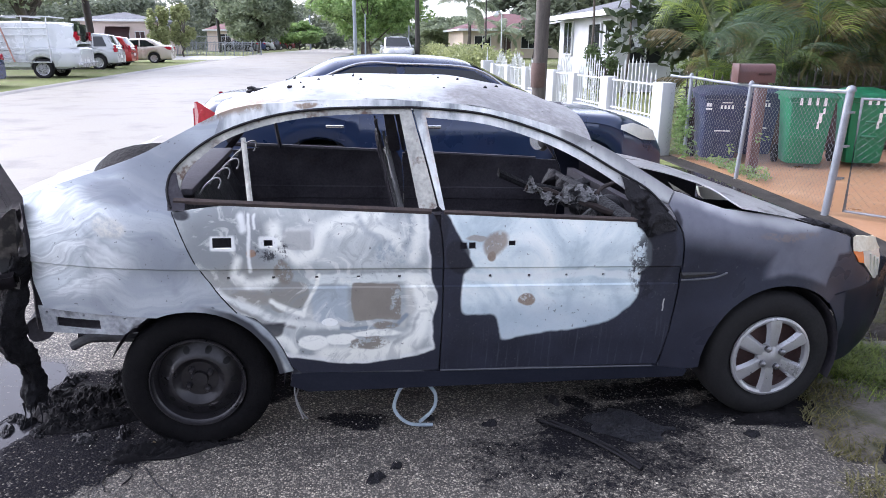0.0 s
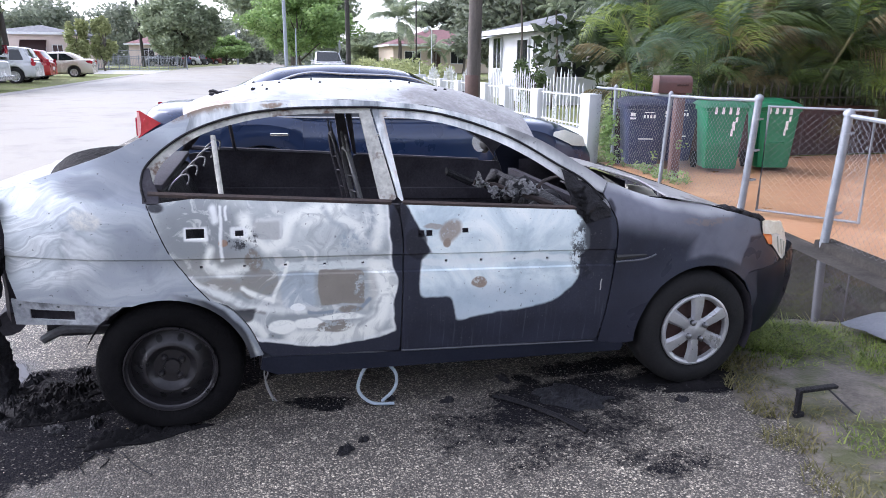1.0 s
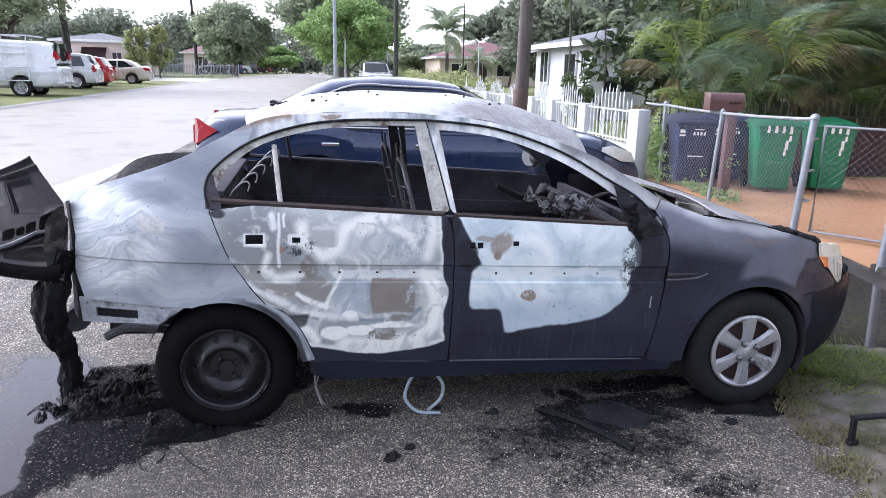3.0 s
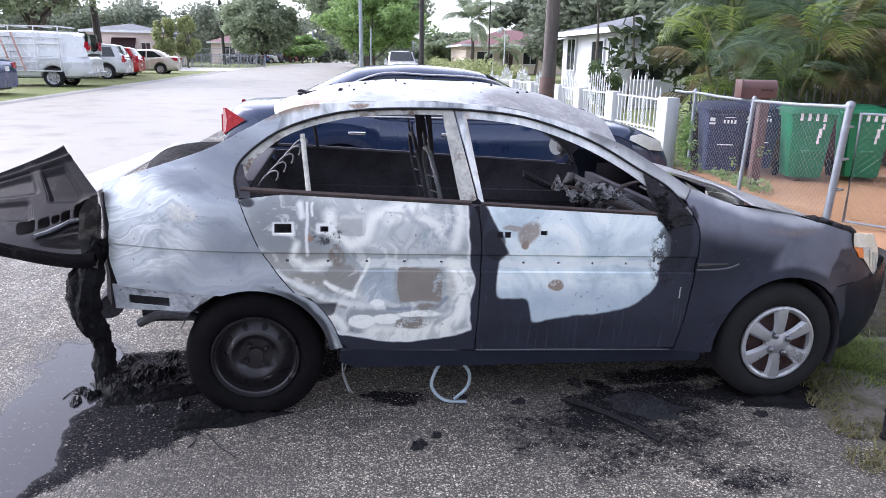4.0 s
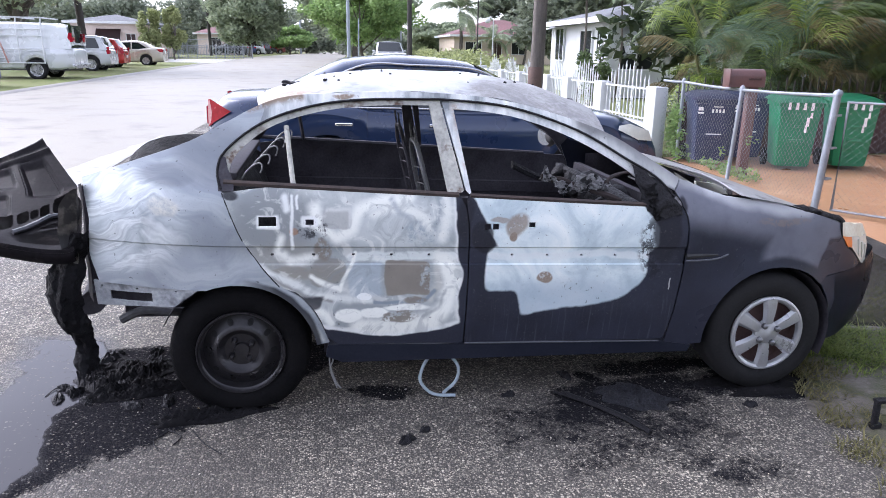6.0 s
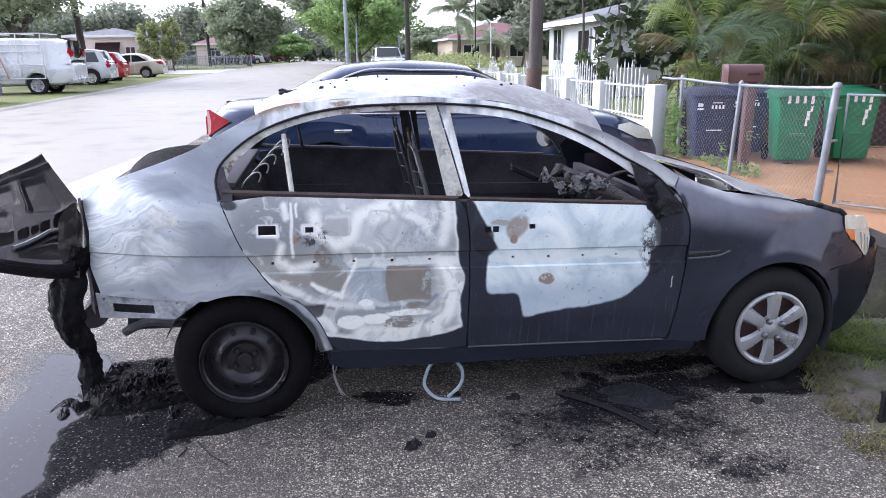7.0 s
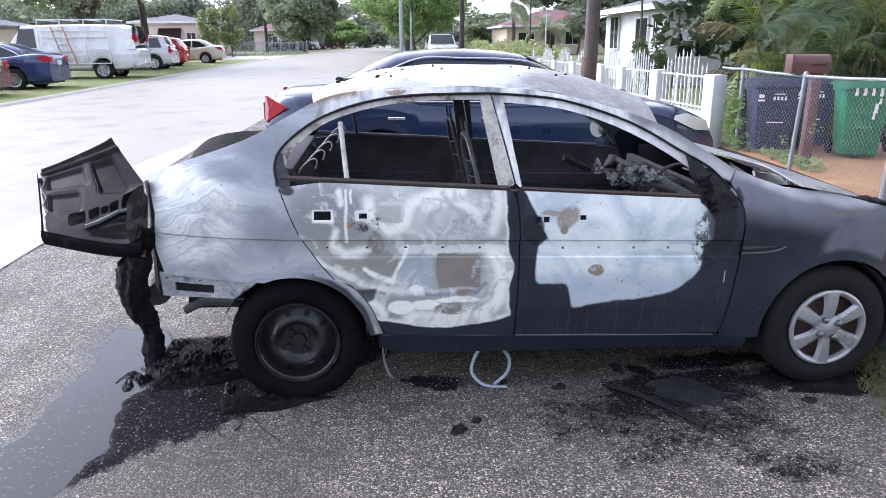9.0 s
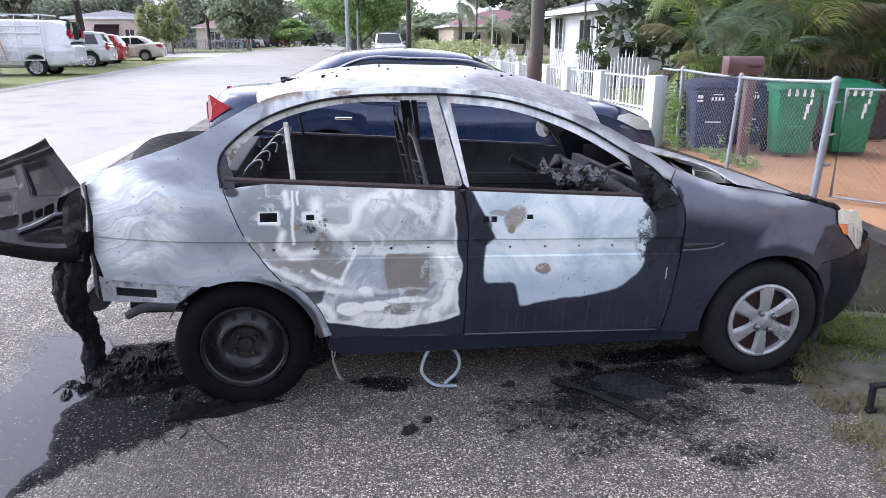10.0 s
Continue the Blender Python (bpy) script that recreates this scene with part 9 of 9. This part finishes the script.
s = pole("garden_lamp", "white curved garden lamp post", 10.55, 40, 0.035, 2.9, MAT_IRON)
bm = bmesh.new()
tube(bm, [(0, 0, 2.85), (-0.02, 0, 3.15), (-0.18, 0, 3.3), (-0.34, 0, 3.22)], 0.03, 7)
bmesh.ops.create_uvsphere(bm, u_segments=14, v_segments=8, radius=0.17, matrix=Matrix.Translation((-0.36, 0, 3.1)))
part("lantern", bm, MAT_IRON, s)

# kerb, verge strip and drive across the street
bm = bmesh.new()
quad_grid(bm, lambda i, j: (street_x((-9.62, -9.60, -9.38, -9.30)[i], -40 + 90.0 * j / 60), -40 + 90.0 * j / 60, zg(-9, -40 + 90.0 * j / 60) + (0.05, 0.06, 0.05, -0.01)[i]), 3, 60)
structure("kerb_far", bm, surf("damp_kerb_concrete", (0.20, 0.19, 0.175), (0.34, 0.325, 0.30), 1.5, 40, 0.7, 0, 0.4, 0.005), "pale concrete kerb across the street", True)
ground_patch("ground_verge_far", -60, -9.60, -40, 50, 20, 60, MAT_TURF, "short grass verge with parked cars", 0.05, True, 0.02)
ground_patch("pavement_drive", -30, -8.8, 52, 62, 8, 6, MAT_CONC, "pale concrete side street", 0.006, True)
ground_patch("pavement_gutter", -2.9, -2.30, -14, 60, 3, 80, MAT_CONC, "wet pale concrete gutter strip", 0.008, False)


def bar_fence(name, label, x0, x1, y, h, n, material):
    f = thing(name, label, "fence")
    for k in range(n + 1):
        x = x0 + (x1 - x0) * k / n
        bm = bmesh.new()
        tube(bm, [(x, y, zg(x, y)), (x, y, zg(x, y) + h)], 0.035, 6)
        part("post", bm, material, f)
    bm = bmesh.new()
    for z in (0.06, h * 0.5, h):
        tube(bm, [(x0, y, zg(x0, y) + z), (x1, y, zg(x1, y) + z)], 0.025, 5)
    part("rail", bm, material, f)
    bm = bmesh.new()
    mesh_wires(bm, (x0, y), (x1, y), zg(x0, y) + 0.05, zg(x0, y) + h, zg(x0, y) + h, 0.18, 0.008)
    tagged(part("wire_mesh", bm, material, f, "", False), kind="stuff")


bar_fence("wire_fence", "grey wire fence in front of far gardens", -22, -8.8, 84, 1.7, 8, MAT_GALV)


# street side of the white bungalow: a barred window under a flap, and a porch opening
def street_window(x, y, z, w, h, flap):
    win = thing("window_street", "white framed window on the street side of the bungalow", "window", pose(x, y, zg(x, y)), kind="structure")
    bm = bmesh.new()
    box(bm, (-0.05, 0, z), (-0.005, w, z + h))
    part("pane", bm, MAT_DARKWIN, win)
    for a, b in (((-0.07, -0.06, z - 0.06), (-0.005, w + 0.06, z)), ((-0.07, -0.06, z + h), (-0.005, w + 0.06, z + h + 0.06)), ((-0.07, -0.06, z), (-0.005, 0.0, z + h)), ((-0.07, w, z), (-0.005, w + 0.06, z + h)), ((-0.065, w / 2 - 0.02, z), (-0.006, w / 2 + 0.02, z + h))):
        bm = bmesh.new()
        box(bm, a, b)
        part("window_frame", bm, MAT_WALL, win)
    if flap:
        bm = bmesh.new()
        box(bm, (-0.75, -0.1, 0.0), (0.0, w + 0.1, 0.03), pose(0, 0, z + h + 0.12, 0, -12, 0))
        part("awning", bm, MAT_WALL, win)


street_window(9.74, 24.4, 1.15, 0.9, 1.15, True)
street_window(9.74, 21.4, 0.9, 1.1, 1.3, False)
street_window(9.74, 20.5, 1.6, 0.35, 0.7, False)


# wire fence along the gardens across the street
GF = thing("garden_fence", "grey metal garden fence across the street", "fence")
bm = bmesh.new()
lathe(bm, [(0.0, -0.1), (0.035, -0.1), (0.035, 1.25), (0.0, 1.28)], 8, (0, 0, 0), "z")
POST = part("post", bm, MAT_GALV, GF)
POST.location = (-12.6, 62.0, zg(-12, 62))
for k in range(1, 10):
    p_ = new("post", POST.data)
    p_.parent = GF
    p_.location = (-12.6 + 0.75 * k, 62.0 + 0.25 * k, zg(-12, 62))
bm = bmesh.new()
box(bm, (-0.012, -0.008, 0.05), (0.012, 0.008, 1.12))
SLAT = part("slat", bm, MAT_GALV, GF)
SLAT.location = (-12.5, 62.03, zg(-12, 62))
for k in range(1, 56):
    p_ = new("slat", SLAT.data)
    p_.parent = GF
    p_.location = (-12.5 + 0.12 * k, 62.03 + 0.04 * k, zg(-12, 62))
for z in (0.15, 1.12):
    bm = bmesh.new()
    tube(bm, [(-12.6, 62.0, z + zg(-12, 62)), (-5.85, 64.25, z + zg(-12, 62))], 0.022, 6)
    part("rail", bm, MAT_GALV, GF)
